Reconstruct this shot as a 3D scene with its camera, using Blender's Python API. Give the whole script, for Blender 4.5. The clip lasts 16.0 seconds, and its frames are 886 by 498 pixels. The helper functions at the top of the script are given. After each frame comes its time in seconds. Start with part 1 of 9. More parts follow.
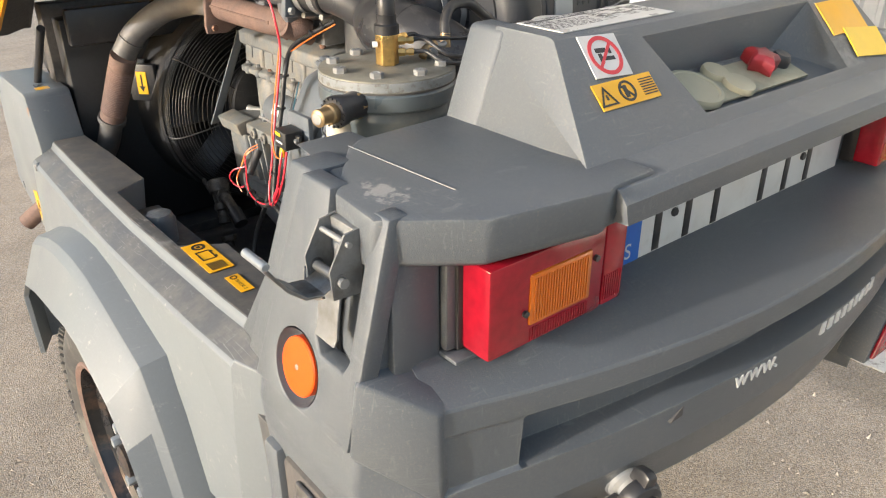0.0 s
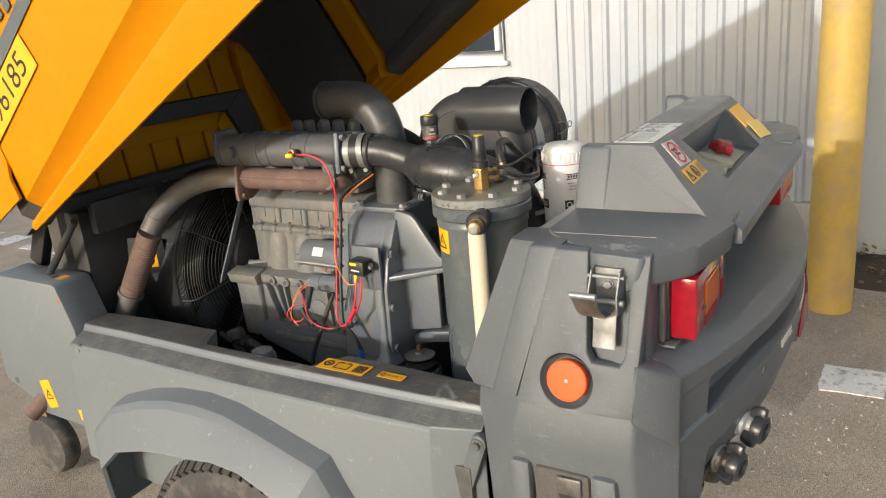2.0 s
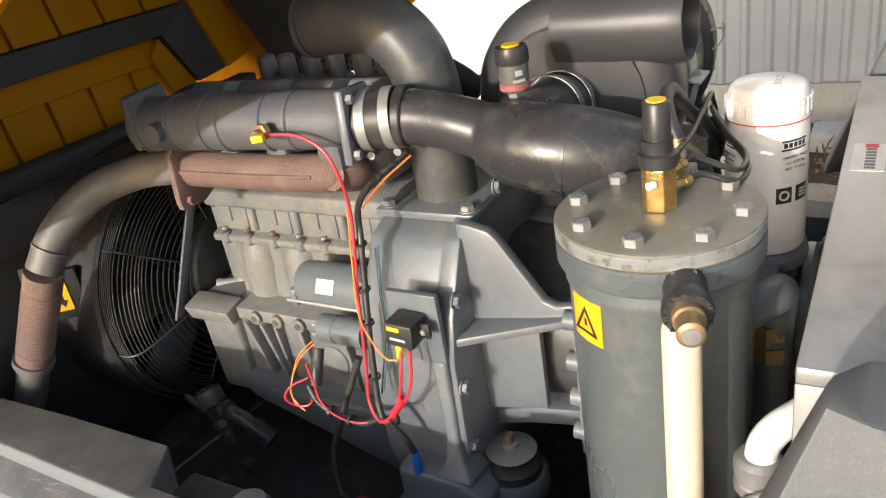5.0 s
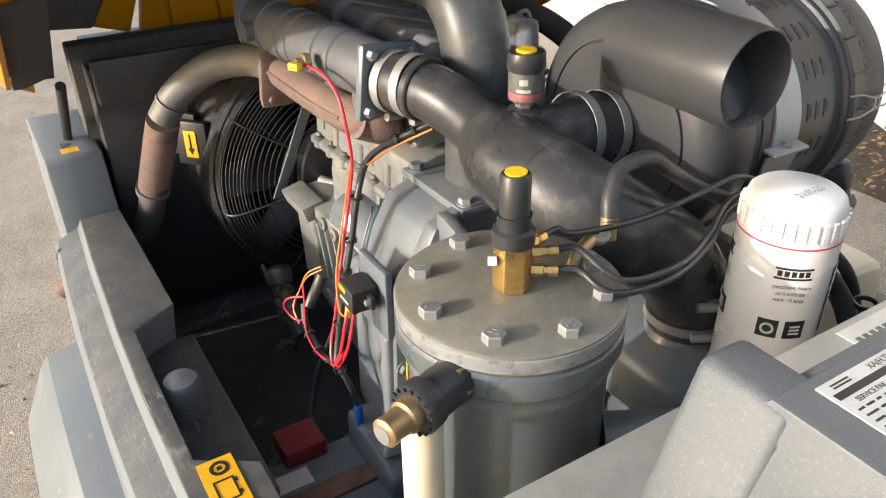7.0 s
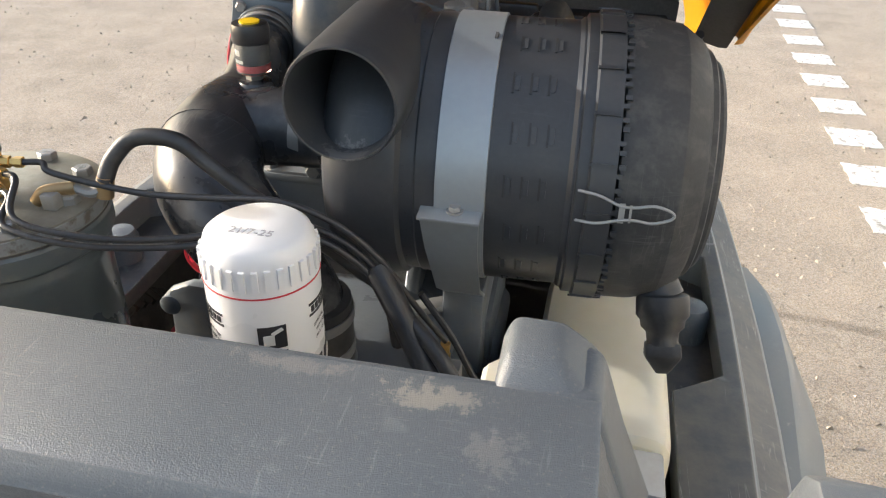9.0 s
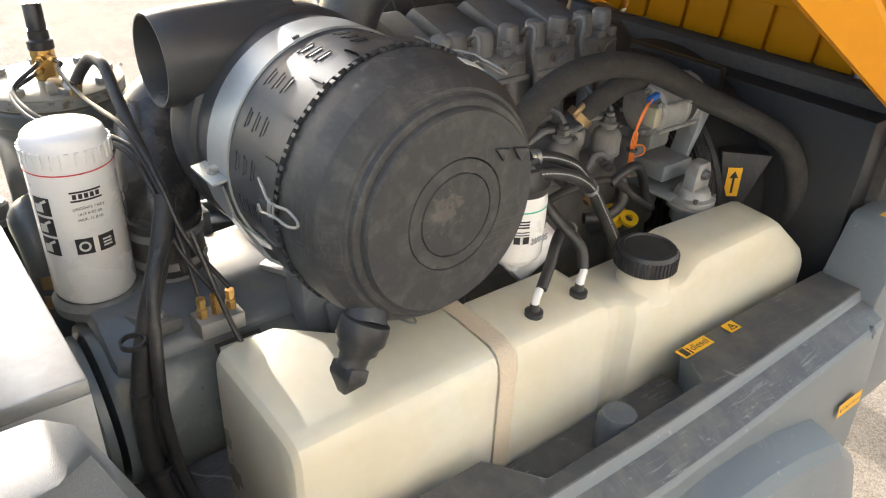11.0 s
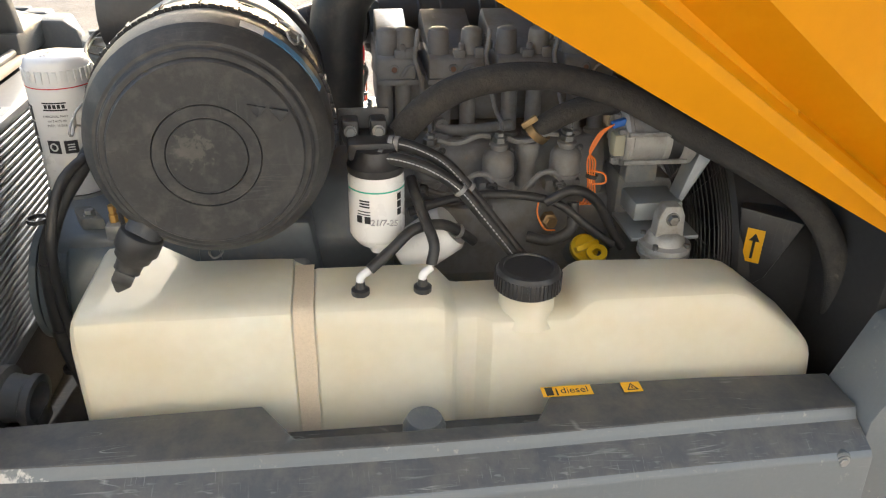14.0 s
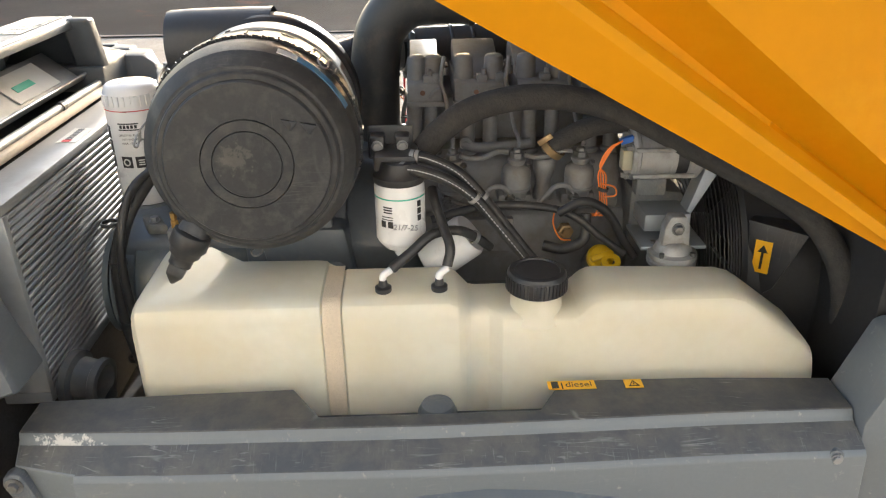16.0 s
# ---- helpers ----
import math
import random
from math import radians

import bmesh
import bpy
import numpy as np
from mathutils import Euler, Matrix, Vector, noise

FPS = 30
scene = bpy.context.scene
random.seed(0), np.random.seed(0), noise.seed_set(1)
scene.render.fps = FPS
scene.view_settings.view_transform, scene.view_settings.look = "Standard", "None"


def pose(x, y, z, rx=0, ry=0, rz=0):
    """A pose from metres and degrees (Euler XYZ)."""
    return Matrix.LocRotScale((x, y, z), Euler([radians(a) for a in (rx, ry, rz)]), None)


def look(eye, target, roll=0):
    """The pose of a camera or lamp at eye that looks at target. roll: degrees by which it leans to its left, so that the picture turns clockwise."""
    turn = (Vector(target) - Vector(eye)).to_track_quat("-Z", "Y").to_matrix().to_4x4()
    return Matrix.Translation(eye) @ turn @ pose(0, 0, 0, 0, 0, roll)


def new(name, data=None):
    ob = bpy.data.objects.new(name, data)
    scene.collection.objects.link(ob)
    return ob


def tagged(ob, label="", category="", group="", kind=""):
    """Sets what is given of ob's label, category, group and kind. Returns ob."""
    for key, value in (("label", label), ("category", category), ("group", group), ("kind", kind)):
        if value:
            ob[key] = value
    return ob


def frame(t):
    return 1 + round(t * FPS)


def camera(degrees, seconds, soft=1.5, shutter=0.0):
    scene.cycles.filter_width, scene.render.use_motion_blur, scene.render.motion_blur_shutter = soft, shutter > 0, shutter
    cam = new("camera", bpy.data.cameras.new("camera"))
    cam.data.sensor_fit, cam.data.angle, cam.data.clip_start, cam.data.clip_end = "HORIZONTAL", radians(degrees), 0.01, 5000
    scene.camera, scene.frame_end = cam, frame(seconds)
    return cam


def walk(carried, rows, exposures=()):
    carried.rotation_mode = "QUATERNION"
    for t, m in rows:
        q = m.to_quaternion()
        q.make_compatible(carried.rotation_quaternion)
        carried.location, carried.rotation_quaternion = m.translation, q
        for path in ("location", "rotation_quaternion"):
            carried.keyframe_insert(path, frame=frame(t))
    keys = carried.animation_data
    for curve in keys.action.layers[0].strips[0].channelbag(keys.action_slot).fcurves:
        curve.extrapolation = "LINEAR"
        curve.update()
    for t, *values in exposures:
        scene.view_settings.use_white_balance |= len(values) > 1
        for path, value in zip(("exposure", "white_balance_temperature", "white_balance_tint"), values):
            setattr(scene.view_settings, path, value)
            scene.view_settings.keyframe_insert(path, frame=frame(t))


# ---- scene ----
cam = camera(59.8, 16.0, soft=1.15)
PATH = [
    (0, (-0.885, -0.481, 1.363), (0.242, 0.901, 0.456), -0.2),
    (0.5, (-1.085, -0.48, 1.414), (0.243, 0.789, 0.623), -1.7),
    (1, (-1.268, -0.455, 1.446), (0.218, 0.688, 0.748), -3.1),
    (1.5, (-1.448, -0.352, 1.441), (0.129, 0.704, 0.81), -4.2),
    (2, (-1.544, -0.304, 1.444), (0.068, 0.718, 0.85), -5.2),
    (2.5, (-1.555, -0.268, 1.439), (0.053, 0.764, 0.849), -5.7),
    (3, (-1.431, -0.172, 1.419), (0.155, 0.872, 0.793), -6.4),
    (3.5, (-1.217, -0.021, 1.425), (0.351, 1.012, 0.738), -7.5),
    (4, (-1.071, 0.138, 1.422), (0.486, 1.129, 0.65), -9.4),
    (4.2, (-1.021, 0.226, 1.416), (0.53, 1.2, 0.614), -10.1),
    (6.3, (-0.787, 0.215, 1.438), (0.477, 1.41, 0.451), -6.1),
    (6.5, (-0.736, 0.132, 1.447), (0.435, 1.412, 0.451), -4.3),
    (7, (-0.584, -0.018, 1.457), (0.309, 1.452, 0.436), -0.8),
    (7.5, (-0.349, -0.059, 1.42), (0.252, 1.534, 0.372), 1.0),
    (8, (-0.137, -0.09, 1.432), (0.154, 1.581, 0.372), 1.4),
    (8.5, (0.078, -0.157, 1.442), (0.137, 1.567, 0.43), 2.9),
    (9, (0.275, -0.138, 1.449), (-0.04, 1.534, 0.398), 1.6),
    (9.5, (0.442, -0.053, 1.455), (-0.212, 1.528, 0.419), 1.0),
    (10, (0.629, -0.005, 1.452), (-0.307, 1.445, 0.442), 0.9),
    (10.2, (0.72, 0.013, 1.469), (-0.318, 1.398, 0.466), 1.0),
    (12.3, (1.092, 0.531, 1.444), (-0.512, 1.144, 0.418), 2.5),
    (12.5, (1.148, 0.551, 1.436), (-0.487, 1.108, 0.428), 2.1),
    (13, (1.181, 0.59, 1.435), (-0.503, 1.02, 0.444), 1.8),
    (13.5, (1.15, 0.663, 1.429), (-0.569, 0.994, 0.461), 1.4),
    (14, (1.23, 0.772, 1.426), (-0.52, 1.019, 0.489), 1.2),
    (14.5, (1.306, 0.837, 1.428), (-0.462, 1.008, 0.509), 0.9),
    (15, (1.328, 0.847, 1.43), (-0.455, 0.95, 0.53), 0.2),
    (15.5, (1.34, 0.849, 1.435), (-0.455, 0.9, 0.556), -0.6),
    (16, (1.35, 0.843, 1.435), (-0.456, 0.9, 0.577), -0.8),
]
EXPOSURE = [(0, 1.49), (1.0, 1.12), (2.5, 0.67), (4.2, 1.02), (6.5, 1.52), (8, 1.70), (9.5, 2.08), (10.2, 2.26), (12.5, 2.31), (14, 2.15), (16, 2.11)]
walk(cam, [(t, look(eye, target, roll)) for t, eye, target, roll in PATH], EXPOSURE)

# ---- light ----
SUN_FROM = Vector((-0.96, 0.12, 0.235)).normalized()
world = bpy.data.worlds.new("sky")
scene.world = world
world.use_nodes = True
wn = world.node_tree.nodes
sky = wn.new("ShaderNodeTexSky")
sky.sky_type, sky.sun_disc = "NISHITA", False
sky.sun_elevation = math.asin(SUN_FROM.z)
sky.dust_density = 3.0
sky.sun_rotation = math.atan2(SUN_FROM.x, SUN_FROM.y)
wn["Background"].inputs["Strength"].default_value = 0.15
haze = wn.new("ShaderNodeHueSaturation")
haze.inputs["Saturation"].default_value = 0.92
world.node_tree.links.new(sky.outputs["Color"], haze.inputs["Color"])
world.node_tree.links.new(haze.outputs["Color"], wn["Background"].inputs["Color"])
sun_data = bpy.data.lights.new("sun", "SUN")
sun_data.energy, sun_data.angle, sun_data.color = 1.64, radians(0.6), (1.0, 0.978, 0.958)
sun = new("sun", sun_data)
sun.matrix_world = look(SUN_FROM * 30, (0, 0, 0))


# ---- materials ----
def mat(name, base, rough=0.5, metal=0.0, vary=0.15, grain=40.0, stain=4.0, bump=0.0, bump_scale=None, dirt=None, dirt_amt=0.0, dirt_scale=6.0,
        dirt_sharp=0.12, coat=0.0, transmission=0.0, ior=1.45, sss=0.0, rough_vary=0.12, spec=None,
        scratch=0.0, scratch_col=(0.42, 0.42, 0.40), edge=0.0, cells=None, cell_amt=0.4, fine_scratch=0.0, spots=()):
    m = bpy.data.materials.new(name)
    m.use_nodes = True
    nt = m.node_tree
    nd, lk = nt.nodes, nt.links
    b = nd["Principled BSDF"]
    co = nd.new("ShaderNodeTexCoord")
    geo = nd.new("ShaderNodeNewGeometry")

    def noise_tex(scale, detail=4.0, rough_n=0.55):
        n = nd.new("ShaderNodeTexNoise")
        n.inputs["Scale"].default_value, n.inputs["Detail"].default_value = scale, detail
        n.inputs["Roughness"].default_value = rough_n
        lk.new(geo.outputs["Position"], n.inputs["Vector"])
        return n

    def mix(fac, a, c):
        x = nd.new("ShaderNodeMix")
        x.data_type = "RGBA"
        for sock, v in ((x.inputs[0], fac), (x.inputs[6], a), (x.inputs[7], c)):
            if isinstance(v, bpy.types.NodeSocket):
                lk.new(v, sock)
            else:
                sock.default_value = v
        return x.outputs[2]

    def ramp(src, lo, hi, a=0.0, c=1.0):
        r = nd.new("ShaderNodeMapRange")
        r.inputs["From Min"].default_value, r.inputs["From Max"].default_value = lo, hi
        r.inputs["To Min"].default_value, r.inputs["To Max"].default_value = a, c
        lk.new(src, r.inputs["Value"])
        return r.outputs["Result"]

    fine, broad = noise_tex(grain), noise_tex(stain, 5.0)
    dark = tuple(c * (1 - vary) for c in base) + (1,)
    light = tuple(min(1, c * (1 + vary)) for c in base) + (1,)
    col = mix(ramp(broad.outputs["Fac"], 0.3, 0.7), dark, light)
    dark2 = tuple(c * (1 - vary * 0.7) for c in base) + (1,)
    light2 = tuple(min(1, c * (1 + vary * 0.7)) for c in base) + (1,)
    col2 = mix(ramp(fine.outputs["Fac"], 0.35, 0.65), dark2, light2)
    col = mix(0.5, col, col2)
    if dirt:
        d = noise_tex(dirt_scale, 8.0, 0.65)
        t = 1 - dirt_amt
        fac = ramp(d.outputs["Fac"], 0.3 + 0.4 * t - dirt_sharp, 0.3 + 0.4 * t + dirt_sharp)
        col = mix(fac, col, tuple(dirt) + (1,))
    def math_node(op, a, c=None):
        n = nd.new("ShaderNodeMath")
        n.operation = op
        for sock, v in ((n.inputs[0], a), (n.inputs[1], c)):
            if isinstance(v, bpy.types.NodeSocket):
                lk.new(v, sock)
            elif v is not None:
                sock.default_value = v
        return n.outputs[0]

    cell = None
    if cells:
        # stones of different shade
        cell = nd.new("ShaderNodeTexVoronoi")
        cell.inputs["Scale"].default_value = cells
        lk.new(geo.outputs["Position"], cell.inputs["Vector"])
        sep = nd.new("ShaderNodeSeparateColor")
        lk.new(cell.outputs["Color"], sep.inputs[0])
        hsv = nd.new("ShaderNodeHueSaturation")
        lk.new(ramp(sep.outputs[0], 0, 1, 1 - cell_amt, 1 + cell_amt), hsv.inputs["Value"])
        lk.new(ramp(sep.outputs[1], 0, 1, 0.6, 1.2), hsv.inputs["Saturation"])
        lk.new(col, hsv.inputs["Color"])
        col = hsv.outputs["Color"]
    if scratch:
        # thin scuff lines in two directions, in patches
        for rot, sc in (((0.3, 0.5, 0.2), (3, 3, 70)), ((1.2, 0.1, 0.7), (60, 4, 4))):
            mp = nd.new("ShaderNodeMapping")
            mp.inputs["Rotation"].default_value, mp.inputs["Scale"].default_value = rot, sc
            lk.new(geo.outputs["Position"], mp.inputs["Vector"])
            n = noise_tex(1.0, 2.0)
            lk.new(mp.outputs["Vector"], n.inputs["Vector"])
            line = ramp(math_node("ABSOLUTE", math_node("SUBTRACT", n.outputs["Fac"], 0.5)), 0.0, 0.008, 1.0, 0.0)
            patch = ramp(noise_tex(9.0, 3.0).outputs["Fac"], 0.54, 0.64, 0.0, scratch)
            col = mix(math_node("MULTIPLY", line, patch), col, tuple(scratch_col) + (1,))
    if fine_scratch:
        # short nicks a few centimetres long, in three directions
        for rot, sc in (((0.2, 0.1, 0.6), (38, 520, 38)), ((0.9, 0.3, -0.9), (430, 36, 50)), ((0.1, 1.1, 0.2), (45, 50, 400))):
            mp = nd.new("ShaderNodeMapping")
            mp.inputs["Rotation"].default_value, mp.inputs["Scale"].default_value = rot, sc
            lk.new(geo.outputs["Position"], mp.inputs["Vector"])
            n = noise_tex(1.0, 1.0)
            lk.new(mp.outputs["Vector"], n.inputs["Vector"])
            patch = ramp(noise_tex(13.0, 3.0).outputs["Fac"], 0.46, 0.62, 0.0, fine_scratch)
            col = mix(math_node("MULTIPLY", ramp(n.outputs["Fac"], 0.66, 0.73), patch), col, tuple(scratch_col) + (1,))
    for at, size, amount, tint in spots:
        # a rubbed or dusty patch with a ragged edge
        off = nd.new("ShaderNodeVectorMath")
        off.operation = "SUBTRACT"
        lk.new(geo.outputs["Position"], off.inputs[0])
        off.inputs[1].default_value = at
        rel = nd.new("ShaderNodeVectorMath")
        rel.operation = "DIVIDE"
        lk.new(off.outputs["Vector"], rel.inputs[0])
        rel.inputs[1].default_value = size
        far = nd.new("ShaderNodeVectorMath")
        far.operation = "LENGTH"
        lk.new(rel.outputs["Vector"], far.inputs[0])
        near = ramp(far.outputs["Value"], 0.0, 1.0, 0.28, -0.12)
        rag = math_node("ADD", noise_tex(95.0, 9.0, 0.72).outputs["Fac"], near)
        inside = ramp(far.outputs["Value"], 0.85, 1.0, 1.0, 0.0)
        col = mix(math_node("MULTIPLY", ramp(rag, 0.60, 0.68, 0.0, amount), inside), col, tuple(tint) + (1,))
    if edge:
        # rubbed edges
        bv = nd.new("ShaderNodeBevel")
        bv.samples = 4
        bv.inputs["Radius"].default_value = 0.005
        vm = nd.new("ShaderNodeVectorMath")
        vm.operation = "DOT_PRODUCT"
        lk.new(bv.outputs["Normal"], vm.inputs[0])
        lk.new(geo.outputs["Normal"], vm.inputs[1])
        wear = ramp(vm.outputs["Value"], 0.86, 0.985, edge, 0.0)
        rub = ramp(noise_tex(28.0, 6.0, 0.7).outputs["Fac"], 0.44, 0.60)
        col = mix(math_node("MULTIPLY", wear, rub), col, tuple(scratch_col) + (1,))
    lk.new(col, b.inputs["Base Color"])
    rr = ramp(broad.outputs["Fac"], 0.25, 0.75, max(0.02, rough - rough_vary), min(1, rough + rough_vary))
    lk.new(rr, b.inputs["Roughness"])
    b.inputs["Metallic"].default_value = metal
    b.inputs["Coat Weight"].default_value = coat
    b.inputs["Transmission Weight"].default_value = transmission
    b.inputs["IOR"].default_value = ior
    if spec is not None:
        b.inputs["Specular IOR Level"].default_value = spec
    if sss:
        b.inputs["Subsurface Weight"].default_value = sss
        b.inputs["Subsurface Radius"].default_value = (0.03, 0.022, 0.012)
    if bump:
        bn = noise_tex(bump_scale or grain * 3, 3.0)
        bp = nd.new("ShaderNodeBump")
        bp.inputs["Strength"].default_value, bp.inputs["Distance"].default_value = bump, 0.002
        if cell:
            lk.new(math_node("ADD", math_node("MULTIPLY", cell.outputs["Distance"], -2.0), bn.outputs["Fac"]), bp.inputs["Height"])
        else:
            lk.new(bn.outputs["Fac"], bp.inputs["Height"])
        lk.new(bp.outputs["Normal"], b.inputs["Normal"])
    return m


M_PLASTIC = mat("grey_plastic", (0.095, 0.106, 0.117), 0.40, vary=0.10, grain=320, stain=5, bump=0.30, bump_scale=1050,
                spots=(((0.222, 0.128, 1.2), (0.055, 0.022, 0.02), 0.45, (0.34, 0.31, 0.25)), ((0.15, 0.135, 1.2), (0.07, 0.012, 0.02), 0.3, (0.28, 0.26, 0.23)), ((0.255, 0.10, 1.2), (0.03, 0.03, 0.02), 0.25, (0.28, 0.26, 0.23)),
                       ((-0.524, 0.045, 1.098), (0.035, 0.06, 0.012), 0.6, (0.30, 0.295, 0.28)), ((0.524, 0.045, 1.098), (0.035, 0.06, 0.012), 0.6, (0.30, 0.295, 0.28)), ((0.40, -0.03, 1.098), (0.05, 0.035, 0.012), 0.5, (0.30, 0.295, 0.28))),
                dirt=(0.15, 0.148, 0.142), dirt_amt=0.18, dirt_scale=420, dirt_sharp=0.07, scratch=0.07, edge=0.35, fine_scratch=0.13, scratch_col=(0.36, 0.36, 0.345))
M_PANEL = mat("grey_panel", (0.150, 0.166, 0.178), 0.42, vary=0.05, grain=160, stain=2, bump=0.06, bump_scale=300,
              dirt=(0.27, 0.265, 0.25), dirt_amt=0.06, dirt_scale=60, dirt_sharp=0.05, scratch=0.12, edge=0.4, fine_scratch=0.08, scratch_col=(0.36, 0.36, 0.345),
              spots=(((0.5345, 1.645, 0.805), (0.03, 0.05, 0.035), 0.9, (0.46, 0.45, 0.43)), ((0.5345, 1.66, 0.795), (0.03, 0.035, 0.02), 0.8, (0.22, 0.09, 0.04)), ((0.5335, 1.452, 0.834), (0.03, 0.022, 0.016), 0.8, (0.24, 0.10, 0.045)),
                     ((-0.5335, 1.475, 0.840), (0.03, 0.018, 0.024), 0.8, (0.24, 0.10, 0.045)), ((0.520, 0.355, 0.766), (0.05, 0.10, 0.020), 0.95, (0.50, 0.49, 0.47))))
M_RIMTOP = mat("dusty_rim", (0.062, 0.064, 0.067), 0.5, vary=0.12, grain=120, stain=7, bump=0.1, bump_scale=300,
               dirt=(0.115, 0.105, 0.092), dirt_amt=0.34, dirt_scale=24, dirt_sharp=0.16, scratch=0.5, edge=0.5)
M_YELLOW = mat("yellow_hood", (0.515, 0.206, 0.003), 0.42, vary=0.05, grain=60, stain=2.5, bump=0.03, bump_scale=120, spec=0.10,
               dirt=(0.55, 0.24, 0.006), dirt_amt=0.08, dirt_scale=12)
M_FOAM = mat("black_foam", (0.078, 0.072, 0.067), 0.95, vary=0.3, grain=150, stain=5, bump=0.5, bump_scale=260)
M_BLACK = mat("black_plastic", (0.030, 0.030, 0.032), 0.36, vary=0.15, grain=160, stain=6, bump=0.06, bump_scale=300,
              dirt=(0.05, 0.048, 0.045), dirt_amt=0.14, dirt_scale=34, dirt_sharp=0.1, scratch=0.25, scratch_col=(0.14, 0.14, 0.135))
M_RUBBER = mat("black_rubber", (0.026, 0.026, 0.027), 0.42, vary=0.2, grain=100, stain=12, bump=0.12, bump_scale=200,
               dirt=(0.07, 0.066, 0.06), dirt_amt=0.25, dirt_scale=18)
M_ENGINE = mat("engine_grey", (0.118, 0.134, 0.152), 0.36, vary=0.10, grain=80, stain=9, bump=0.12, bump_scale=160, coat=0.15,
               dirt=(0.165, 0.158, 0.148), dirt_amt=0.16, dirt_scale=18, dirt_sharp=0.10, scratch=0.25, scratch_col=(0.30, 0.30, 0.29))
M_CAST = mat("cast_iron_grey", (0.140, 0.148, 0.150), 0.55, vary=0.18, grain=70, stain=10, bump=0.5, bump_scale=190,
             dirt=(0.20, 0.18, 0.15), dirt_amt=0.32, dirt_scale=30, dirt_sharp=0.10)
M_VESSEL = mat("vessel_grey", (0.088, 0.106, 0.114), 0.3, vary=0.08, grain=60, stain=5, bump=0.04, bump_scale=80, coat=0.25,
               dirt=(0.16, 0.16, 0.15), dirt_amt=0.12, dirt_scale=20)
M_LID = mat("worn_steel_lid", (0.25, 0.25, 0.222), 0.5, 0.45, vary=0.28, grain=120, stain=14, bump=0.15, bump_scale=220,
            dirt=(0.22, 0.20, 0.155), dirt_amt=0.45, dirt_scale=24, dirt_sharp=0.2)
M_STEEL = mat("zinc_steel", (0.30, 0.30, 0.295), 0.55, 0.6, vary=0.1, grain=150, stain=20)
M_GALV = mat("grey_steel_strap", (0.30, 0.325, 0.34), 0.42, 0.5, vary=0.06, grain=120, stain=10)
M_ALU = mat("cooler_aluminium", (0.42, 0.43, 0.43), 0.45, 0.6, vary=0.08, grain=90, stain=6, dirt=(0.30, 0.29, 0.27), dirt_amt=0.25)
M_BRASS = mat("brass", (0.62, 0.40, 0.14), 0.35, 0.85, vary=0.12, grain=120, stain=25, dirt=(0.30, 0.21, 0.09), dirt_amt=0.25, dirt_scale=40)
M_OLDBRASS = mat("dull_brass", (0.36, 0.25, 0.13), 0.42, 0.7, vary=0.15, grain=120, stain=25)
M_RUST = mat("rusty_iron", (0.155, 0.085, 0.062), 0.8, vary=0.25, grain=90, stain=14, bump=0.4, bump_scale=160,
             dirt=(0.24, 0.13, 0.085), dirt_amt=0.3, dirt_scale=20)
M_EXH = mat("heat_grey_pipe", (0.135, 0.131, 0.129), 0.62, 0.3, vary=0.2, grain=80, stain=10, bump=0.1, dirt=(0.21, 0.18, 0.15), dirt_amt=0.28)
M_TANK = mat("cream_tank", (0.63, 0.60, 0.505), 0.36, vary=0.05, grain=60, stain=4, bump=0.03, bump_scale=60, sss=0.25,
             dirt=(0.56, 0.485, 0.33), dirt_amt=0.17, dirt_scale=5, dirt_sharp=0.25)
M_TUBEW = mat("milky_tube", (0.60, 0.54, 0.42), 0.35, vary=0.05, sss=0.2)
M_WHITE = mat("white_can", (0.72, 0.72, 0.72), 0.28, vary=0.03, grain=60, stain=8, coat=0.2)
M_INK = mat("black_ink", (0.02, 0.02, 0.022), 0.45, vary=0.1)
M_REDINK = mat("red_ink", (0.55, 0.04, 0.05), 0.45, vary=0.1)
M_PAPER = mat("white_label", (0.60, 0.60, 0.58), 0.5, vary=0.05, grain=60, stain=25, dirt=(0.5, 0.49, 0.46), dirt_amt=0.15, dirt_scale=30)
M_FADED = mat("faded_label", (0.56, 0.56, 0.54), 0.32, vary=0.12, grain=60, stain=25, dirt=(0.44, 0.43, 0.40), dirt_amt=0.25, dirt_scale=30)
M_LABEL = mat("yellow_label", (0.78, 0.40, 0.015), 0.4, vary=0.05, grain=80, stain=20)
M_ORANGE = mat("orange_reflector", (0.88, 0.082, 0.004), 0.4, vary=0.06, grain=400, bump=0.15, bump_scale=700)
M_REDLENS = mat("red_lens", (0.27, 0.006, 0.016), 0.16, vary=0.25, grain=90, stain=18, coat=0.3)
M_AMBER = mat("amber_lens", (0.55, 0.13, 0.008), 0.15, vary=0.1, grain=200, coat=0.5)
M_DARKRED = mat("red_plastic", (0.20, 0.018, 0.024), 0.4, vary=0.12)
M_REDW = mat("red_wire", (0.62, 0.03, 0.05), 0.4, vary=0.1)
M_ORW = mat("orange_wire", (0.85, 0.22, 0.04), 0.4, vary=0.1)
M_BLUEW = mat("pale_blue_wire", (0.12, 0.32, 0.42), 0.4, vary=0.1)
M_BLUE = mat("blue_plastic", (0.02, 0.12, 0.45), 0.4, vary=0.1)
M_CAPY = mat("yellow_cap", (0.80, 0.52, 0.02), 0.35, vary=0.06)
M_GREEN = mat("green_ink", (0.05, 0.42, 0.30), 0.45, vary=0.06)
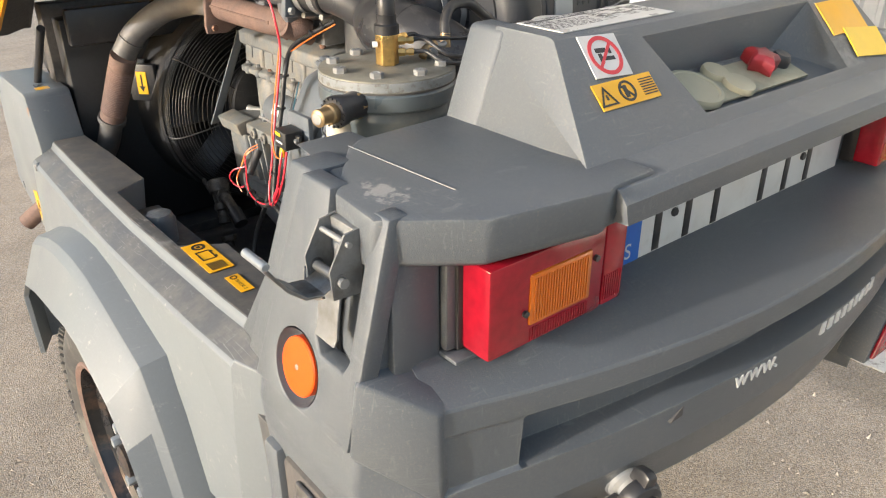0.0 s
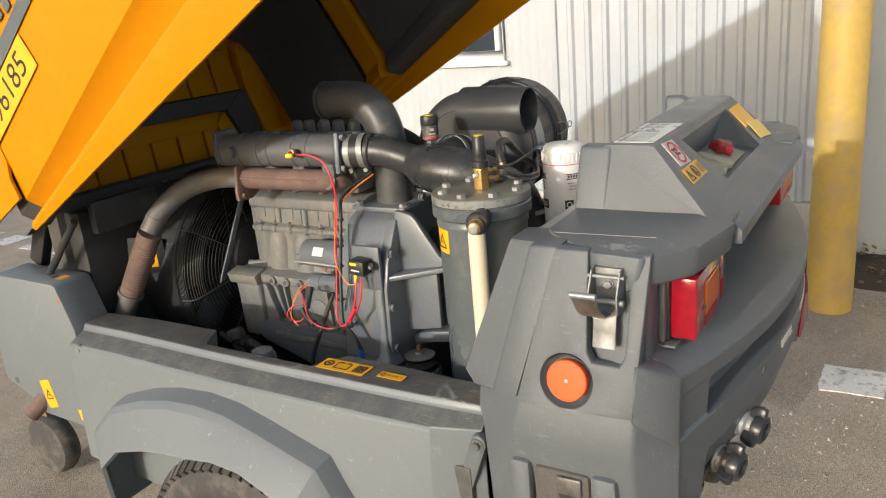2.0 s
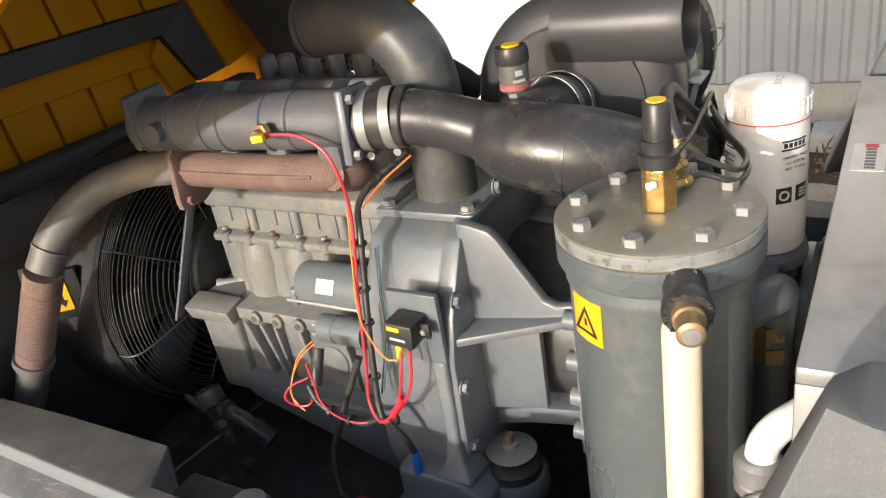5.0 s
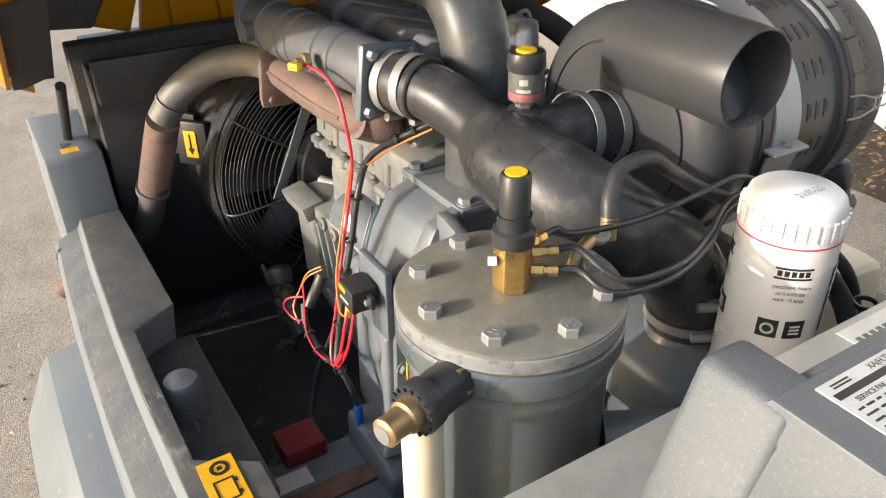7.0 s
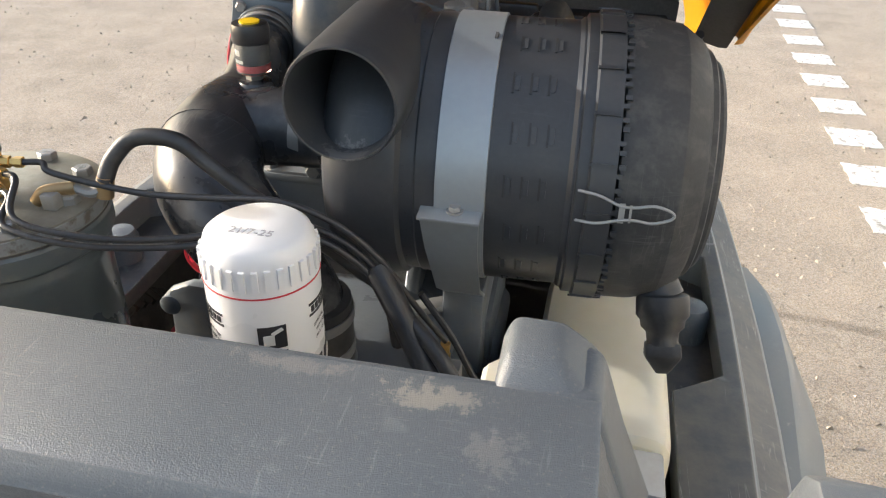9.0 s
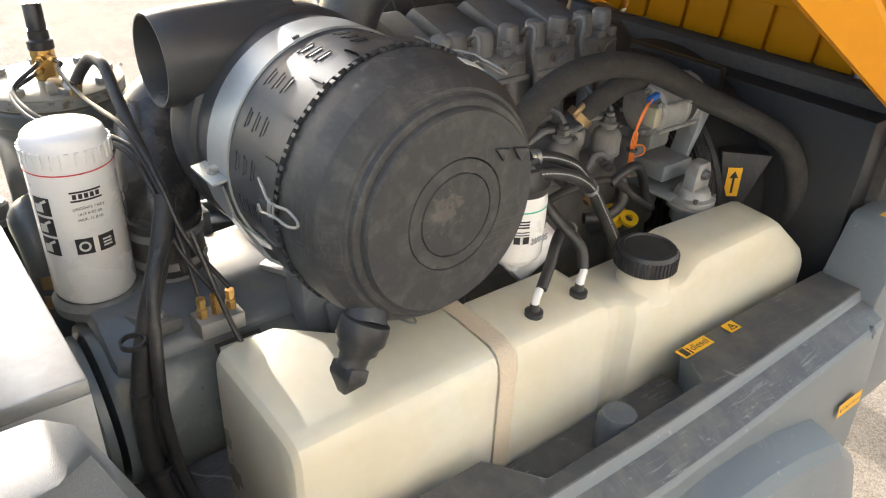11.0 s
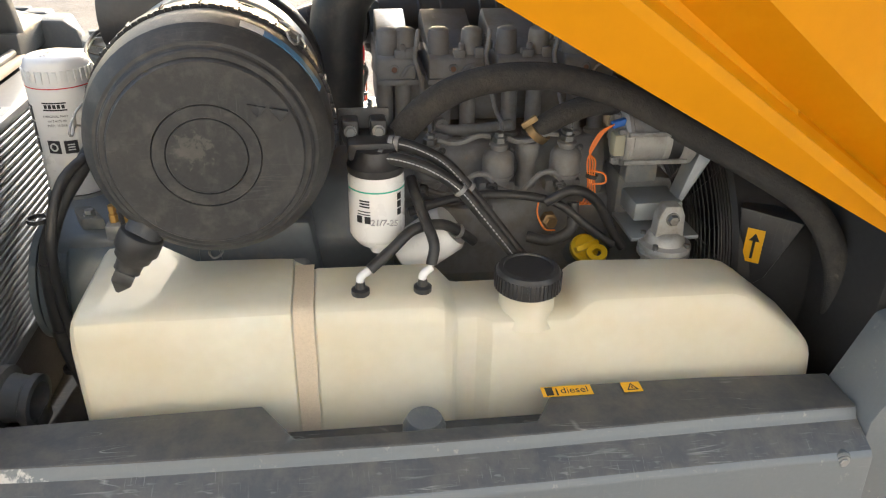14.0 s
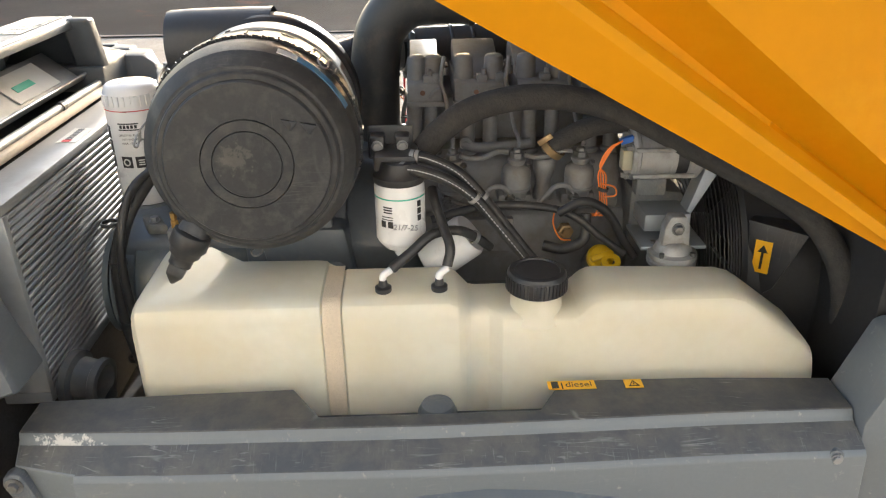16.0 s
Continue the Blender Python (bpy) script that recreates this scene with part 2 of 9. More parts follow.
M_CREAMPANEL = mat("olive_control_plate", (0.30, 0.29, 0.21), 0.6, vary=0.15, grain=120, stain=12)
M_GAUGE = mat("cream_gauge_cover", (0.36, 0.34, 0.25), 0.7, vary=0.06)
M_ELBOW = mat("worn_moulded_rubber", (0.030, 0.031, 0.034), 0.30, vary=0.2, grain=60, stain=9, bump=0.08, bump_scale=120,
              dirt=(0.085, 0.083, 0.080), dirt_amt=0.24, dirt_scale=22, dirt_sharp=0.10, rough_vary=0.16, scratch=0.3, scratch_col=(0.13, 0.13, 0.125))
M_TYRE = mat("tyre_rubber", (0.050, 0.049, 0.048), 0.75, vary=0.2, grain=90, bump=0.2, bump_scale=200,
             dirt=(0.15, 0.14, 0.12), dirt_amt=0.3, dirt_scale=12)
M_RIMW = mat("wheel_rim", (0.030, 0.030, 0.032), 0.28, 0.2, vary=0.2, coat=0.2, dirt=(0.12, 0.075, 0.05), dirt_amt=0.18, dirt_scale=18)
M_WALL = mat("white_sheet", (0.40, 0.43, 0.46), 0.5, vary=0.05, grain=30, stain=1.2, dirt=(0.37, 0.385, 0.39), dirt_amt=0.18, dirt_scale=2.5)
M_CONC = mat("concrete", (0.42, 0.41, 0.39), 0.85, vary=0.18, grain=40, stain=3, bump=0.4, bump_scale=70)
M_POLE = mat("yellow_pole", (0.50, 0.34, 0.085), 0.5, vary=0.12, grain=30, stain=4, dirt=(0.40, 0.30, 0.14), dirt_amt=0.3, scratch=0.3)
M_PAINT = mat("road_paint", (0.62, 0.61, 0.58), 0.75, vary=0.1, grain=60, stain=8, bump=0.3, bump_scale=150,
              dirt=(0.30, 0.28, 0.25), dirt_amt=0.3, dirt_scale=25, dirt_sharp=0.06)
M_GLASSDARK = mat("dark_window_glass", (0.03, 0.04, 0.055), 0.06, vary=0.1, spec=0.8)
M_CLEAR = mat("clear_plastic", (0.9, 0.9, 0.88), 0.08, transmission=0.92, vary=0.01)
M_DIRT = mat("soil", (0.055, 0.042, 0.03), 0.95, vary=0.35, grain=40, stain=6, bump=0.8, bump_scale=60)
M_STRAP = mat("woven_strap", (0.56, 0.47, 0.36), 0.85, vary=0.12, grain=300, bump=0.4, bump_scale=500)
M_LEAF = mat("weed_leaf", (0.075, 0.09, 0.035), 0.6, vary=0.3, grain=60)
M_DRYLEAF = mat("dry_leaf", (0.20, 0.12, 0.05), 0.8, vary=0.35, grain=60)
M_DRUM = mat("dusty_black_drum", (0.041, 0.043, 0.047), 0.38, vary=0.12, grain=180, stain=5, bump=0.05, bump_scale=320, spec=0.42,
             dirt=(0.055, 0.054, 0.053), dirt_amt=0.12, dirt_scale=30, dirt_sharp=0.12, scratch=0.12, scratch_col=(0.17, 0.165, 0.155), fine_scratch=0.05,
             spots=(((0.41, 0.616, 1.110), (0.02, 0.042, 0.040), 0.5, (0.15, 0.14, 0.115)), ((0.07, 0.46, 1.16), (0.05, 0.05, 0.02), 0.5, (0.16, 0.155, 0.15))))
M_COVER = mat("dusty_black_cover", (0.043, 0.044, 0.046), 0.46, vary=0.14, grain=220, stain=5, bump=0.08, bump_scale=500, spec=0.25,
              dirt=(0.085, 0.082, 0.077), dirt_amt=0.16, dirt_scale=40, dirt_sharp=0.16, scratch=0.16, scratch_col=(0.19, 0.185, 0.175), fine_scratch=0.14,
              spots=(((0.402, 0.610, 1.120), (0.02, 0.046, 0.040), 0.30, (0.17, 0.16, 0.135)), ((0.30, 0.60, 1.250), (0.06, 0.10, 0.03), 0.5, (0.12, 0.115, 0.105))))
M_DUCT = mat("dark_grey_paint", (0.055, 0.058, 0.062), 0.42, vary=0.12, grain=90, stain=8, bump=0.1, bump_scale=160,
             dirt=(0.105, 0.098, 0.086), dirt_amt=0.25, dirt_scale=24)
M_DARKSTEEL = mat("dull_dark_steel", (0.20, 0.20, 0.195), 0.45, 0.7, vary=0.15, grain=120, stain=20, dirt=(0.10, 0.09, 0.08), dirt_amt=0.3, dirt_scale=40)
M_CASTALU = mat("cast_aluminium", (0.36, 0.36, 0.35), 0.5, 0.45, vary=0.12, grain=120, stain=12, bump=0.15, bump_scale=220, dirt=(0.22, 0.20, 0.17), dirt_amt=0.25, dirt_scale=30)
M_WRAP = mat("foam_hose_wrap", (0.046, 0.044, 0.042), 0.9, vary=0.2, grain=160, stain=10, bump=0.5, bump_scale=260, dirt=(0.07, 0.064, 0.056), dirt_amt=0.3, dirt_scale=30)
M_PENCIL = mat("grey_pencil", (0.34, 0.34, 0.35), 0.6, vary=0.1)
M_BLUELABEL = mat("blue_label", (0.06, 0.19, 0.36), 0.4, vary=0.35, grain=700, stain=120)
M_HEAD = mat("dull_grey_iron", (0.185, 0.187, 0.190), 0.5, vary=0.14, grain=90, stain=9, bump=0.2, bump_scale=180, dirt=(0.15, 0.135, 0.118), dirt_amt=0.28, dirt_scale=24)


# ---- mesh helpers ----
def thing(name, base, label, category, group="", kind=""):
    ob = new(name)
    ob.location = base
    ob.empty_display_size = 0.05
    return tagged(ob, label, category, group, kind)


def origin_of(ob):
    p = Vector((0, 0, 0))
    while ob is not None:
        p += ob.location
        ob = ob.parent
    return p


def part(name, bm, material, parent=None, label="", bevel=0.0, segs=2, smooth=40, weld=True):
    """Links a bmesh that is laid out in world metres as one object, under its thing or part."""
    if weld:
        bmesh.ops.remove_doubles(bm, verts=bm.verts, dist=0.00002)
    bmesh.ops.recalc_face_normals(bm, faces=bm.faces)
    if bevel:
        edges = [e for e in bm.edges if len(e.link_faces) == 2 and e.calc_face_angle(0) > radians(24)]
        bmesh.ops.bevel(bm, geom=edges, offset=bevel, segments=segs, profile=0.5, affect="EDGES", clamp_overlap=True)
    if parent is not None:
        bmesh.ops.translate(bm, verts=bm.verts, vec=-origin_of(parent))
    me = bpy.data.meshes.new(name)
    bm.to_mesh(me)
    bm.free()
    for p in me.polygons:
        p.use_smooth = True
    me.set_sharp_from_angle(angle=radians(smooth))
    mats = material if isinstance(material, (list, tuple)) else [material]
    for m in mats:
        me.materials.append(m)
    ob = new(name, me)
    if parent is not None:
        ob.parent = parent
    if label:
        ob["label"] = label
    return ob


def box(lo, hi, bm=None):
    bm = bm or bmesh.new()
    lo, hi = Vector(lo), Vector(hi)
    m = Matrix.Translation((lo + hi) / 2) @ Matrix.Diagonal((*(hi - lo), 1))
    bmesh.ops.create_cube(bm, size=1.0, matrix=m)
    return bm


def rbox(m, size, bm=None):
    """A box of a size at a pose."""
    bm = bm or bmesh.new()
    bmesh.ops.create_cube(bm, size=1.0, matrix=m @ Matrix.Diagonal((*size, 1)))
    return bm


def loft(loops, bm=None, cap=True, closed=True):
    bm = bm or bmesh.new()
    rows = [[bm.verts.new(p) for p in loop] for loop in loops]
    n = len(rows[0])
    for a, b in zip(rows, rows[1:]):
        for i in range(n if closed else n - 1):
            j = (i + 1) % n
            if len({a[i], a[j], b[j], b[i]}) == 4:
                bm.faces.new((a[i], a[j], b[j], b[i]))
    if cap and closed:
        bm.faces.new(rows[0])
        bm.faces.new(list(reversed(rows[-1])))
    return bm


AX = {"x": (0, 1, 2), "y": (1, 0, 2), "z": (2, 0, 1)}


def prism(profile, axis, a, b, bm=None):
    """A 2D outline pushed along an axis from a to b; the outline's pairs are the two other axes in order."""
    def at(p, h):
        v = [0, 0, 0]
        i, j, k = AX[axis]
        v[i], v[j], v[k] = h, p[0], p[1]
        return v
    return loft([[at(p, a) for p in profile], [at(p, b) for p in profile]], bm)


def frame_of(d):
    d = Vector(d).normalized()
    u = d.cross(Vector((0, 0, 1)) if abs(d.z) < 0.9 else Vector((1, 0, 0))).normalized()
    return d, u, d.cross(u)


def lathe(origin, axis, profile, seg=32, bm=None, close=True):
    """A profile of (radius, height) turned about an axis."""
    d, u, w = frame_of(axis)
    o = Vector(origin)
    loops = []
    for r, h in profile:
        r = max(r, 0.0002)
        loops.append([o + d * h + (u * math.cos(2 * math.pi * i / seg) + w * math.sin(2 * math.pi * i / seg)) * r for i in range(seg)])
    return loft(loops, bm, cap=close)


def cyl(p0, p1, r, seg=20, bm=None, chamfer=0.0, r1=None):
    p0, p1 = Vector(p0), Vector(p1)
    h, r1 = (p1 - p0).length, r if r1 is None else r1
    c = chamfer
    prof = [(r - c, 0), (r, c), (r1, h - c), (r1 - c, h)] if c else [(r, 0), (r1, h)]
    return lathe(p0, p1 - p0, prof, seg, bm)


def spline(pts, n=8):
    pts = [Vector(p) for p in pts]
    if len(pts) < 3:
        return pts
    ext = [pts[0] * 2 - pts[1]] + pts + [pts[-1] * 2 - pts[-2]]
    out = []
    for k in range(1, len(ext) - 2):
        a, b, c, d = ext[k - 1:k + 3]
        for i in range(n):
            t = i / n
            out.append(0.5 * (2 * b + (c - a) * t + (2 * a - 5 * b + 4 * c - d) * t * t + (3 * b - a - 3 * c + d) * t ** 3))
    return out + [pts[-1]]


def tube(pts, r, seg=12, n=8, bm=None, smooth=True, radii=None, cap=True):
    """A round hose or pipe along a smooth line through pts; radii gives one radius for each of pts."""
    line = spline(pts, n) if smooth else [Vector(p) for p in pts]
    m = len(line)
    loops, up = [], None
    for i, p in enumerate(line):
        d = (line[min(i + 1, m - 1)] - line[max(i - 1, 0)]).normalized()
        if up is None:
            up = frame_of(d)[1]
        up = (up - d * up.dot(d)).normalized()
        side = d.cross(up)
        q = r
        if radii:
            s = i / (m - 1) * (len(radii) - 1)
            k = min(int(s), len(radii) - 2)
            q = radii[k] + (radii[k + 1] - radii[k]) * (s - k)
        loops.append([p + (up * math.cos(2 * math.pi * j / seg) + side * math.sin(2 * math.pi * j / seg)) * q for j in range(seg)])
    return loft(loops, bm, cap=cap)


def bolt(at, axis, af=0.017, h=0.007, washer=0.0, bm=None):
    """A hexagon head with a washer."""
    r = af / math.sqrt(3)
    bm = lathe(at, axis, [(r, 0), (r, h * 0.85), (r * 0.86, h)], 6, bm)
    if washer:
        lathe(at, axis, [(washer, -0.0005), (washer, 0.0018)], 18, bm)
    return bm


def ring(center, axis, r_in, r_out, h, seg=40, bm=None):
    bm = bm or bmesh.new()
    d, u, w = frame_of(axis)
    o = Vector(center)
    loops = []
    for r, t in ((r_in, -h / 2), (r_out, -h / 2), (r_out, h / 2), (r_in, h / 2), (r_in, -h / 2)):
        loops.append([o + d * t + (u * math.cos(2 * math.pi * i / seg) + w * math.sin(2 * math.pi * i / seg)) * r for i in range(seg)])
    return loft(loops, bm, cap=False)


def mirror(bm):
    """The same mesh on the machine's other side."""
    bmesh.ops.scale(bm, verts=bm.verts, vec=(-1, 1, 1))
    bmesh.ops.reverse_faces(bm, faces=bm.faces)
    return bm


def plate(m, w, h, d=0.0012, bm=None):
    """A thin sheet of width w and height h, in the xy plane of a pose, its back in that plane."""
    return rbox(m @ Matrix.Translation((0, 0, d / 2)), (w, h, d), bm)


def face_pose(at, normal, up=(0, 0, 1)):
    z = Vector(normal).normalized()
    y = Vector(up)
    y = (y - z * y.dot(z)).normalized()
    x = y.cross(z)
    return Matrix.Translation(at) @ Matrix((x, y, z)).transposed().to_4x4()


def words(name, text, m, size, material, parent, depth=0.0, align="CENTER"):
    """Letters printed on a label, or raised by a depth."""
    if not depth:
        depth = 0.00015
        m = m @ Matrix.Translation((0, 0, -0.0002))
    cu = bpy.data.curves.new(name, "FONT")
    cu.body, cu.size, cu.align_x, cu.align_y, cu.extrude = text, size, align, "CENTER", depth / 2
    tmp = bpy.data.objects.new(name, cu)
    scene.collection.objects.link(tmp)
    me = bpy.data.meshes.new_from_object(tmp.evaluated_get(bpy.context.evaluated_depsgraph_get()))
    bpy.data.objects.remove(tmp)
    bpy.data.curves.remove(cu)
    bm = bmesh.new()
    bm.from_mesh(me)
    bpy.data.meshes.remove(me)
    bmesh.ops.transform(bm, matrix=m, verts=bm.verts)
    return part(name, bm, material, parent, weld=False)


def pieces(name, poses_of, size, material, parent):
    """Small equal blocks as single parts that share one mesh."""
    base, first = origin_of(parent), None
    for m in poses_of:
        if first is None:
            first = part(name, rbox(Matrix(), size), material)
            ob = first
        else:
            ob = new(name, first.data)
        ob.parent, ob.matrix_local = parent, Matrix.Translation(-base) @ m


def holed_plate(outline, hole, radius, place, depth, seg=36):
    """A flat panel with a round hole; place(u, v, w) sets a point at depth w under its face."""
    bm = bmesh.new()
    edges = []
    for pts in (outline, [(hole[0] + radius * math.cos(2 * math.pi * i / seg), hole[1] + radius * math.sin(2 * math.pi * i / seg)) for i in range(seg)]):
        vs = [bm.verts.new((u, v, 0)) for u, v in pts]
        edges += [bm.edges.new((vs[i], vs[(i + 1) % len(vs)])) for i in range(len(vs))]
    bmesh.ops.triangle_fill(bm, use_beauty=True, use_dissolve=False, edges=edges)
    ext = bmesh.ops.extrude_face_region(bm, geom=bm.faces[:])
    for v in [g for g in ext["geom"] if isinstance(g, bmesh.types.BMVert)]:
        v.co.z = 1
    for v in bm.verts:
        v.co = Vector(place(v.co.x, v.co.y, depth * v.co.z))
    return bm


M_SCUFF = mat("pale_scuff", (0.30, 0.295, 0.285), 0.8, vary=0.25, grain=200, stain=30)


M_SHROUD = mat("dull_black_plastic", (0.026, 0.026, 0.027), 0.55, vary=0.2, grain=120, stain=7, bump=0.08, bump_scale=260)
M_IRON = mat("painted_iron", (0.088, 0.094, 0.105), 0.5, vary=0.15, grain=90, stain=9, bump=0.25, bump_scale=200, dirt=(0.13, 0.11, 0.095), dirt_amt=0.25, dirt_scale=22)
M_OXIDE = mat("brown_oxide", (0.17, 0.108, 0.088), 0.8, vary=0.25, grain=140, stain=14, bump=0.6, bump_scale=320, dirt=(0.12, 0.085, 0.075), dirt_amt=0.35, dirt_scale=25)
M_OLDTAP = mat("grimy_steel", (0.075, 0.068, 0.06), 0.5, 0.5, vary=0.3, grain=160, stain=30, bump=0.2, bump_scale=300, dirt=(0.20, 0.185, 0.16), dirt_amt=0.25, dirt_scale=60)
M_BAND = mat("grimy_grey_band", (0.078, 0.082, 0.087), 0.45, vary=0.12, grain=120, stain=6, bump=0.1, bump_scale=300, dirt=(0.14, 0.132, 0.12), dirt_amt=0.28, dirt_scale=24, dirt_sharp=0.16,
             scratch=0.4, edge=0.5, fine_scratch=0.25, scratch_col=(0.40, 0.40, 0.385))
M_GUARD = mat("dusty_black_wire", (0.075, 0.074, 0.072), 0.4, 0.3, vary=0.3, grain=120, stain=16)
M_LATCH = mat("dull_zinc", (0.20, 0.205, 0.205), 0.5, 0.35, vary=0.15, grain=140, stain=20, dirt=(0.13, 0.125, 0.115), dirt_amt=0.3, dirt_scale=50)
M_GREYRIM = mat("chipped_grey_paint", (0.20, 0.215, 0.22), 0.4, vary=0.12, grain=120, stain=20, bump=0.1, bump_scale=200, dirt=(0.10, 0.085, 0.07), dirt_amt=0.34, dirt_scale=60, dirt_sharp=0.06, scratch=0.3, edge=0.5)

# ---- ground and surroundings ----
def make_ground():
    m = mat("gravel_asphalt", (0.318, 0.270, 0.217), 0.95, vary=0.3, grain=90, stain=1.1, bump=0.5, bump_scale=130, spec=0.08,
            dirt=(0.385, 0.322, 0.256), dirt_amt=0.5, dirt_scale=3.4, dirt_sharp=0.12, cells=330, cell_amt=0.34)
    bm = bmesh.new()
    xs = [-400, -120, -40, -14] + [-6 + 0.75 * i for i in range(17)] + [14, 40, 120, 400]
    ys = [-400, -120, -40, -14] + [-5 + 0.8 * i for i in range(20)] + [20, 40, 120, 400]
    rows = [[bm.verts.new((x, y, 0.012 * noise.noise((x * 0.6, y * 0.6, 3)) - 0.006 if -6 < x < 6 and -5 < y < 11 else -0.006)) for x in xs] for y in ys]
    for a, b in zip(rows, rows[1:]):
        for i in range(len(xs) - 1):
            bm.faces.new((a[i], a[i + 1], b[i + 1], b[i]))
    g = part("ground", bm, m, smooth=180)
    tagged(g, "pale sandy worn asphalt yard with loose grit", "ground", kind="structure")
    # loose grit
    rnd = random.Random(5)
    bm = bmesh.new()
    for _ in range(15000):
        x, y = rnd.choice(((rnd.uniform(-2.2, -0.7), rnd.uniform(-0.3, 4.5)), (rnd.uniform(0.4, 2.4), rnd.uniform(-1.5, 1.2)), (rnd.uniform(0.8, 1.9), rnd.uniform(1.2, 5)),
                           (rnd.uniform(-4, -1.0), rnd.uniform(1, 6))))
        s = rnd.uniform(0.002, 0.006) if rnd.random() < 0.9 else rnd.uniform(0.006, 0.012)
        c = Vector((x, y, 0.012 * noise.noise((x * 0.6, y * 0.6, 3)) - 0.005))
        v = [bm.verts.new(c + Vector((rnd.uniform(-s, s), rnd.uniform(-s, s), 0))) for _ in range(3)]
        top = bm.verts.new(c + Vector((0, 0, s * rnd.uniform(0.7, 1.3))))
        for i in range(3):
            try:
                bm.faces.new((v[i], v[(i + 1) % 3], top))
            except ValueError:
                pass
    gm = mat("grit", (0.37, 0.32, 0.265), 0.8, vary=0.75, grain=160, stain=60)
    tagged(part("grit", bm, gm, weld=False), "loose stone grit scattered over the yard", "grit", kind="stuff")


def make_road():
    """Darker asphalt lane far across the yard."""
    m = mat("old_asphalt", (0.085, 0.074, 0.073), 0.9, vary=0.25, grain=30, stain=0.7, bump=0.4, bump_scale=70, dirt=(0.17, 0.085, 0.07), dirt_amt=0.2, dirt_scale=0.9, dirt_sharp=0.06)
    bm = bmesh.new()
    ys = [-60 + 4 * i for i in range(31)]
    edge = [bm.verts.new((-7.1 + 0.25 * noise.noise((0.2, y * 0.3, 1)), y, 0.012)) for y in ys]
    far = [bm.verts.new((-60, y, 0.012)) for y in ys]
    for i in range(len(ys) - 1):
        bm.faces.new((far[i], edge[i], edge[i + 1], far[i + 1]))
    tagged(part("road", bm, m, smooth=180), "dark old asphalt lane with reddish patches", "road", kind="structure")


def make_road_marks():
    rnd = random.Random(8)
    for k in range(-5, 18):
        y = -0.29 + 0.425 * k
        x = 1.405 + 0.045 * y
        bm = bmesh.new()
        pts = []
        for cx, cy in ((-0.11, 0), (0.11, 0), (0.11, 0.21), (-0.11, 0.21)):
            pts.append((cx, cy))
        outline = []
        for i in range(4):
            a, b = Vector(pts[i]), Vector(pts[(i + 1) % 4])
            for s in range(6):
                p = a.lerp(b, s / 6) + Vector((rnd.uniform(-0.006, 0.006), rnd.uniform(-0.006, 0.006)))
                outline.append((x + p.x, y + p.y))
        lie = lambda p, h: (p[0], p[1], 0.012 * noise.noise((p[0] * 0.6, p[1] * 0.6, 3)) - 0.006 + h)
        loft([[lie(p, -0.004) for p in outline], [lie(p, 0.0035) for p in outline]], bm)
        ob = part("road_mark", bm, M_PAINT)
        tagged(ob, "worn white painted square of a dashed line", "road marking", "dashed line on the yard", kind="structure")


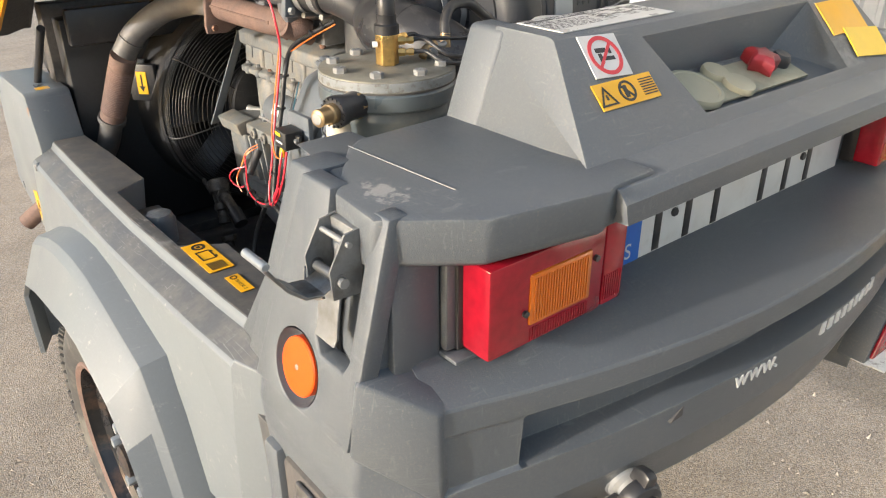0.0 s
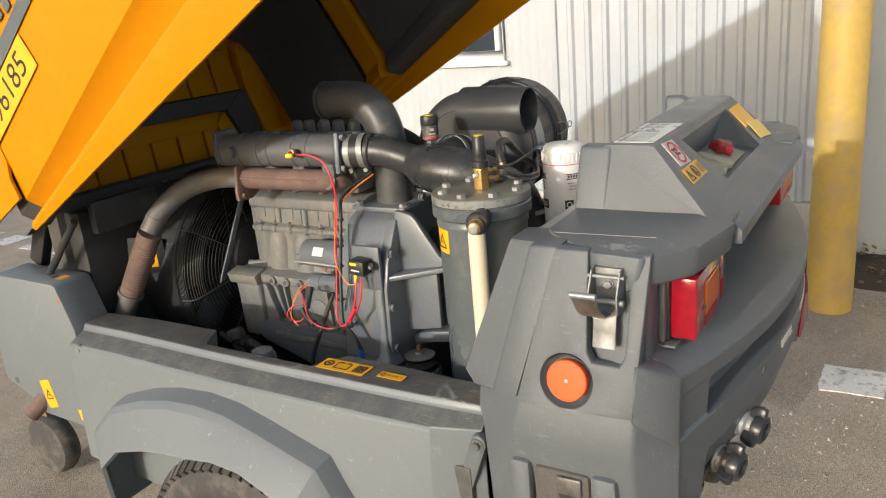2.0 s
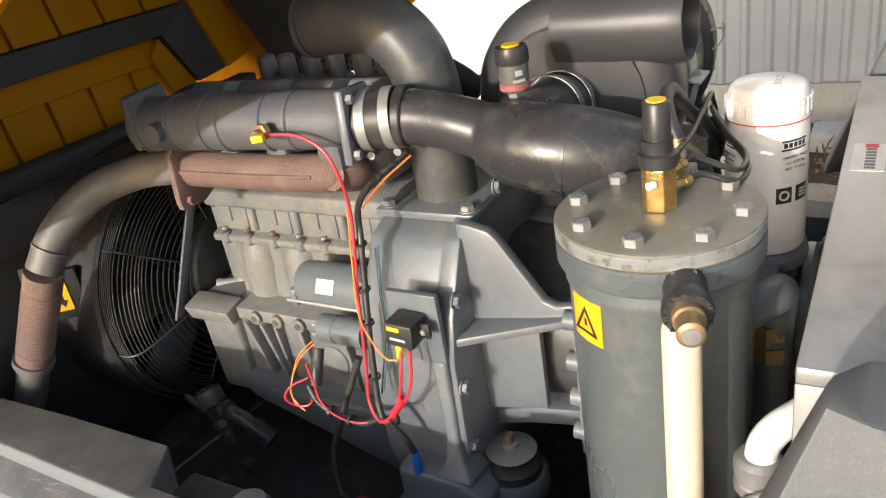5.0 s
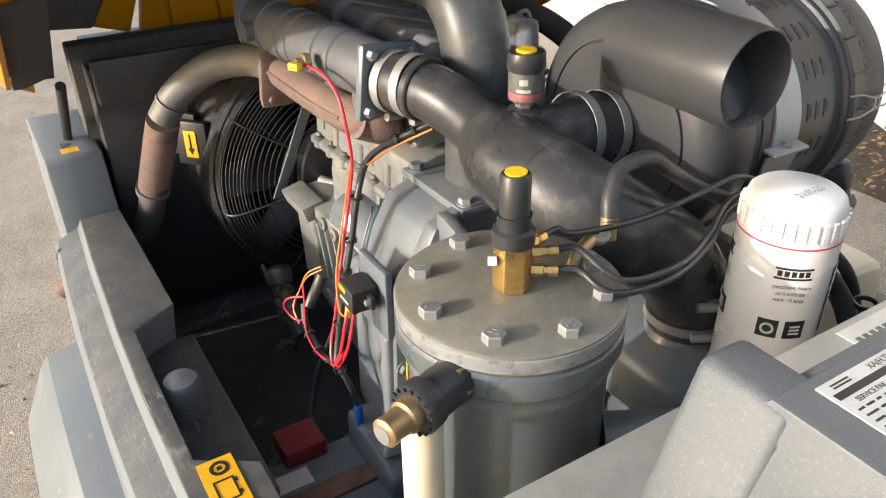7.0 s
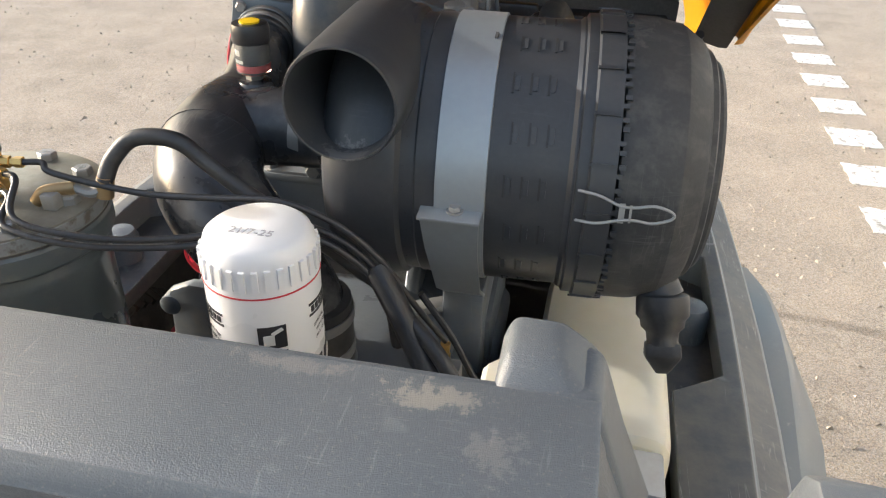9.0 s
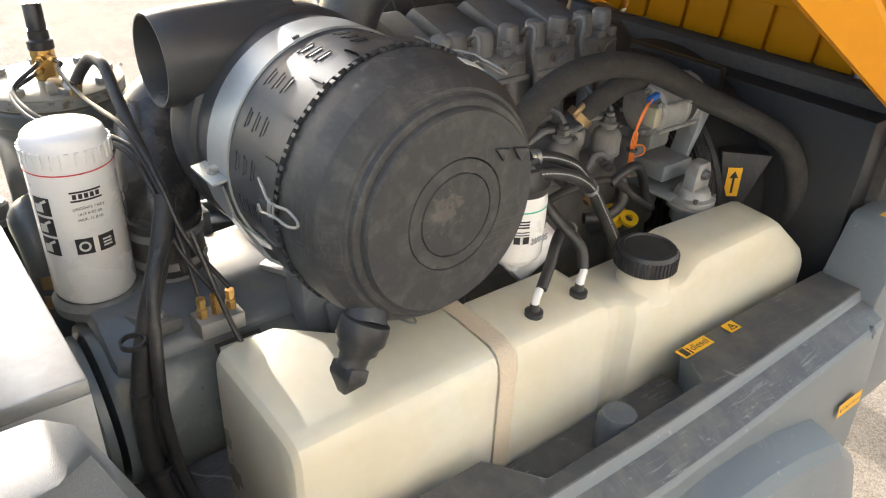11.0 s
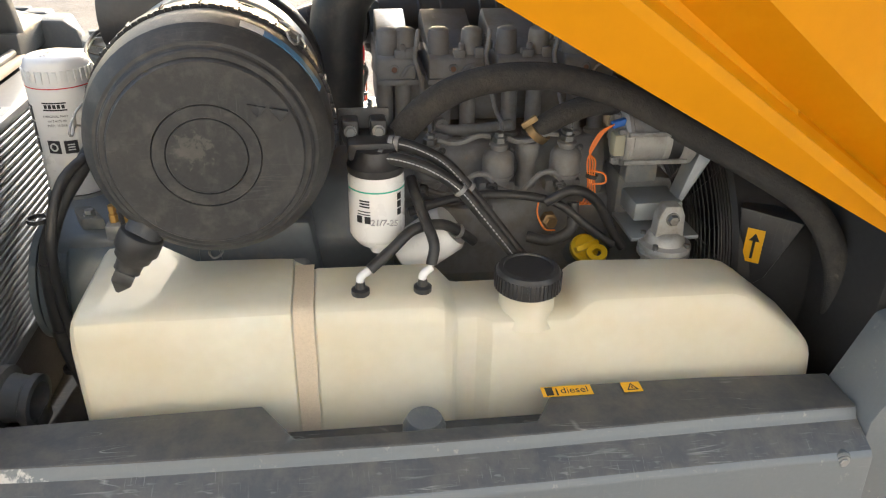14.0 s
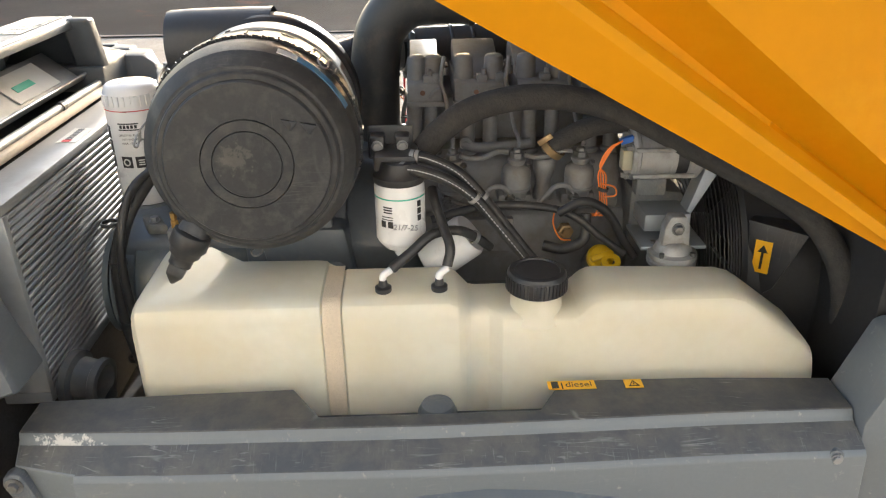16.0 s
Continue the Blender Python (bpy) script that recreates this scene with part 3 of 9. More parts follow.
def make_wall():
    """White trapezoid sheet wall with a window, a low plinth and a plain bay."""
    X = 3.12
    w = thing("wall_east", (X, 1.5, 0), "white corrugated sheet metal wall of a shed", "wall", kind="structure")
    # corrugated bay: ribs along z, from y=-0.12 to 1.72
    def sheet(y0, y1, pitch, depth, z0, z1):
        bm = bmesh.new()
        prof, y = [], y0
        while y < y1 - 1e-6:
            for f, d in ((0.0, 0), (0.55, 0), (0.68, depth), (0.88, depth), (1.0, 0)):
                yy = min(y + f * pitch, y1)
                if not prof or yy > prof[-1][0] + 1e-6:
                    prof.append((yy, X - d))
            y += pitch
        loopf = [(x, yy) for yy, x in prof]
        outline = loopf + [(X + 0.05, y1), (X + 0.05, y0)]
        return prism(outline, "z", z0, z1, bm)
    part("sheet", sheet(0.03, 1.665, 0.112, 0.018, 0.22, 5.0), M_WALL, w)
    part("sheet", sheet(1.70, 2.03, 0.06, 0.004, 0.22, 5.0), M_WALL, w)
    part("sheet", sheet(3.35, 4.6, 0.06, 0.004, 0.22, 5.0), M_WALL, w)
    part("sheet", sheet(2.03, 3.35, 0.06, 0.004, 0.22, 1.08), M_WALL, w)
    part("sheet", sheet(2.03, 3.35, 0.06, 0.004, 2.3, 5.0), M_WALL, w)
    part("corner_strip", box((X - 0.03, -0.05, 0.2), (X + 0.05, 0.03, 5.0)), M_WALL, w, bevel=0.003)
    part("joint_strip", box((X - 0.012, 1.665, 0.2), (X + 0.05, 1.70, 5.0)), M_WALL, w, bevel=0.002)
    part("plain_bay", box((X - 0.22, -3.6, 0.0), (X + 0.05, -0.05, 5.0)), M_WALL, w, "smooth white painted bay", bevel=0.006)
    part("plinth", box((X - 0.02, -0.05, -0.05), (X + 0.06, 4.6, 0.215)), M_CONC, w, "grey concrete plinth", bevel=0.006)
    part("kerb_stone", box((X - 0.42, -0.02, -0.05), (X - 0.22, 0.55, 0.10)), M_CONC, w, bevel=0.012)
    win = thing("window_1", (X, 2.7, 1.1), "white framed window with dark glass in the sheet wall", "window", kind="structure")
    bm = box((X - 0.035, 2.03, 1.08), (X + 0.04, 3.35, 1.15))
    box((X - 0.035, 2.03, 2.24), (X + 0.04, 3.35, 2.3), bm)
    box((X - 0.035, 2.03, 1.15), (X + 0.04, 2.09, 2.24), bm)
    box((X - 0.035, 3.29, 1.15), (X + 0.04, 3.35, 2.24), bm)
    part("window_frame", bm, M_WHITE, win, bevel=0.003)
    part("window_sill", box((X - 0.05, 2.0, 1.055), (X + 0.01, 3.38, 1.08)), M_WHITE, win, bevel=0.002)
    part("pane", box((X + 0.0, 2.088, 1.148), (X + 0.012, 3.292, 2.242)), M_GLASSDARK, win)
    # soil strip along the wall
    bm = bmesh.new()
    rnd = random.Random(3)
    xs = [X - 0.75 + i * 0.06 for i in range(13)]
    ys = [-1.5 + 0.08 * j for j in range(48)]
    rows = [[bm.verts.new((x + 0.05 * noise.noise((x * 3, y * 3, 1)), y, -0.02 + (0.0 if i == 0 else 0.035 + 0.035 * noise.noise((x * 7, y * 7, 0))))) for i, x in enumerate(xs)] for y in ys]
    for a, b in zip(rows, rows[1:]):
        for i in range(len(xs) - 1):
            bm.faces.new((a[i], a[i + 1], b[i + 1], b[i]))
    tagged(part("soil", bm, M_DIRT, smooth=180), "dark soil with litter along the foot of the wall", "soil", kind="structure")
    bm = bmesh.new()
    for _ in range(900):
        x, y = rnd.uniform(X - 0.75, X - 0.1), rnd.uniform(-1.2, 2.0)
        c, a = Vector((x, y, rnd.uniform(0.02, 0.07))), rnd.uniform(0, 6.28)
        s = rnd.uniform(0.008, 0.024)
        u, v = Vector((math.cos(a), math.sin(a), rnd.uniform(-0.5, 0.5))) * s, Vector((-math.sin(a), math.cos(a), rnd.uniform(-0.5, 0.5))) * s * 0.5
        bm.faces.new([bm.verts.new(c + q) for q in (u, v, -u, -v)])
    tagged(part("leaf_litter", bm, M_DRYLEAF, weld=False), "dry brown leaves lying on the soil", "leaves", kind="stuff")
    bm = bmesh.new()
    for _ in range(160):
        x, y = rnd.gauss(2.62, 0.09), rnd.gauss(0.28, 0.10)
        h, a = rnd.uniform(0.03, 0.13), rnd.uniform(0, 6.28)
        b0 = Vector((x, y, 0.02))
        t = b0 + Vector((math.cos(a) * h * 0.6, math.sin(a) * h * 0.6, h))
        s = Vector((-math.sin(a), math.cos(a), 0)) * 0.006
        bm.faces.new([bm.verts.new(q) for q in (b0 - s * 0.4, b0 + s * 0.4, (b0 + t) / 2 + s + Vector((0, 0, 0.01)), t, (b0 + t) / 2 - s + Vector((0, 0, 0.01)))])
    tagged(part("weeds", bm, M_LEAF, weld=False), "small green weeds growing beside the pole", "weeds", kind="stuff")


def make_pole():
    p = thing("pole", (2.12, -0.03, 0), "yellow painted steel protection pole with worn paint", "pole")
    bm = lathe((2.12, -0.03, -0.02), (0, 0, 1), [(0.098, 0), (0.098, 0.02), (0.096, 1.2), (0.096, 4.5)], 40)
    part("shaft", bm, M_POLE, p)
    h = thing("cable_coil", (2.75, -0.75, 0.08), "yellow ribbed hose lying coiled by the wall", "hose")
    bm = bmesh.new()
    for k in range(4):
        pts = [(2.72 + 0.16 * math.cos(a), -0.72 + 0.2 * math.sin(a), 0.09 + 0.035 * k + 0.01 * math.sin(3 * a)) for a in [i * 0.35 + k for i in range(18)]]
        tube(pts, 0.018, 8, 3, bm)
    part("coil", bm, M_CAPY, h)


def make_yard_end():
    """Dark road and low reddish strip far across the yard."""
    bm = box((-26, -40, -0.02), (-7.2, 30, 0.012))
    m = mat("wet_asphalt", (0.06, 0.062, 0.07), 0.55, vary=0.2, grain=20, stain=0.6, bump=0.3, bump_scale=40, dirt=(0.30, 0.09, 0.06), dirt_amt=0.12, dirt_scale=0.9, dirt_sharp=0.05)
    tagged(part("road", bm, m), "dark asphalt road across the yard with reddish stains", "road", kind="structure")


make_ground()
make_road()
make_road_marks()
make_wall()
make_pole()
make_yard_end()


# ---- the compressor's body ----
BODY = thing("compressor_trailer", (0, 0.9, 0.0), "grey towed air compressor body with open service bay", "compressor")


def side_panel(sign):
    loops = []
    for y, ri, zr, b in ((0.295, 0.43, 0.775, -0.012), (0.385, 0.43, 0.777, -0.004), (0.50, 0.43, 0.78, 0.004), (0.655, 0.43, 0.782, 0.009), (0.70, 0.497, 0.782, 0.010), (0.85, 0.497, 0.782, 0.012),
                         (1.00, 0.497, 0.782, 0.010), (1.04, 0.43, 0.782, 0.009), (1.25, 0.43, 0.78, 0.002), (1.435, 0.43, 0.772, -0.008)):
        cut = 0.030 if y < 0.3 else 0.0
        pts = ((ri, zr), (0.509 + b, zr), (0.512 + b, zr - 0.003), (0.515 + b, zr - 0.011), (0.519 + b, zr - 0.015), (0.558 + b - cut * 0.6, zr - 0.033), (0.564 + b - cut, zr - 0.040), (0.573 + b - cut * 1.3, 0.60), (0.578 + b - cut * 1.6, 0.43), (0.558 + b - cut * 1.6, 0.43),
               (0.53 + b, zr - 0.10), (ri + 0.012, zr - 0.10))
        loops.append([(d, y, z) for d, z in pts])
    bm = loft(loops)
    if sign < 0:
        mirror(bm)
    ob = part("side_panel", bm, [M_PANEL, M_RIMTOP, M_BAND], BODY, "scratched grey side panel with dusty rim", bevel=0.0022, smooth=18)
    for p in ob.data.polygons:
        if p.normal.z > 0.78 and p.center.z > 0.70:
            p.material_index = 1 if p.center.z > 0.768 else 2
    return ob


def fender(sign):
    cy, cz = 0.82, 0.31
    path = [(1.300, 0.40), (1.300, 0.575), (1.215, 0.652), (1.10, 0.692), (1.01, 0.711), (0.92, 0.718), (0.837, 0.712), (0.753, 0.690), (0.606, 0.645), (0.553, 0.555), (0.49, 0.41)]
    loops = []
    for k, (y, z) in enumerate(path):
        n = Vector((y - cy, (z - cz) * 1.25)).normalized()
        sec = ((0.545, 0.004), (0.580, 0.0), (0.622, -0.008), (0.636, -0.022), (0.678, -0.104), (0.668, -0.108), (0.640, -0.062), (0.545, -0.06))
        loop = []
        for d, o in sec:
            # keep clear of the tyre
            q = Vector((y + n.x * o - cy, z + n.y * o - 0.302))
            q *= max(1.0, 0.328 / q.length)
            loop.append((d, cy + q.x, 0.302 + q.y))
        loops.append(loop)
    bm = loft(loops)
    if sign < 0:
        mirror(bm)
    return part("fender", bm, M_PANEL, BODY, "dusty grey moulded wheel arch", bevel=0.004, smooth=14)


def front_cheek(sign):
    prof = [(1.437, 0.478), (1.437, 0.765), (1.478, 0.872), (1.49, 0.878), (1.745, 0.880), (1.785, 0.811), (1.824, 0.580), (1.812, 0.560), (1.734, 0.530), (1.679, 0.485)]
    bm = prism(prof, "x", 0.43, 0.532)
    if sign < 0:
        mirror(bm)
    ob = part("front_panel", bm, M_PANEL, BODY, "grey sheet metal front corner panel", bevel=0.005)
    for y, z in ((1.765, 0.832), (1.768, 0.566)):
        part("plug", cyl((sign * 0.531, y, z), (sign * 0.534, y, z), 0.010, 18, chamfer=0.001), M_PLASTIC, ob)
    return ob


for s in (-1, 1):
    side_panel(s)
    fender(s)
    front_cheek(s)

part("front_panel", box((-0.43, 1.70, 0.45), (0.43, 1.765, 0.86)), M_PANEL, BODY, bevel=0.01)
part("floor_pan", box((-0.532, 0.17, 0.40), (0.532, 1.43, 0.445)), M_RIMTOP, BODY, "black dirty floor pan", bevel=0.005)
part("front_tray", box((-0.43, 1.43, 0.44), (0.43, 1.71, 0.47)), M_RIMTOP, BODY, bevel=0.004)
for s in (-1, 1):
    part("inner_wall", box((min(s * 0.545, s * 0.53), 0.315, 0.44), (max(s * 0.545, s * 0.53), 1.42, 0.67)), M_RIMTOP, BODY)
# unseen dark sheet, added so no bright ground shows behind the cooler
part("rear_closure", box((-0.44, 0.16, 0.42), (0.44, 0.185, 1.03)), M_FOAM, BODY, "dark sheet added across the bay's rear to shut out bright ground", bevel=0.004)
for s in (-1, 1):
    part("notch_floor", box((min(s * 0.412, s * 0.512), 0.66, 0.690), (max(s * 0.412, s * 0.512), 1.035, 0.722)), M_RIMTOP, BODY, bevel=0.005)
part("bulkhead", box((-0.44, 1.55, 0.44), (0.44, 1.60, 1.06)), M_FOAM, BODY, "black radiator bulkhead", bevel=0.005)


def wheel(sign):
    w = thing("wheel", (sign * 0.576, 0.82, 0.0), "dusty road wheel with a steel rim under the wheel arch", "wheel", "wheels of the trailer")
    c, ax = Vector((sign * 0.576, 0.82, 0.302)), (sign, 0, 0)
    prof = [(0.205, -0.068), (0.232, -0.082), (0.272, -0.08), (0.296, -0.066), (0.302, -0.05), (0.302, 0.05), (0.296, 0.066), (0.289, 0.074), (0.286, 0.0735), (0.272, 0.080), (0.246, 0.083), (0.243, 0.0815), (0.226, 0.080), (0.206, 0.068), (0.200, 0.0)]
    bm = lathe(c, ax, prof + [prof[0]], 64, close=False)
    tyre = part("tyre", bm, M_TYRE, w)
    bm = bmesh.new()
    for k in range(64):
        a = 2 * math.pi * k / 64
        for off, tw, wide in ((-0.030, 0.35, 0.030), (0.030, -0.35, 0.030), (0.0, 0.15, 0.022)):
            m = Matrix.Translation(c) @ Matrix.Rotation(a + off, 4, "X") @ Matrix.Translation((off, 0, 0.304)) @ Matrix.Rotation(tw, 4, "Z")
            rbox(m, (wide, 0.020, 0.012), bm)
        # shoulder lugs bend over the edge
        for sd in (-1, 1):
            m = Matrix.Translation(c) @ Matrix.Rotation(a, 4, "X") @ Matrix.Translation((sd * 0.064, 0, 0.2985)) @ Matrix.Rotation(sd * 0.55, 4, "Y") @ Matrix.Rotation(sd * 0.12, 4, "Z")
            rbox(m, (0.036, 0.022, 0.012), bm)
    part("tread", bm, M_TYRE, tyre, weld=False)
    bm = lathe(c, ax, [(0.207, 0.070), (0.213, 0.074), (0.210, 0.077), (0.202, 0.072), (0.197, 0.046), (0.182, 0.036), (0.178, 0.006), (0.168, 0.000), (0.152, 0.004), (0.120, 0.030), (0.095, 0.042), (0.060, 0.044), (0.055, 0.036), (0.035, 0.036), (0.033, 0.062), (0.026, 0.066), (0.001, 0.067)], 64, close=False)
    rim = part("rim", bm, M_RIMW, w, "black steel rim with rusty lip", smooth=30)
    part("rim_lip", lathe(c, ax, [(0.2005, 0.0715), (0.2085, 0.0775), (0.2130, 0.0770), (0.2150, 0.0740)], 64, close=False), M_OXIDE, rim, "rusty worn rim lip")
    for k in range(5):
        a = 2 * math.pi * k / 5
        at = c + Vector((sign * 0.043, 0.070 * math.cos(a), 0.070 * math.sin(a)))
        part("wheel_nut", bolt(at, ax, 0.021, 0.018), M_GALV, rim)
    # vent holes as closed black discs, their inner shade put into the colour
    for k in range(12):
        a = 2 * math.pi * k / 12
        e = Vector((0, math.cos(a), math.sin(a)))
        face = Vector((sign * 0.78, 0, 0)) + e * 0.62
        m = face_pose(c + e * 0.137 + Vector((sign * 0.0185, 0, 0)), face, e)
        bm = lathe((0, 0, 0), (0, 0, 1), [(0.014, 0), (0.014, 0.0035), (0.0003, 0.0035)], 18)
        bmesh.ops.transform(bm, matrix=m @ Matrix.Diagonal((0.72, 1.15, 1, 1)), verts=bm.verts)
        part("vent_hole", bm, M_FOAM, rim)
    part("axle", cyl((sign * 0.30, 0.82, 0.302), (sign * 0.55, 0.82, 0.302), 0.045, 16), M_BLACK, w)


wheel(-1)
wheel(1)


# ---- rear end with console, lamps and bumper ----
REAR = thing("rear_housing", (0, 0.1, 0.5), "grey moulded rear housing with control console and bumper", "housing")


def console():
    top, base = 0.300, 0.345
    sec = ((0.150, 1.075, base), (0.150, 1.190, top), (0.142, 1.200, top), (0.066, 1.200, top), (0.058, 1.197, top), (-0.036, 1.097, base), (-0.080, 1.092, base + 0.006),
           (-0.090, 1.080, base + 0.006), (-0.09, 1.058, base), (-0.03, 1.055, base), (0.0, 1.075, base))
    slope = lambda y: 1.197 + (y - 0.058) * 1.064
    floor_z = lambda y: 1.105 + 0.36 * y
    bm = bmesh.new()
    # the slope is left open for the gauge pocket and the back for the hollow
    x0, x1, ya, yb = -0.170, 0.190, 0.048, -0.024
    xs = [-1, x0, x1, 1]
    loops = []
    for k, x in enumerate(xs):
        loops.append([(d * x if abs(x) == 1 else x, y, z) for y, z, d in sec])
    rows = [[bm.verts.new(p) for p in l] for l in loops]
    n = len(sec)
    for k in range(3):
        a, b = rows[k], rows[k + 1]
        for i in range(1, n):
            j = (i + 1) % n
            if k == 1 and i == 4:
                continue
            bm.faces.new((a[i], a[j], b[j], b[i]))
    bm.faces.new(rows[0])
    bm.faces.new(list(reversed(rows[-1])))
    a4, a5, b4, b5 = rows[1][4], rows[1][5], rows[2][4], rows[2][5]
    o = [bm.verts.new(p) for p in ((x0, ya, slope(ya)), (x0 + 0.035, yb, slope(yb)), (x1 + 0.070, yb, slope(yb)), (x1, ya, slope(ya)))]
    bm.faces.new((a4, a5, o[1], o[0]))
    bm.faces.new((a5, b5, o[2], o[1]))
    bm.faces.new((b5, b4, o[3], o[2]))
    bm.faces.new((b4, a4, o[0], o[3]))
    fy, ry = yb + 0.004, ya + 0.014
    q = [bm.verts.new(p) for p in ((x0 + 0.012, ry, floor_z(ry)), (x0 + 0.040, fy, floor_z(fy)), (x1 + 0.010, fy, floor_z(fy)), (x1 - 0.050, ry, floor_z(ry)))]
    for i in range(4):
        j = (i + 1) % 4
        bm.faces.new((o[i], o[j], q[j], q[i]))
    bm.faces.new(q)
    c = part("console", bm, M_PLASTIC, REAR, "grey textured control console, hollow at the back", bevel=0.006, segs=3)
    part("rear_lip", box((-0.298, 0.141, 1.178), (0.298, 0.152, 1.196)), M_PLASTIC, c, bevel=0.004)
    for sg in (-1, 1):
        bm = loft([[(sg * (0.345 - 0.045 * (z - 1.075) / 0.125 - dx), y, z) for dx, y in ((0, 0.13), (0, 0.188), (0.035, 0.188), (0.035, 0.13))] for z in (1.075, 1.1985)])
        part("console_end", bm, M_PLASTIC, c, bevel=0.007, segs=3)
    post = loft([[(x, y, z) for x, y in ((xa, ya), (xb, ya), (xb, 0.194), (xa, 0.194))] for z, xa, xb, ya in ((1.09, 0.247, 0.3415, 0.134), (1.194, 0.248, 0.298, 0.138), (1.2075, 0.252, 0.279, 0.160))])
    part("console_horn", post, M_PLASTIC, c, "raised corner of the console", bevel=0.006, segs=3)
    # plate and covers in the pocket
    nrm = Vector((0, -0.34, 0.94)).normalized()
    def seat(x, y, h=0.002):
        return Vector((x, y, floor_z(y))) + nrm * h
    part("control_plate", plate(face_pose(seat(-0.005, 0.022), nrm, (0, 1, 0)), 0.25, 0.058, 0.003), M_CREAMPANEL, c, "faded olive control plate")
    bm = lathe(seat(-0.098, 0.022, 0.004), nrm, [(0.036, 0), (0.036, 0.006), (0.0345, 0.009), (0.0305, 0.0095), (0.0290, 0.0078), (0.0003, 0.0085)], 36)
    part("gauge", bm, M_GAUGE, c, "dull cream gauge cover")
    bm = lathe(seat(-0.030, 0.040, 0.004), nrm, [(0.018, 0), (0.018, 0.005), (0.0165, 0.0078), (0.0003, 0.0085)], 28)
    lathe(seat(-0.022, 0.010, 0.004), nrm, [(0.021, 0), (0.021, 0.005), (0.0195, 0.0078), (0.0003, 0.0085)], 28, bm)
    rbox(face_pose(seat(-0.026, 0.026, 0.007), nrm, (0, 1, 0)), (0.022, 0.03, 0.007), bm)
    part("gauge", bm, M_GAUGE, c, "dull cream double gauge cover")
    star = []
    for z, f in ((0.004, 1.0), (0.020, 1.0), (0.026, 0.7)):
        star.append([face_pose(seat(0.052, 0.030), nrm, (0, 1, 0)) @ Vector((f * (0.026 if i % 2 else 0.015) * math.cos(i * math.pi / 5), f * (0.026 if i % 2 else 0.015) * math.sin(i * math.pi / 5), z)) for i in range(10)])
    part("rotary_knob", loft(star), M_DARKRED, c, "dusty red star knob", bevel=0.0015)
    part("push_button", lathe(seat(0.098, 0.028), nrm, [(0.014, 0), (0.014, 0.012), (0.010, 0.018), (0.0003, 0.019)], 20), M_BLACK, c)
    # stickers on the slope
    sl = Vector((0, -1.064, 1)).normalized()
    def sm(x, y, ang=0.0, lift=0.0008):
        return face_pose(Vector((x, y, slope(y))) + sl * lift, sl, (0, 1, 0)) @ Matrix.Rotation(radians(ang), 4, "Z")
    def on(x, y, w, h, mt, nm, lb="", ang=0.0, lift=0.0008):
        return part(nm, plate(sm(x, y, ang, lift), w, h), mt, c, lb)
    s1 = on(-0.243, 0.039, 0.056, 0.050, M_PAPER, "sticker", "white prohibition sticker with red circle", -4)
    pm = sm(-0.243, 0.039, -4, 0.0022) @ Matrix.Diagonal((0.9, 0.9, 1, 1))
    part("red_circle", ring(pm @ Vector((0, 0, 0.0004)), sl, 0.0185, 0.0232, 0.0006, 36), M_REDINK, s1)
    part("red_bar", rbox(pm @ Matrix.Rotation(radians(45), 4, "Z"), (0.045, 0.004, 0.0006)), M_REDINK, s1)
    bm = bmesh.new()
    for dx, dy, w, h in ((-0.004, 0.007, 0.018, 0.006), (0.004, -0.004, 0.02, 0.005), (-0.008, -0.003, 0.006, 0.012), (0.010, 0.006, 0.005, 0.008)):
        rbox(pm @ Matrix.Translation((dx, dy, 0)), (w, h, 0.0004), bm)
    part("symbol", bm, M_INK, s1)
    s2 = on(-0.239, 0.009, 0.093, 0.030, M_LABEL, "sticker", "yellow warning sticker with black symbols")
    pm = sm(-0.239, 0.009, 0, 0.0022)
    part("symbol", warn_triangle(pm @ Matrix.Translation((-0.033, 0, 0)), 0.026), M_INK, s2)
    bm = ring(pm @ Vector((0, 0, 0.0003)), sl, 0.0095, 0.0122, 0.0006, 28)
    rbox(pm @ Matrix.Rotation(radians(-45), 4, "Z"), (0.022, 0.0025, 0.0006), bm)
    rbox(pm @ Matrix.Translation((-0.002, 0, 0)), (0.006, 0.014, 0.0005), bm)
    part("symbol", bm, M_INK, s2)
    bm = bmesh.new()
    for k in range(7):
        rbox(pm @ Matrix.Translation((0.034, 0.009 - 0.003 * k, 0)), (0.022, 0.0013, 0.0005), bm)
    part("text_lines", bm, M_INK, s2)
    on(0.250, 0.026, 0.098, 0.052, M_LABEL, "sticker", "faded yellow sticker with peeled corner")
    on(0.272, -0.006, 0.088, 0.046, M_CAPY, "sticker", "bright yellow sticker over the older one", -7, 0.0022)
    # service table on the console's flat top
    tm = face_pose((-0.182, 0.1115, 1.2005), (0, 0, 1), (0, 1, 0)) @ Matrix.Diagonal((0.475, 0.52, 1, 1))
    lab = part("service_label", plate(tm @ Matrix.Translation((0, -0.02, 0)), 0.40, 0.132, 0.001), M_FADED, c, "faded white printed oil service table, torn at one corner")
    zt = 0.0013
    def lm(x, y):
        return tm @ Matrix.Translation((x, y, zt))
    def flat(x, y):
        return tm @ Matrix.Translation((x, y, 0.00108))
    words("title", "XA(H,T)S 37 - 97 Dd / XA(H,T)S 70 - 185 DD7", lm(-0.02, 0.038), 0.0105, M_INK, lab)
    bm = bmesh.new()
    for yy, w, xx in ((0.0265, 0.39, 0.0), (-0.013, 0.19, 0.10)):
        rbox(flat(xx, yy), (w, 0.0085, 0.00015), bm)
    rbox(flat(0.0, -0.01), (0.0008, 0.066, 0.00015), bm)
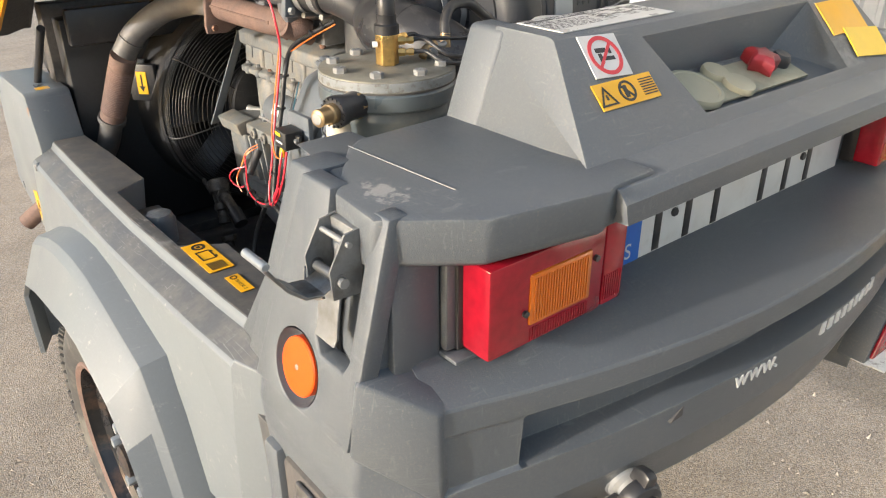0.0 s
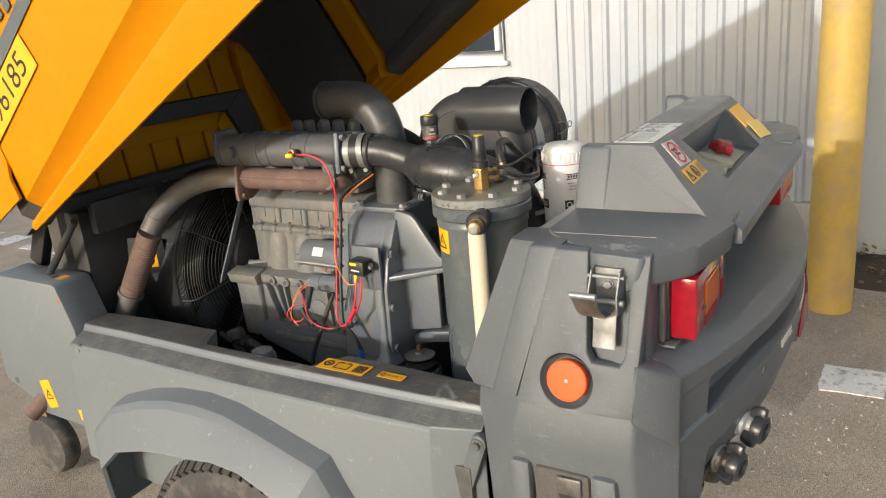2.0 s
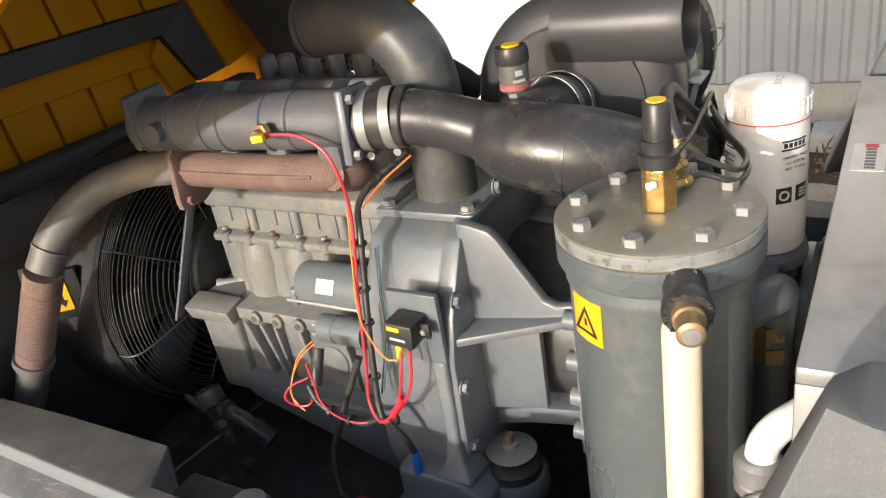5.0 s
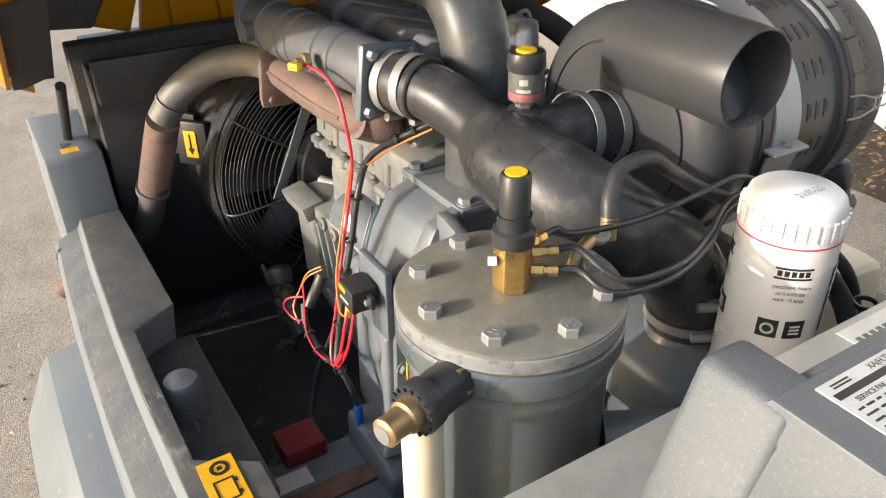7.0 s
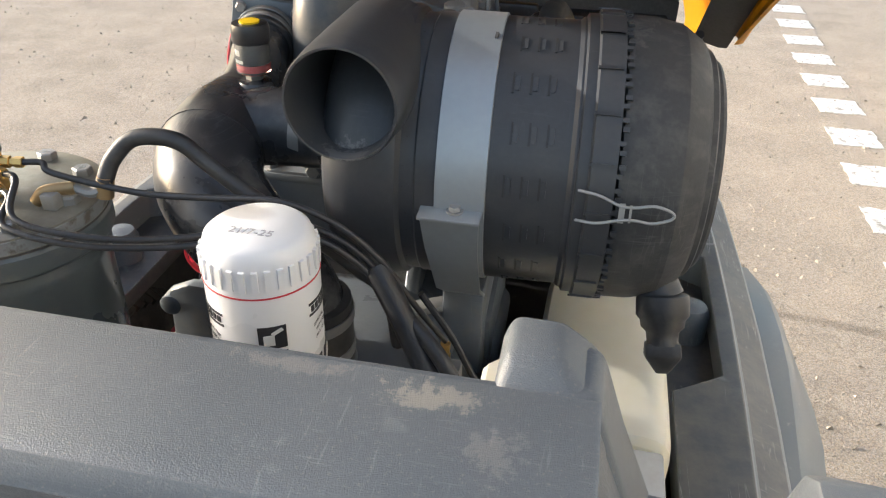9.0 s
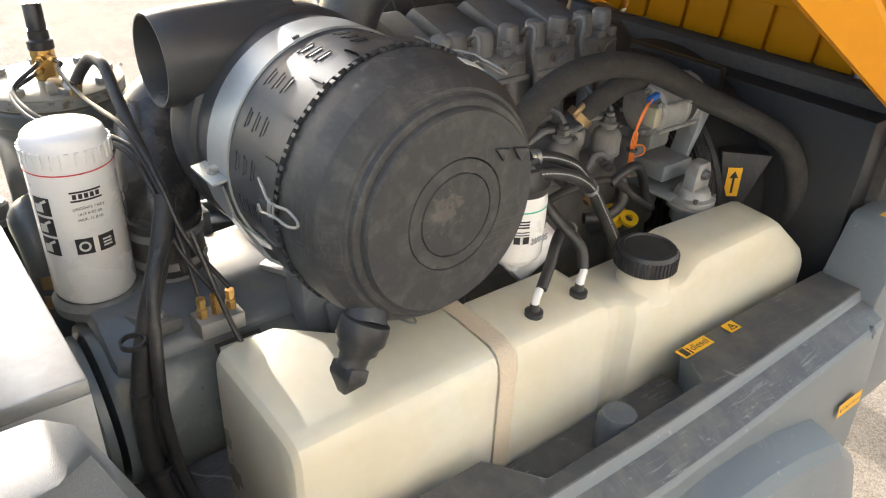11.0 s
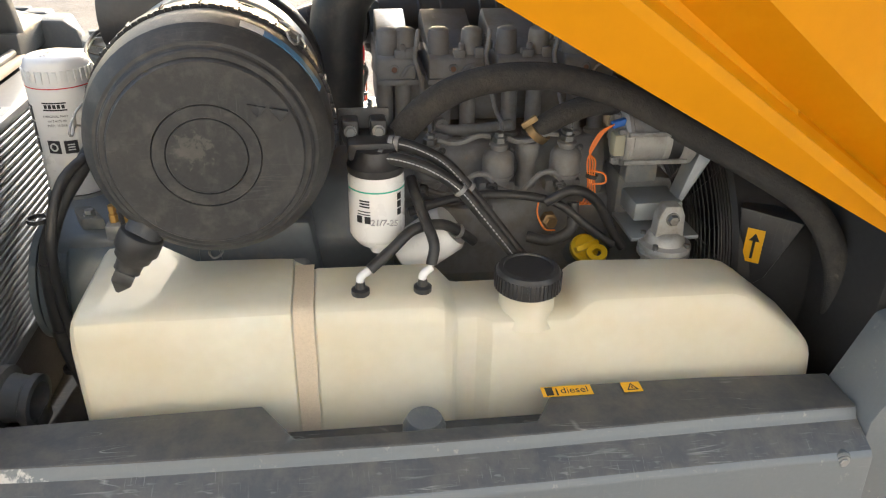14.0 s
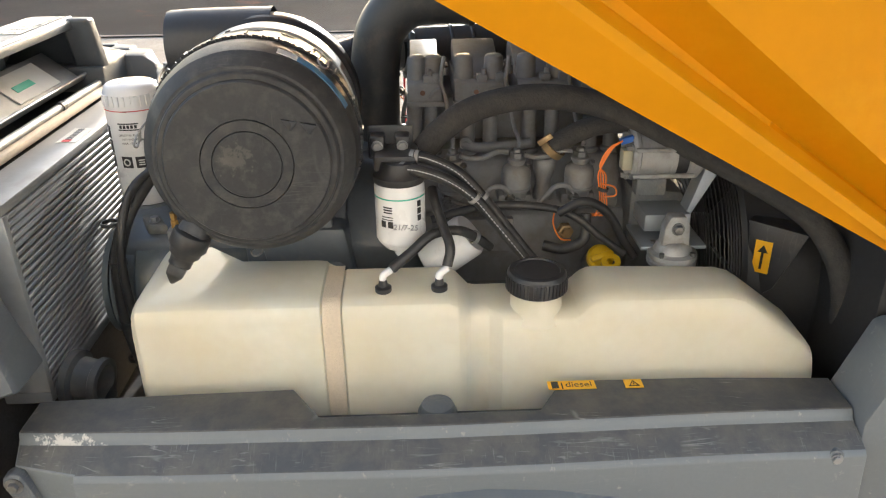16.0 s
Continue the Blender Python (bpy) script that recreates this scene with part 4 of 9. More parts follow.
    rbox(flat(-0.17, 0.036), (0.03, 0.002, 0.00015), bm)
    rbox(flat(-0.17, 0.040), (0.03, 0.002, 0.00015), bm)
    part("table_bar", bm, M_INK, lab)
    for tx, xx, yy in (("Yearly or max.500h", -0.075, 0.0266), ("Compressor Oil", 0.04, 0.0266), ("PAROIL M", 0.11, 0.0266), ("PAROIL S", 0.165, 0.0266), ("Engine Oil", 0.04, -0.0129),
                       ("PAROIL 15W40", 0.105, -0.0129), ("PAROIL 5W40", 0.168, -0.0129)):
        words("heading", tx, lm(xx, yy) @ Matrix.Translation((0, 0, 0.0002)), 0.0075, M_PAPER, lab)
    for r, (vol, pa, pb) in enumerate((("5 l", "1615 5947 00", "1615 5950 01"), ("20 l", "1615 5948 00", "1615 5951 01"), ("208 l", "1615 5949 00", "1615 5952 01"))):
        y = 0.0165 - 0.009 * r
        words("entry", vol, lm(0.034, y), 0.007, M_INK, lab)
        words("entry", pa, lm(0.105, y), 0.007, M_INK, lab)
        words("entry", pb, lm(0.168, y), 0.007, M_INK, lab)
    for r, (vol, pa, pb) in enumerate((("5 l", "1615 5953 00", "1604 6060 01"), ("20 l", "1615 5954 00", "1604 6059 01"), ("208 l", "1615 5955 00", "1604 6058 00"))):
        y = -0.0225 - 0.009 * r
        words("entry", vol, lm(0.034, y), 0.007, M_INK, lab)
        words("entry", pa, lm(0.105, y), 0.007, M_INK, lab)
        words("entry", pb, lm(0.168, y), 0.007, M_INK, lab)
    words("heading", "SERVICE PAK", lm(-0.155, 0.0150), 0.0085, M_INK, lab)
    rnd = random.Random(4)
    bm = bmesh.new()
    for r in range(8):
        y = 0.006 - 0.0085 * r
        x = -0.192
        while x < -0.015:
            w = rnd.uniform(0.006, 0.022)
            if x + w > -0.012:
                break
            rbox(flat(x + w / 2, y), (w, 0.0026, 0.00015), bm)
            x += w + rnd.uniform(0.003, 0.012)
    part("text_lines", bm, M_INK, lab)
    bm = bmesh.new()
    for yy in (0.0075, -0.032):
        lathe(flat(0.012, yy) @ Vector((0, 0, -0.00004)), (0, 0, 1), [(0.0050, 0), (0.0050, 0.0002)], 6, bm)
    part("oil_symbol", bm, M_PAPER, lab)
    bm = bmesh.new()
    for yy in (0.0075, -0.032):
        d = flat(0.012, yy) @ Matrix.Translation((0, 0, 0.00022))
        ring(d @ Vector((0, 0, 0)), (0, 0, 1), 0.0044, 0.0050, 0.0002, 6, bm)
        lathe(d @ Vector((0, -0.0014, 0)), (0, 0, 1), [(0.0017, 0), (0.0017, 0.00015)], 14, bm)
        rbox(d @ Matrix.Translation((0, 0.0012, 0.0001)) @ Matrix.Rotation(radians(45), 4, "Z"), (0.003, 0.003, 0.00015), bm)
    part("oil_symbol", bm, M_INK, lab)
    return c


def warn_triangle(m, s, bm=None):
    """A black outlined warning triangle."""
    bm = bm or bmesh.new()
    h = s * 0.866
    outer = [Vector((-s / 2, -h / 2, 0)), Vector((s / 2, -h / 2, 0)), Vector((0, h / 2, 0))]
    cen = Vector((0, -h / 6, 0))
    for i in range(3):
        a, b = outer[i], outer[(i + 1) % 3]
        ai, bi = cen + (a - cen) * 0.72, cen + (b - cen) * 0.72
        loft([[m @ (p + Vector((0, 0, z))) for p in (a, b, bi, ai)] for z in (0, 0.0006)], bm)
    rbox(m @ Matrix.Translation((0, -h * 0.08, 0.0003)), (s * 0.09, h * 0.26, 0.0006), bm)
    return bm


CONSOLE = console()


def ledge(sign):
    """The flat shoulder beside the console, that overhangs the lamp."""
    out = [(0.29, 0.19), (0.46, 0.182), (0.485, 0.165), (0.56, 0.07), (0.568, 0.0), (0.49, -0.061), (0.366, -0.084), (0.352, -0.078), (0.29, -0.076)]
    bm = loft([[(x, y + (0.022 if y < 0.05 else 0), 1.046) for x, y in out], [(x, y + (0.006 if y < 0.05 else 0), 1.052) for x, y in out], [(x, y, 1.098) for x, y in out]])
    if sign < 0:
        mirror(bm)
    sh = part("shoulder", bm, M_PLASTIC, REAR, "grey textured shoulder with scuffs", bevel=0.006)
    a, b = Vector((sign * 0.483, 0.165, 1.0984)), Vector((sign * 0.474, 0.005, 1.0984))
    m = face_pose((a + b) / 2, (0, 0, 1), b - a)
    part("seam", plate(m, 0.0012, (b - a).length, 0.0006), M_SCUFF if sign < 0 else M_PANEL, sh, "thin pale seam line")
    if sign > 0:
        part("rubber_stop", box((0.395, 0.005, 1.0975), (0.425, 0.035, 1.110)), M_RUBBER, sh, "small black rubber stop", bevel=0.004)
    return sh


def cheek(sign):
    """The side of the housing: stepped strips, a raised face with a latch channel and a dish for the reflector."""
    lean = lambda z: 0.556 + (1.096 - z) * 0.206
    def solid(outer, inner_x, name, label="", bev=0.006, parent=None):
        bm = loft([[(inner_x, y, z) for y, z, d in outer], [(d, y, z) for y, z, d in outer]])
        if sign < 0:
            mirror(bm)
        return part(name, bm, M_PLASTIC, parent or REAR, label, bevel=bev)
    base = ((0.247, 1.074, 0.468), (0.225, 1.092, 0.515), (0.03, 1.096, 0.546), (0.002, 1.094, 0.548), (0.002, 0.985, 0.570), (0.008, 0.876, 0.594), (0.018, 0.866, 0.596), (0.205, 0.860, 0.592), (0.268, 0.862, 0.574), (0.325, 0.850, 0.520))
    ck = solid(base, 0.44, "cheek", "grey moulded side cheek with stepped strips")
    # middle strip and raised face
    strip = [(0.176, 1.096, lean(1.096) - 0.010), (0.128, 1.098, lean(1.098) - 0.006), (0.188, 0.864, lean(0.864) - 0.006), (0.236, 0.860, lean(0.860) - 0.014)]
    solid(strip, 0.50, "strip", "", 0.004, ck)
    face = [(0.129, 1.099), (0.078, 1.099), (0.074, 0.955), (0.066, 0.940), (0.026, 0.940), (0.018, 0.955), (0.012, 1.099), (-0.012, 1.099), (-0.005, 0.985), (0.003, 0.868), (0.184, 0.862)]
    hc = (0.104, 0.908)
    bm = holed_plate(face, hc, 0.0405, lambda y, z, w: (lean(z) + 0.004 - w, y, z), 0.022)
    if sign < 0:
        mirror(bm)
    part("raised_face", bm, M_PLASTIC, ck, bevel=0.0035)
    # low base of the cheek
    rows = ([(0.278, 0.875, 0.530), (0.184, 0.880, 0.586), (0.004, 0.884, 0.586), (-0.040, 0.810, 0.516)],
            [(0.278, 0.842, 0.548), (0.184, 0.850, 0.594), (0.004, 0.854, 0.594), (-0.044, 0.790, 0.530)],
            [(0.278, 0.812, 0.556), (0.196, 0.818, 0.601), (0.004, 0.824, 0.601), (-0.043, 0.766, 0.531)],
            [(0.272, 0.780, 0.557), (0.200, 0.780, 0.597), (0.006, 0.780, 0.597), (-0.042, 0.735, 0.530)],
            [(0.262, 0.60, 0.558), (0.20, 0.60, 0.568), (0.0, 0.60, 0.570), (-0.044, 0.60, 0.522)],
            [(0.25, 0.50, 0.55), (0.20, 0.50, 0.556), (0.0, 0.50, 0.556), (-0.03, 0.50, 0.51)])
    bm = loft([[(x, y, z) for y, z, x in row] for row in rows], closed=False)
    bmesh.ops.solidify(bm, geom=bm.faces[:], thickness=0.03)
    if sign < 0:
        mirror(bm)
    part("cheek_base", bm, M_PLASTIC, REAR, "grey moulded lower corner", bevel=0.006)
    # slanted end face of the bumper
    hull = ((0.596, -0.001, 0.948), (0.536, -0.048, 0.908), (0.530, -0.044, 0.790), (0.606, 0.004, 0.862), (0.50, 0.03, 0.945), (0.50, 0.03, 0.79), (0.50, -0.03, 0.79), (0.50, -0.035, 0.915), (0.560, 0.03, 0.945))
    bm = bmesh.new()
    for q in hull:
        bm.verts.new(q)
    got = bmesh.ops.convex_hull(bm, input=bm.verts[:])
    bmesh.ops.dissolve_limit(bm, angle_limit=radians(3), verts=bm.verts[:], edges=bm.edges[:])
    if sign < 0:
        mirror(bm)
    part("bumper_end", bm, M_PLASTIC, REAR, "slanted scuffed end of the bumper", bevel=0.004)
    def bx(lo, hi, mt, nm, pr, bev=0.002, lb=""):
        a, b = Vector(lo), Vector(hi)
        return part(nm, box((min(sign * a.x, sign * b.x), a.y, a.z), (max(sign * a.x, sign * b.x), b.y, b.z)), mt, pr, lb, bevel=bev)
    # strap pocket with pale chamfered jambs; a black block paints its inner shade
    pk = bx((0.55, 0.072, 0.50), (0.600, 0.166, 0.752), M_FOAM, "pocket", REAR, 0.010, "strap pocket, a dark block painted as its shaded hollow")
    for y0, y1 in ((0.030, 0.072), (0.170, 0.205)):
        bx((0.55, y0, 0.50), (0.6040, y1, 0.756), M_PLASTIC, "pocket_jamb", pk, 0.010)
    bx((0.594, 0.086, 0.48), (0.603, 0.122, 0.735), M_BLACK, "webbing", pk, 0.003, "black strap with metal end")
    bx((0.600, 0.084, 0.715), (0.606, 0.124, 0.746), M_DARKSTEEL, "buckle", pk, 0.006)
    # hinge tab with bolt in front of the cheek
    tab = [(0.281, 0.722), (0.284, 0.734), (0.295, 0.741), (0.307, 0.737), (0.313, 0.724), (0.348, 0.620), (0.378, 0.552), (0.382, 0.538), (0.374, 0.528), (0.360, 0.526), (0.348, 0.534), (0.318, 0.620)]
    bm = prism(tab, "x", 0.524, 0.543)
    if sign < 0:
        mirror(bm)
    t = part("hinge_arm", bm, M_PLASTIC, REAR, "grey hinge arm with two bolts", bevel=0.003)
    for y, z in ((0.297, 0.722), (0.364, 0.543)):
        part("bolt", bolt((sign * 0.543, y, z), (sign, 0, 0), 0.013, 0.008, 0.012), M_DARKSTEEL, t)
    # dark block put in as the shade of the gap behind the arm
    bx((0.46, 0.272, 0.50), (0.505, 0.297, 0.70), M_FOAM, "gap_shade", t, 0.003, "dark block painted as the shade in the gap behind the hinge arm")
    # orange reflector in its round dish
    n = Vector((sign * 0.979, 0, 0.206)).normalized()
    at = Vector((sign * (lean(hc[1]) + 0.004), hc[0], hc[1]))
    dish = part("reflector_dish", lathe(at, n, [(0.0405, -0.0005), (0.0395, -0.006), (0.0355, -0.015), (0.0325, -0.018), (0.0005, -0.018)], 40, close=False), M_PLASTIC, ck)
    r = part("side_reflector", lathe(at - n * 0.0178, n, [(0.0290, 0), (0.0315, 0.005), (0.0315, 0.0145), (0.030, 0.0160), (0.0003, 0.0165)], 40), M_ORANGE, ck, "round orange side reflector")
    part("screw", lathe(at - n * 0.0015, n, [(0.003, 0), (0.003, 0.001), (0.0003, 0.0016)], 12), M_STEEL, r)
    # toggle latch in its channel
    lt = bx((0.560, 0.026, 1.026), (0.569, 0.066, 1.080), M_LATCH, "latch_plate", ck, 0.002, "zinc plated toggle latch")
    part("latch_bolt", bolt((sign * 0.569, 0.046, 1.056), (sign, 0, 0), 0.012, 0.006, 0.008), M_STEEL, lt)
    for y in (0.0255, 0.0665):
        bm = prism([(0.562, 1.082), (0.580, 1.079), (0.597, 1.048), (0.595, 1.020), (0.566, 1.018)], "y", y - 0.0011, y + 0.0011)
        if sign < 0:
            mirror(bm)
        side = part("latch_side", bm, M_LATCH, lt)
        part("hole_rim", ring((sign * 0.586, y, 1.036), (0, 1, 0), 0.0055, 0.0075, 0.0032, 20), M_DARKSTEEL, lt)
    part("latch_pin", cyl((sign * 0.578, 0.020, 1.070), (sign * 0.578, 0.072, 1.070), 0.0028, 12), M_STEEL, lt)
    part("latch_pin", cyl((sign * 0.586, 0.019, 1.036), (sign * 0.586, 0.073, 1.036), 0.0048, 14), M_STEEL, lt)
    loops = []
    for x, z, ya, yb in ((0.588, 1.033, 0.029, 0.063), (0.600, 1.026, 0.031, 0.066), (0.615, 1.027, 0.033, 0.068), (0.630, 1.039, 0.035, 0.069), (0.641, 1.054, 0.036, 0.069), (0.649, 1.066, 0.036, 0.069)):
        loops.append([(sign * x, ya, z), (sign * x, yb, z), (sign * (x + 0.0022), yb, z - 0.0022), (sign * (x + 0.0022), ya, z - 0.0022)])
    part("latch_lever", loft(loops), M_DARKSTEEL, lt, "curved steel lever swung out", bevel=0.0008)
    part("lever_tip", cyl((sign * 0.650, 0.034, 1.0675), (sign * 0.650, 0.071, 1.0675), 0.0042, 16, chamfer=0.001), M_GALV, lt, "bright rolled lever tip")
    tong = []
    for z, x in ((1.026, 0.582), (0.992, 0.588), (0.976, 0.590), (0.969, 0.594)):
        tong.append([(sign * x, 0.029, z), (sign * (x + 0.003), 0.029, z), (sign * (x + 0.003), 0.063, z), (sign * x, 0.063, z)])
    part("latch_tongue", loft(tong), M_LATCH, lt, bevel=0.001)
    part("spring", tube([(sign * 0.596, 0.070, 1.036), (sign * 0.602, 0.060, 1.020), (sign * 0.603, 0.046, 1.016), (sign * 0.600, 0.032, 1.022)], 0.0012, 6), M_DARKSTEEL, lt)


for s in (-1, 1):
    ledge(s)
    cheek(s)

# recessed back wall behind plate and lamps
part("plate_recess", box((-0.50, 0.004, 0.90), (0.50, 0.03, 1.062)), M_PLASTIC, REAR, bevel=0.003)
for s in (-1, 1):
    part("lamp_recess_side", box((min(s * 0.50, s * 0.555), -0.005, 0.92), (max(s * 0.50, s * 0.555), 0.03, 1.05)), M_PLASTIC, REAR, bevel=0.003)


def bumper():
    loops = []
    stations = sorted([-0.535 + 1.07 * i / 22 for i in range(23)] + [s * d for s in (-1, 1) for d in (0.438, 0.446)])
    for x in stations:
        f = max(0.0, 1 - (x / 0.528) ** 2)
        by = -0.044 - 0.096 * f
        rec = 0.042 if abs(x) < 0.44 else 0.0
        gb = 0.800 + 0.026 * f
        wide = abs(x) > 0.44
        # top slope, crisp front edge, groove, lower face
        loops.append([(x, 0.03, 0.945), (x, 0.002, 0.944), (x, by + 0.002, 0.909), (x, by, 0.905), (x, by + 0.001, 0.878), (x, by + 0.004 + rec, 0.872),
                      (x, by + 0.008 + rec * 0.75, gb + 0.004), (x, by + 0.003, gb), (x, by + 0.006, gb - 0.06), (x, by + (0.012 if wide else 0.030), 0.690), (x, by + (0.03 if wide else 0.07), 0.51 if wide else 0.662), (x, 0.06, 0.50 if wide else 0.655), (x, 0.06, 0.90)])
    return part("bumper", loft(loops), M_PLASTIC, REAR, "grey curved bumper with a long groove", bevel=0.003, smooth=13)


BUMPER = bumper()
# printed web address in white, mostly worn away; the brand part stays plain shapes
by_at = lambda x: -0.041 - 0.096 * (1 - (x / 0.528) ** 2)
turn_at = lambda x: Matrix.Translation((x, by_at(x) + 0.0005, 0.814)) @ Matrix.Rotation(math.atan(0.2 * x / 0.528 ** 2), 4, "Z")
words("lettering", "www.", turn_at(-0.115) @ Matrix.Rotation(radians(90), 4, "X"), 0.036, M_PAPER, BUMPER, 0.003)
pieces("lettering", [turn_at(0.035 + 0.021 * k) for k in range(9)], (0.012, 0.003, 0.017), M_PAPER, BUMPER)
# slot drawn as a solid black wedge, its shade put into the colour
part("drain_slot", prism([(-0.262, 0.800), (-0.240, 0.800), (-0.240, 0.815)], "y", by_at(-0.25) - 0.0012, by_at(-0.25) + 0.02), M_FOAM, BUMPER)


def tail_lamp(sign):
    t = thing("tail_lamp", (sign * 0.39, -0.02, 0.99), "red and amber rectangular tail lamp on the housing", "lamp", "tail lamps")
    def bx(lo, hi):
        return box((min(sign * lo[0], sign * hi[0]), lo[1], lo[2]), (max(sign * lo[0], sign * hi[0]), hi[1], hi[2]))
    part("lamp_base", bx((0.300, -0.018, 0.944), (0.490, 0.006, 1.042)), M_BLACK, t, "black lamp base", bevel=0.003)
    part("lens", bx((0.330, -0.056, 0.948), (0.486, -0.018, 1.044)), M_REDLENS, t, "glossy red plastic lens", bevel=0.004)
    part("side_lens", bx((0.296, -0.055, 0.949), (0.3285, -0.018, 1.043)), M_REDLENS, t, "red lens end with fine ribs", bevel=0.003)
    part("turn_lens", bx((0.352, -0.0585, 0.970), (0.436, -0.054, 1.024)), M_AMBER, t, "amber ribbed lens", bevel=0.002)
    def ribs(x0, n, step, z0, z1, y, mt, nm):
        bm = bmesh.new()
        for k in range(n):
            a, b = sorted((sign * (x0 + step * k), sign * (x0 + step * k + step * 0.45)))
            box((a, y - 0.0010, z0), (b, y + 0.001, z1), bm)
        part(nm, bm, mt, t, weld=False)
    ribs(0.358, 21, 0.0036, 0.974, 1.020, -0.0585, M_AMBER, "lens_rib")
    ribs(0.301, 8, 0.0034, 0.956, 0.985, -0.055, M_REDLENS, "red_rib")
    ribs(0.352, 23, 0.0036, 0.952, 0.966, -0.056, M_REDLENS, "red_rib")
    for x, z in ((0.345, 1.012), (0.441, 0.985)):
        part("screw", cyl((sign * x, -0.0555, z), (sign * x, -0.0595, z), 0.0034, 12), M_BLACK, t)
    part("bracket", bx((0.484, -0.014, 0.944), (0.500, -0.002, 1.046)), M_PLASTIC, t, "dark lamp bracket", bevel=0.004)
    part("bracket_lip", bx((0.470, -0.030, 0.938), (0.502, -0.002, 0.943)), M_PLASTIC, t, bevel=0.002)


tail_lamp(-1)
tail_lamp(1)


def number_plate():
    p = thing("number_plate", (0.015, -0.004, 0.99), "white registration plate with a blue country band", "number plate")
    m = Matrix.Translation((0.015, -0.001, 0.985)) @ Matrix.Rotation(radians(90), 4, "X")
    b = part("plate", plate(m, 0.52, 0.11, 0.003), M_PAPER, p, bevel=0.0008)
    part("country_band", plate(m @ Matrix.Translation((-0.238, 0, 0.003)), 0.042, 0.108, 0.0008), M_BLUE, p)
    words("letter", "S", m @ Matrix.Translation((-0.238, -0.028, 0.0042)), 0.028, M_PAPER, p)
    bm = bmesh.new()
    for k in range(9):
        a = 2 * math.pi * k / 9
        lathe(m @ Vector((-0.238 + 0.011 * math.cos(a), 0.024 + 0.011 * math.sin(a), 0.0038)), (0, -1, 0), [(0.0016, 0), (0.0016, 0.0005)], 5, bm)
    part("stars", bm, M_CAPY, p)
    for k, x in enumerate((-0.185, -0.125, -0.065, 0.045, 0.105, 0.165)):
        part("bar", rbox(m @ Matrix.Translation((x, -0.005, 0.0036)), (0.013, 0.072, 0.001)), M_INK, p, bevel=0.0003)
    for x in (-0.155, 0.145):
        part("screw", bolt(m @ Vector((x, 0.0, 0.003)), (0, -1, 0), 0.010, 0.004), M_BLACK, p)


number_plate()


def triangle_reflector(sign):
    t = thing("triangle_reflector", (sign * 0.44, -0.09, 0.66), "red triangular reflector on a grey bracket under the bumper", "reflector", "triangle reflectors")
    y0 = -0.098
    tri = [(sign * 0.36, 0.60), (sign * 0.52, 0.60), (sign * 0.44, 0.74)]
    part("lens", prism(tri, "y", y0 - 0.008, y0), M_REDLENS, t, bevel=0.003)
    part("bracket", prism([(sign * 0.35, 0.592), (sign * 0.53, 0.592), (sign * 0.44, 0.752)], "y", y0, y0 + 0.05), M_PLASTIC, t, bevel=0.003)


triangle_reflector(1)


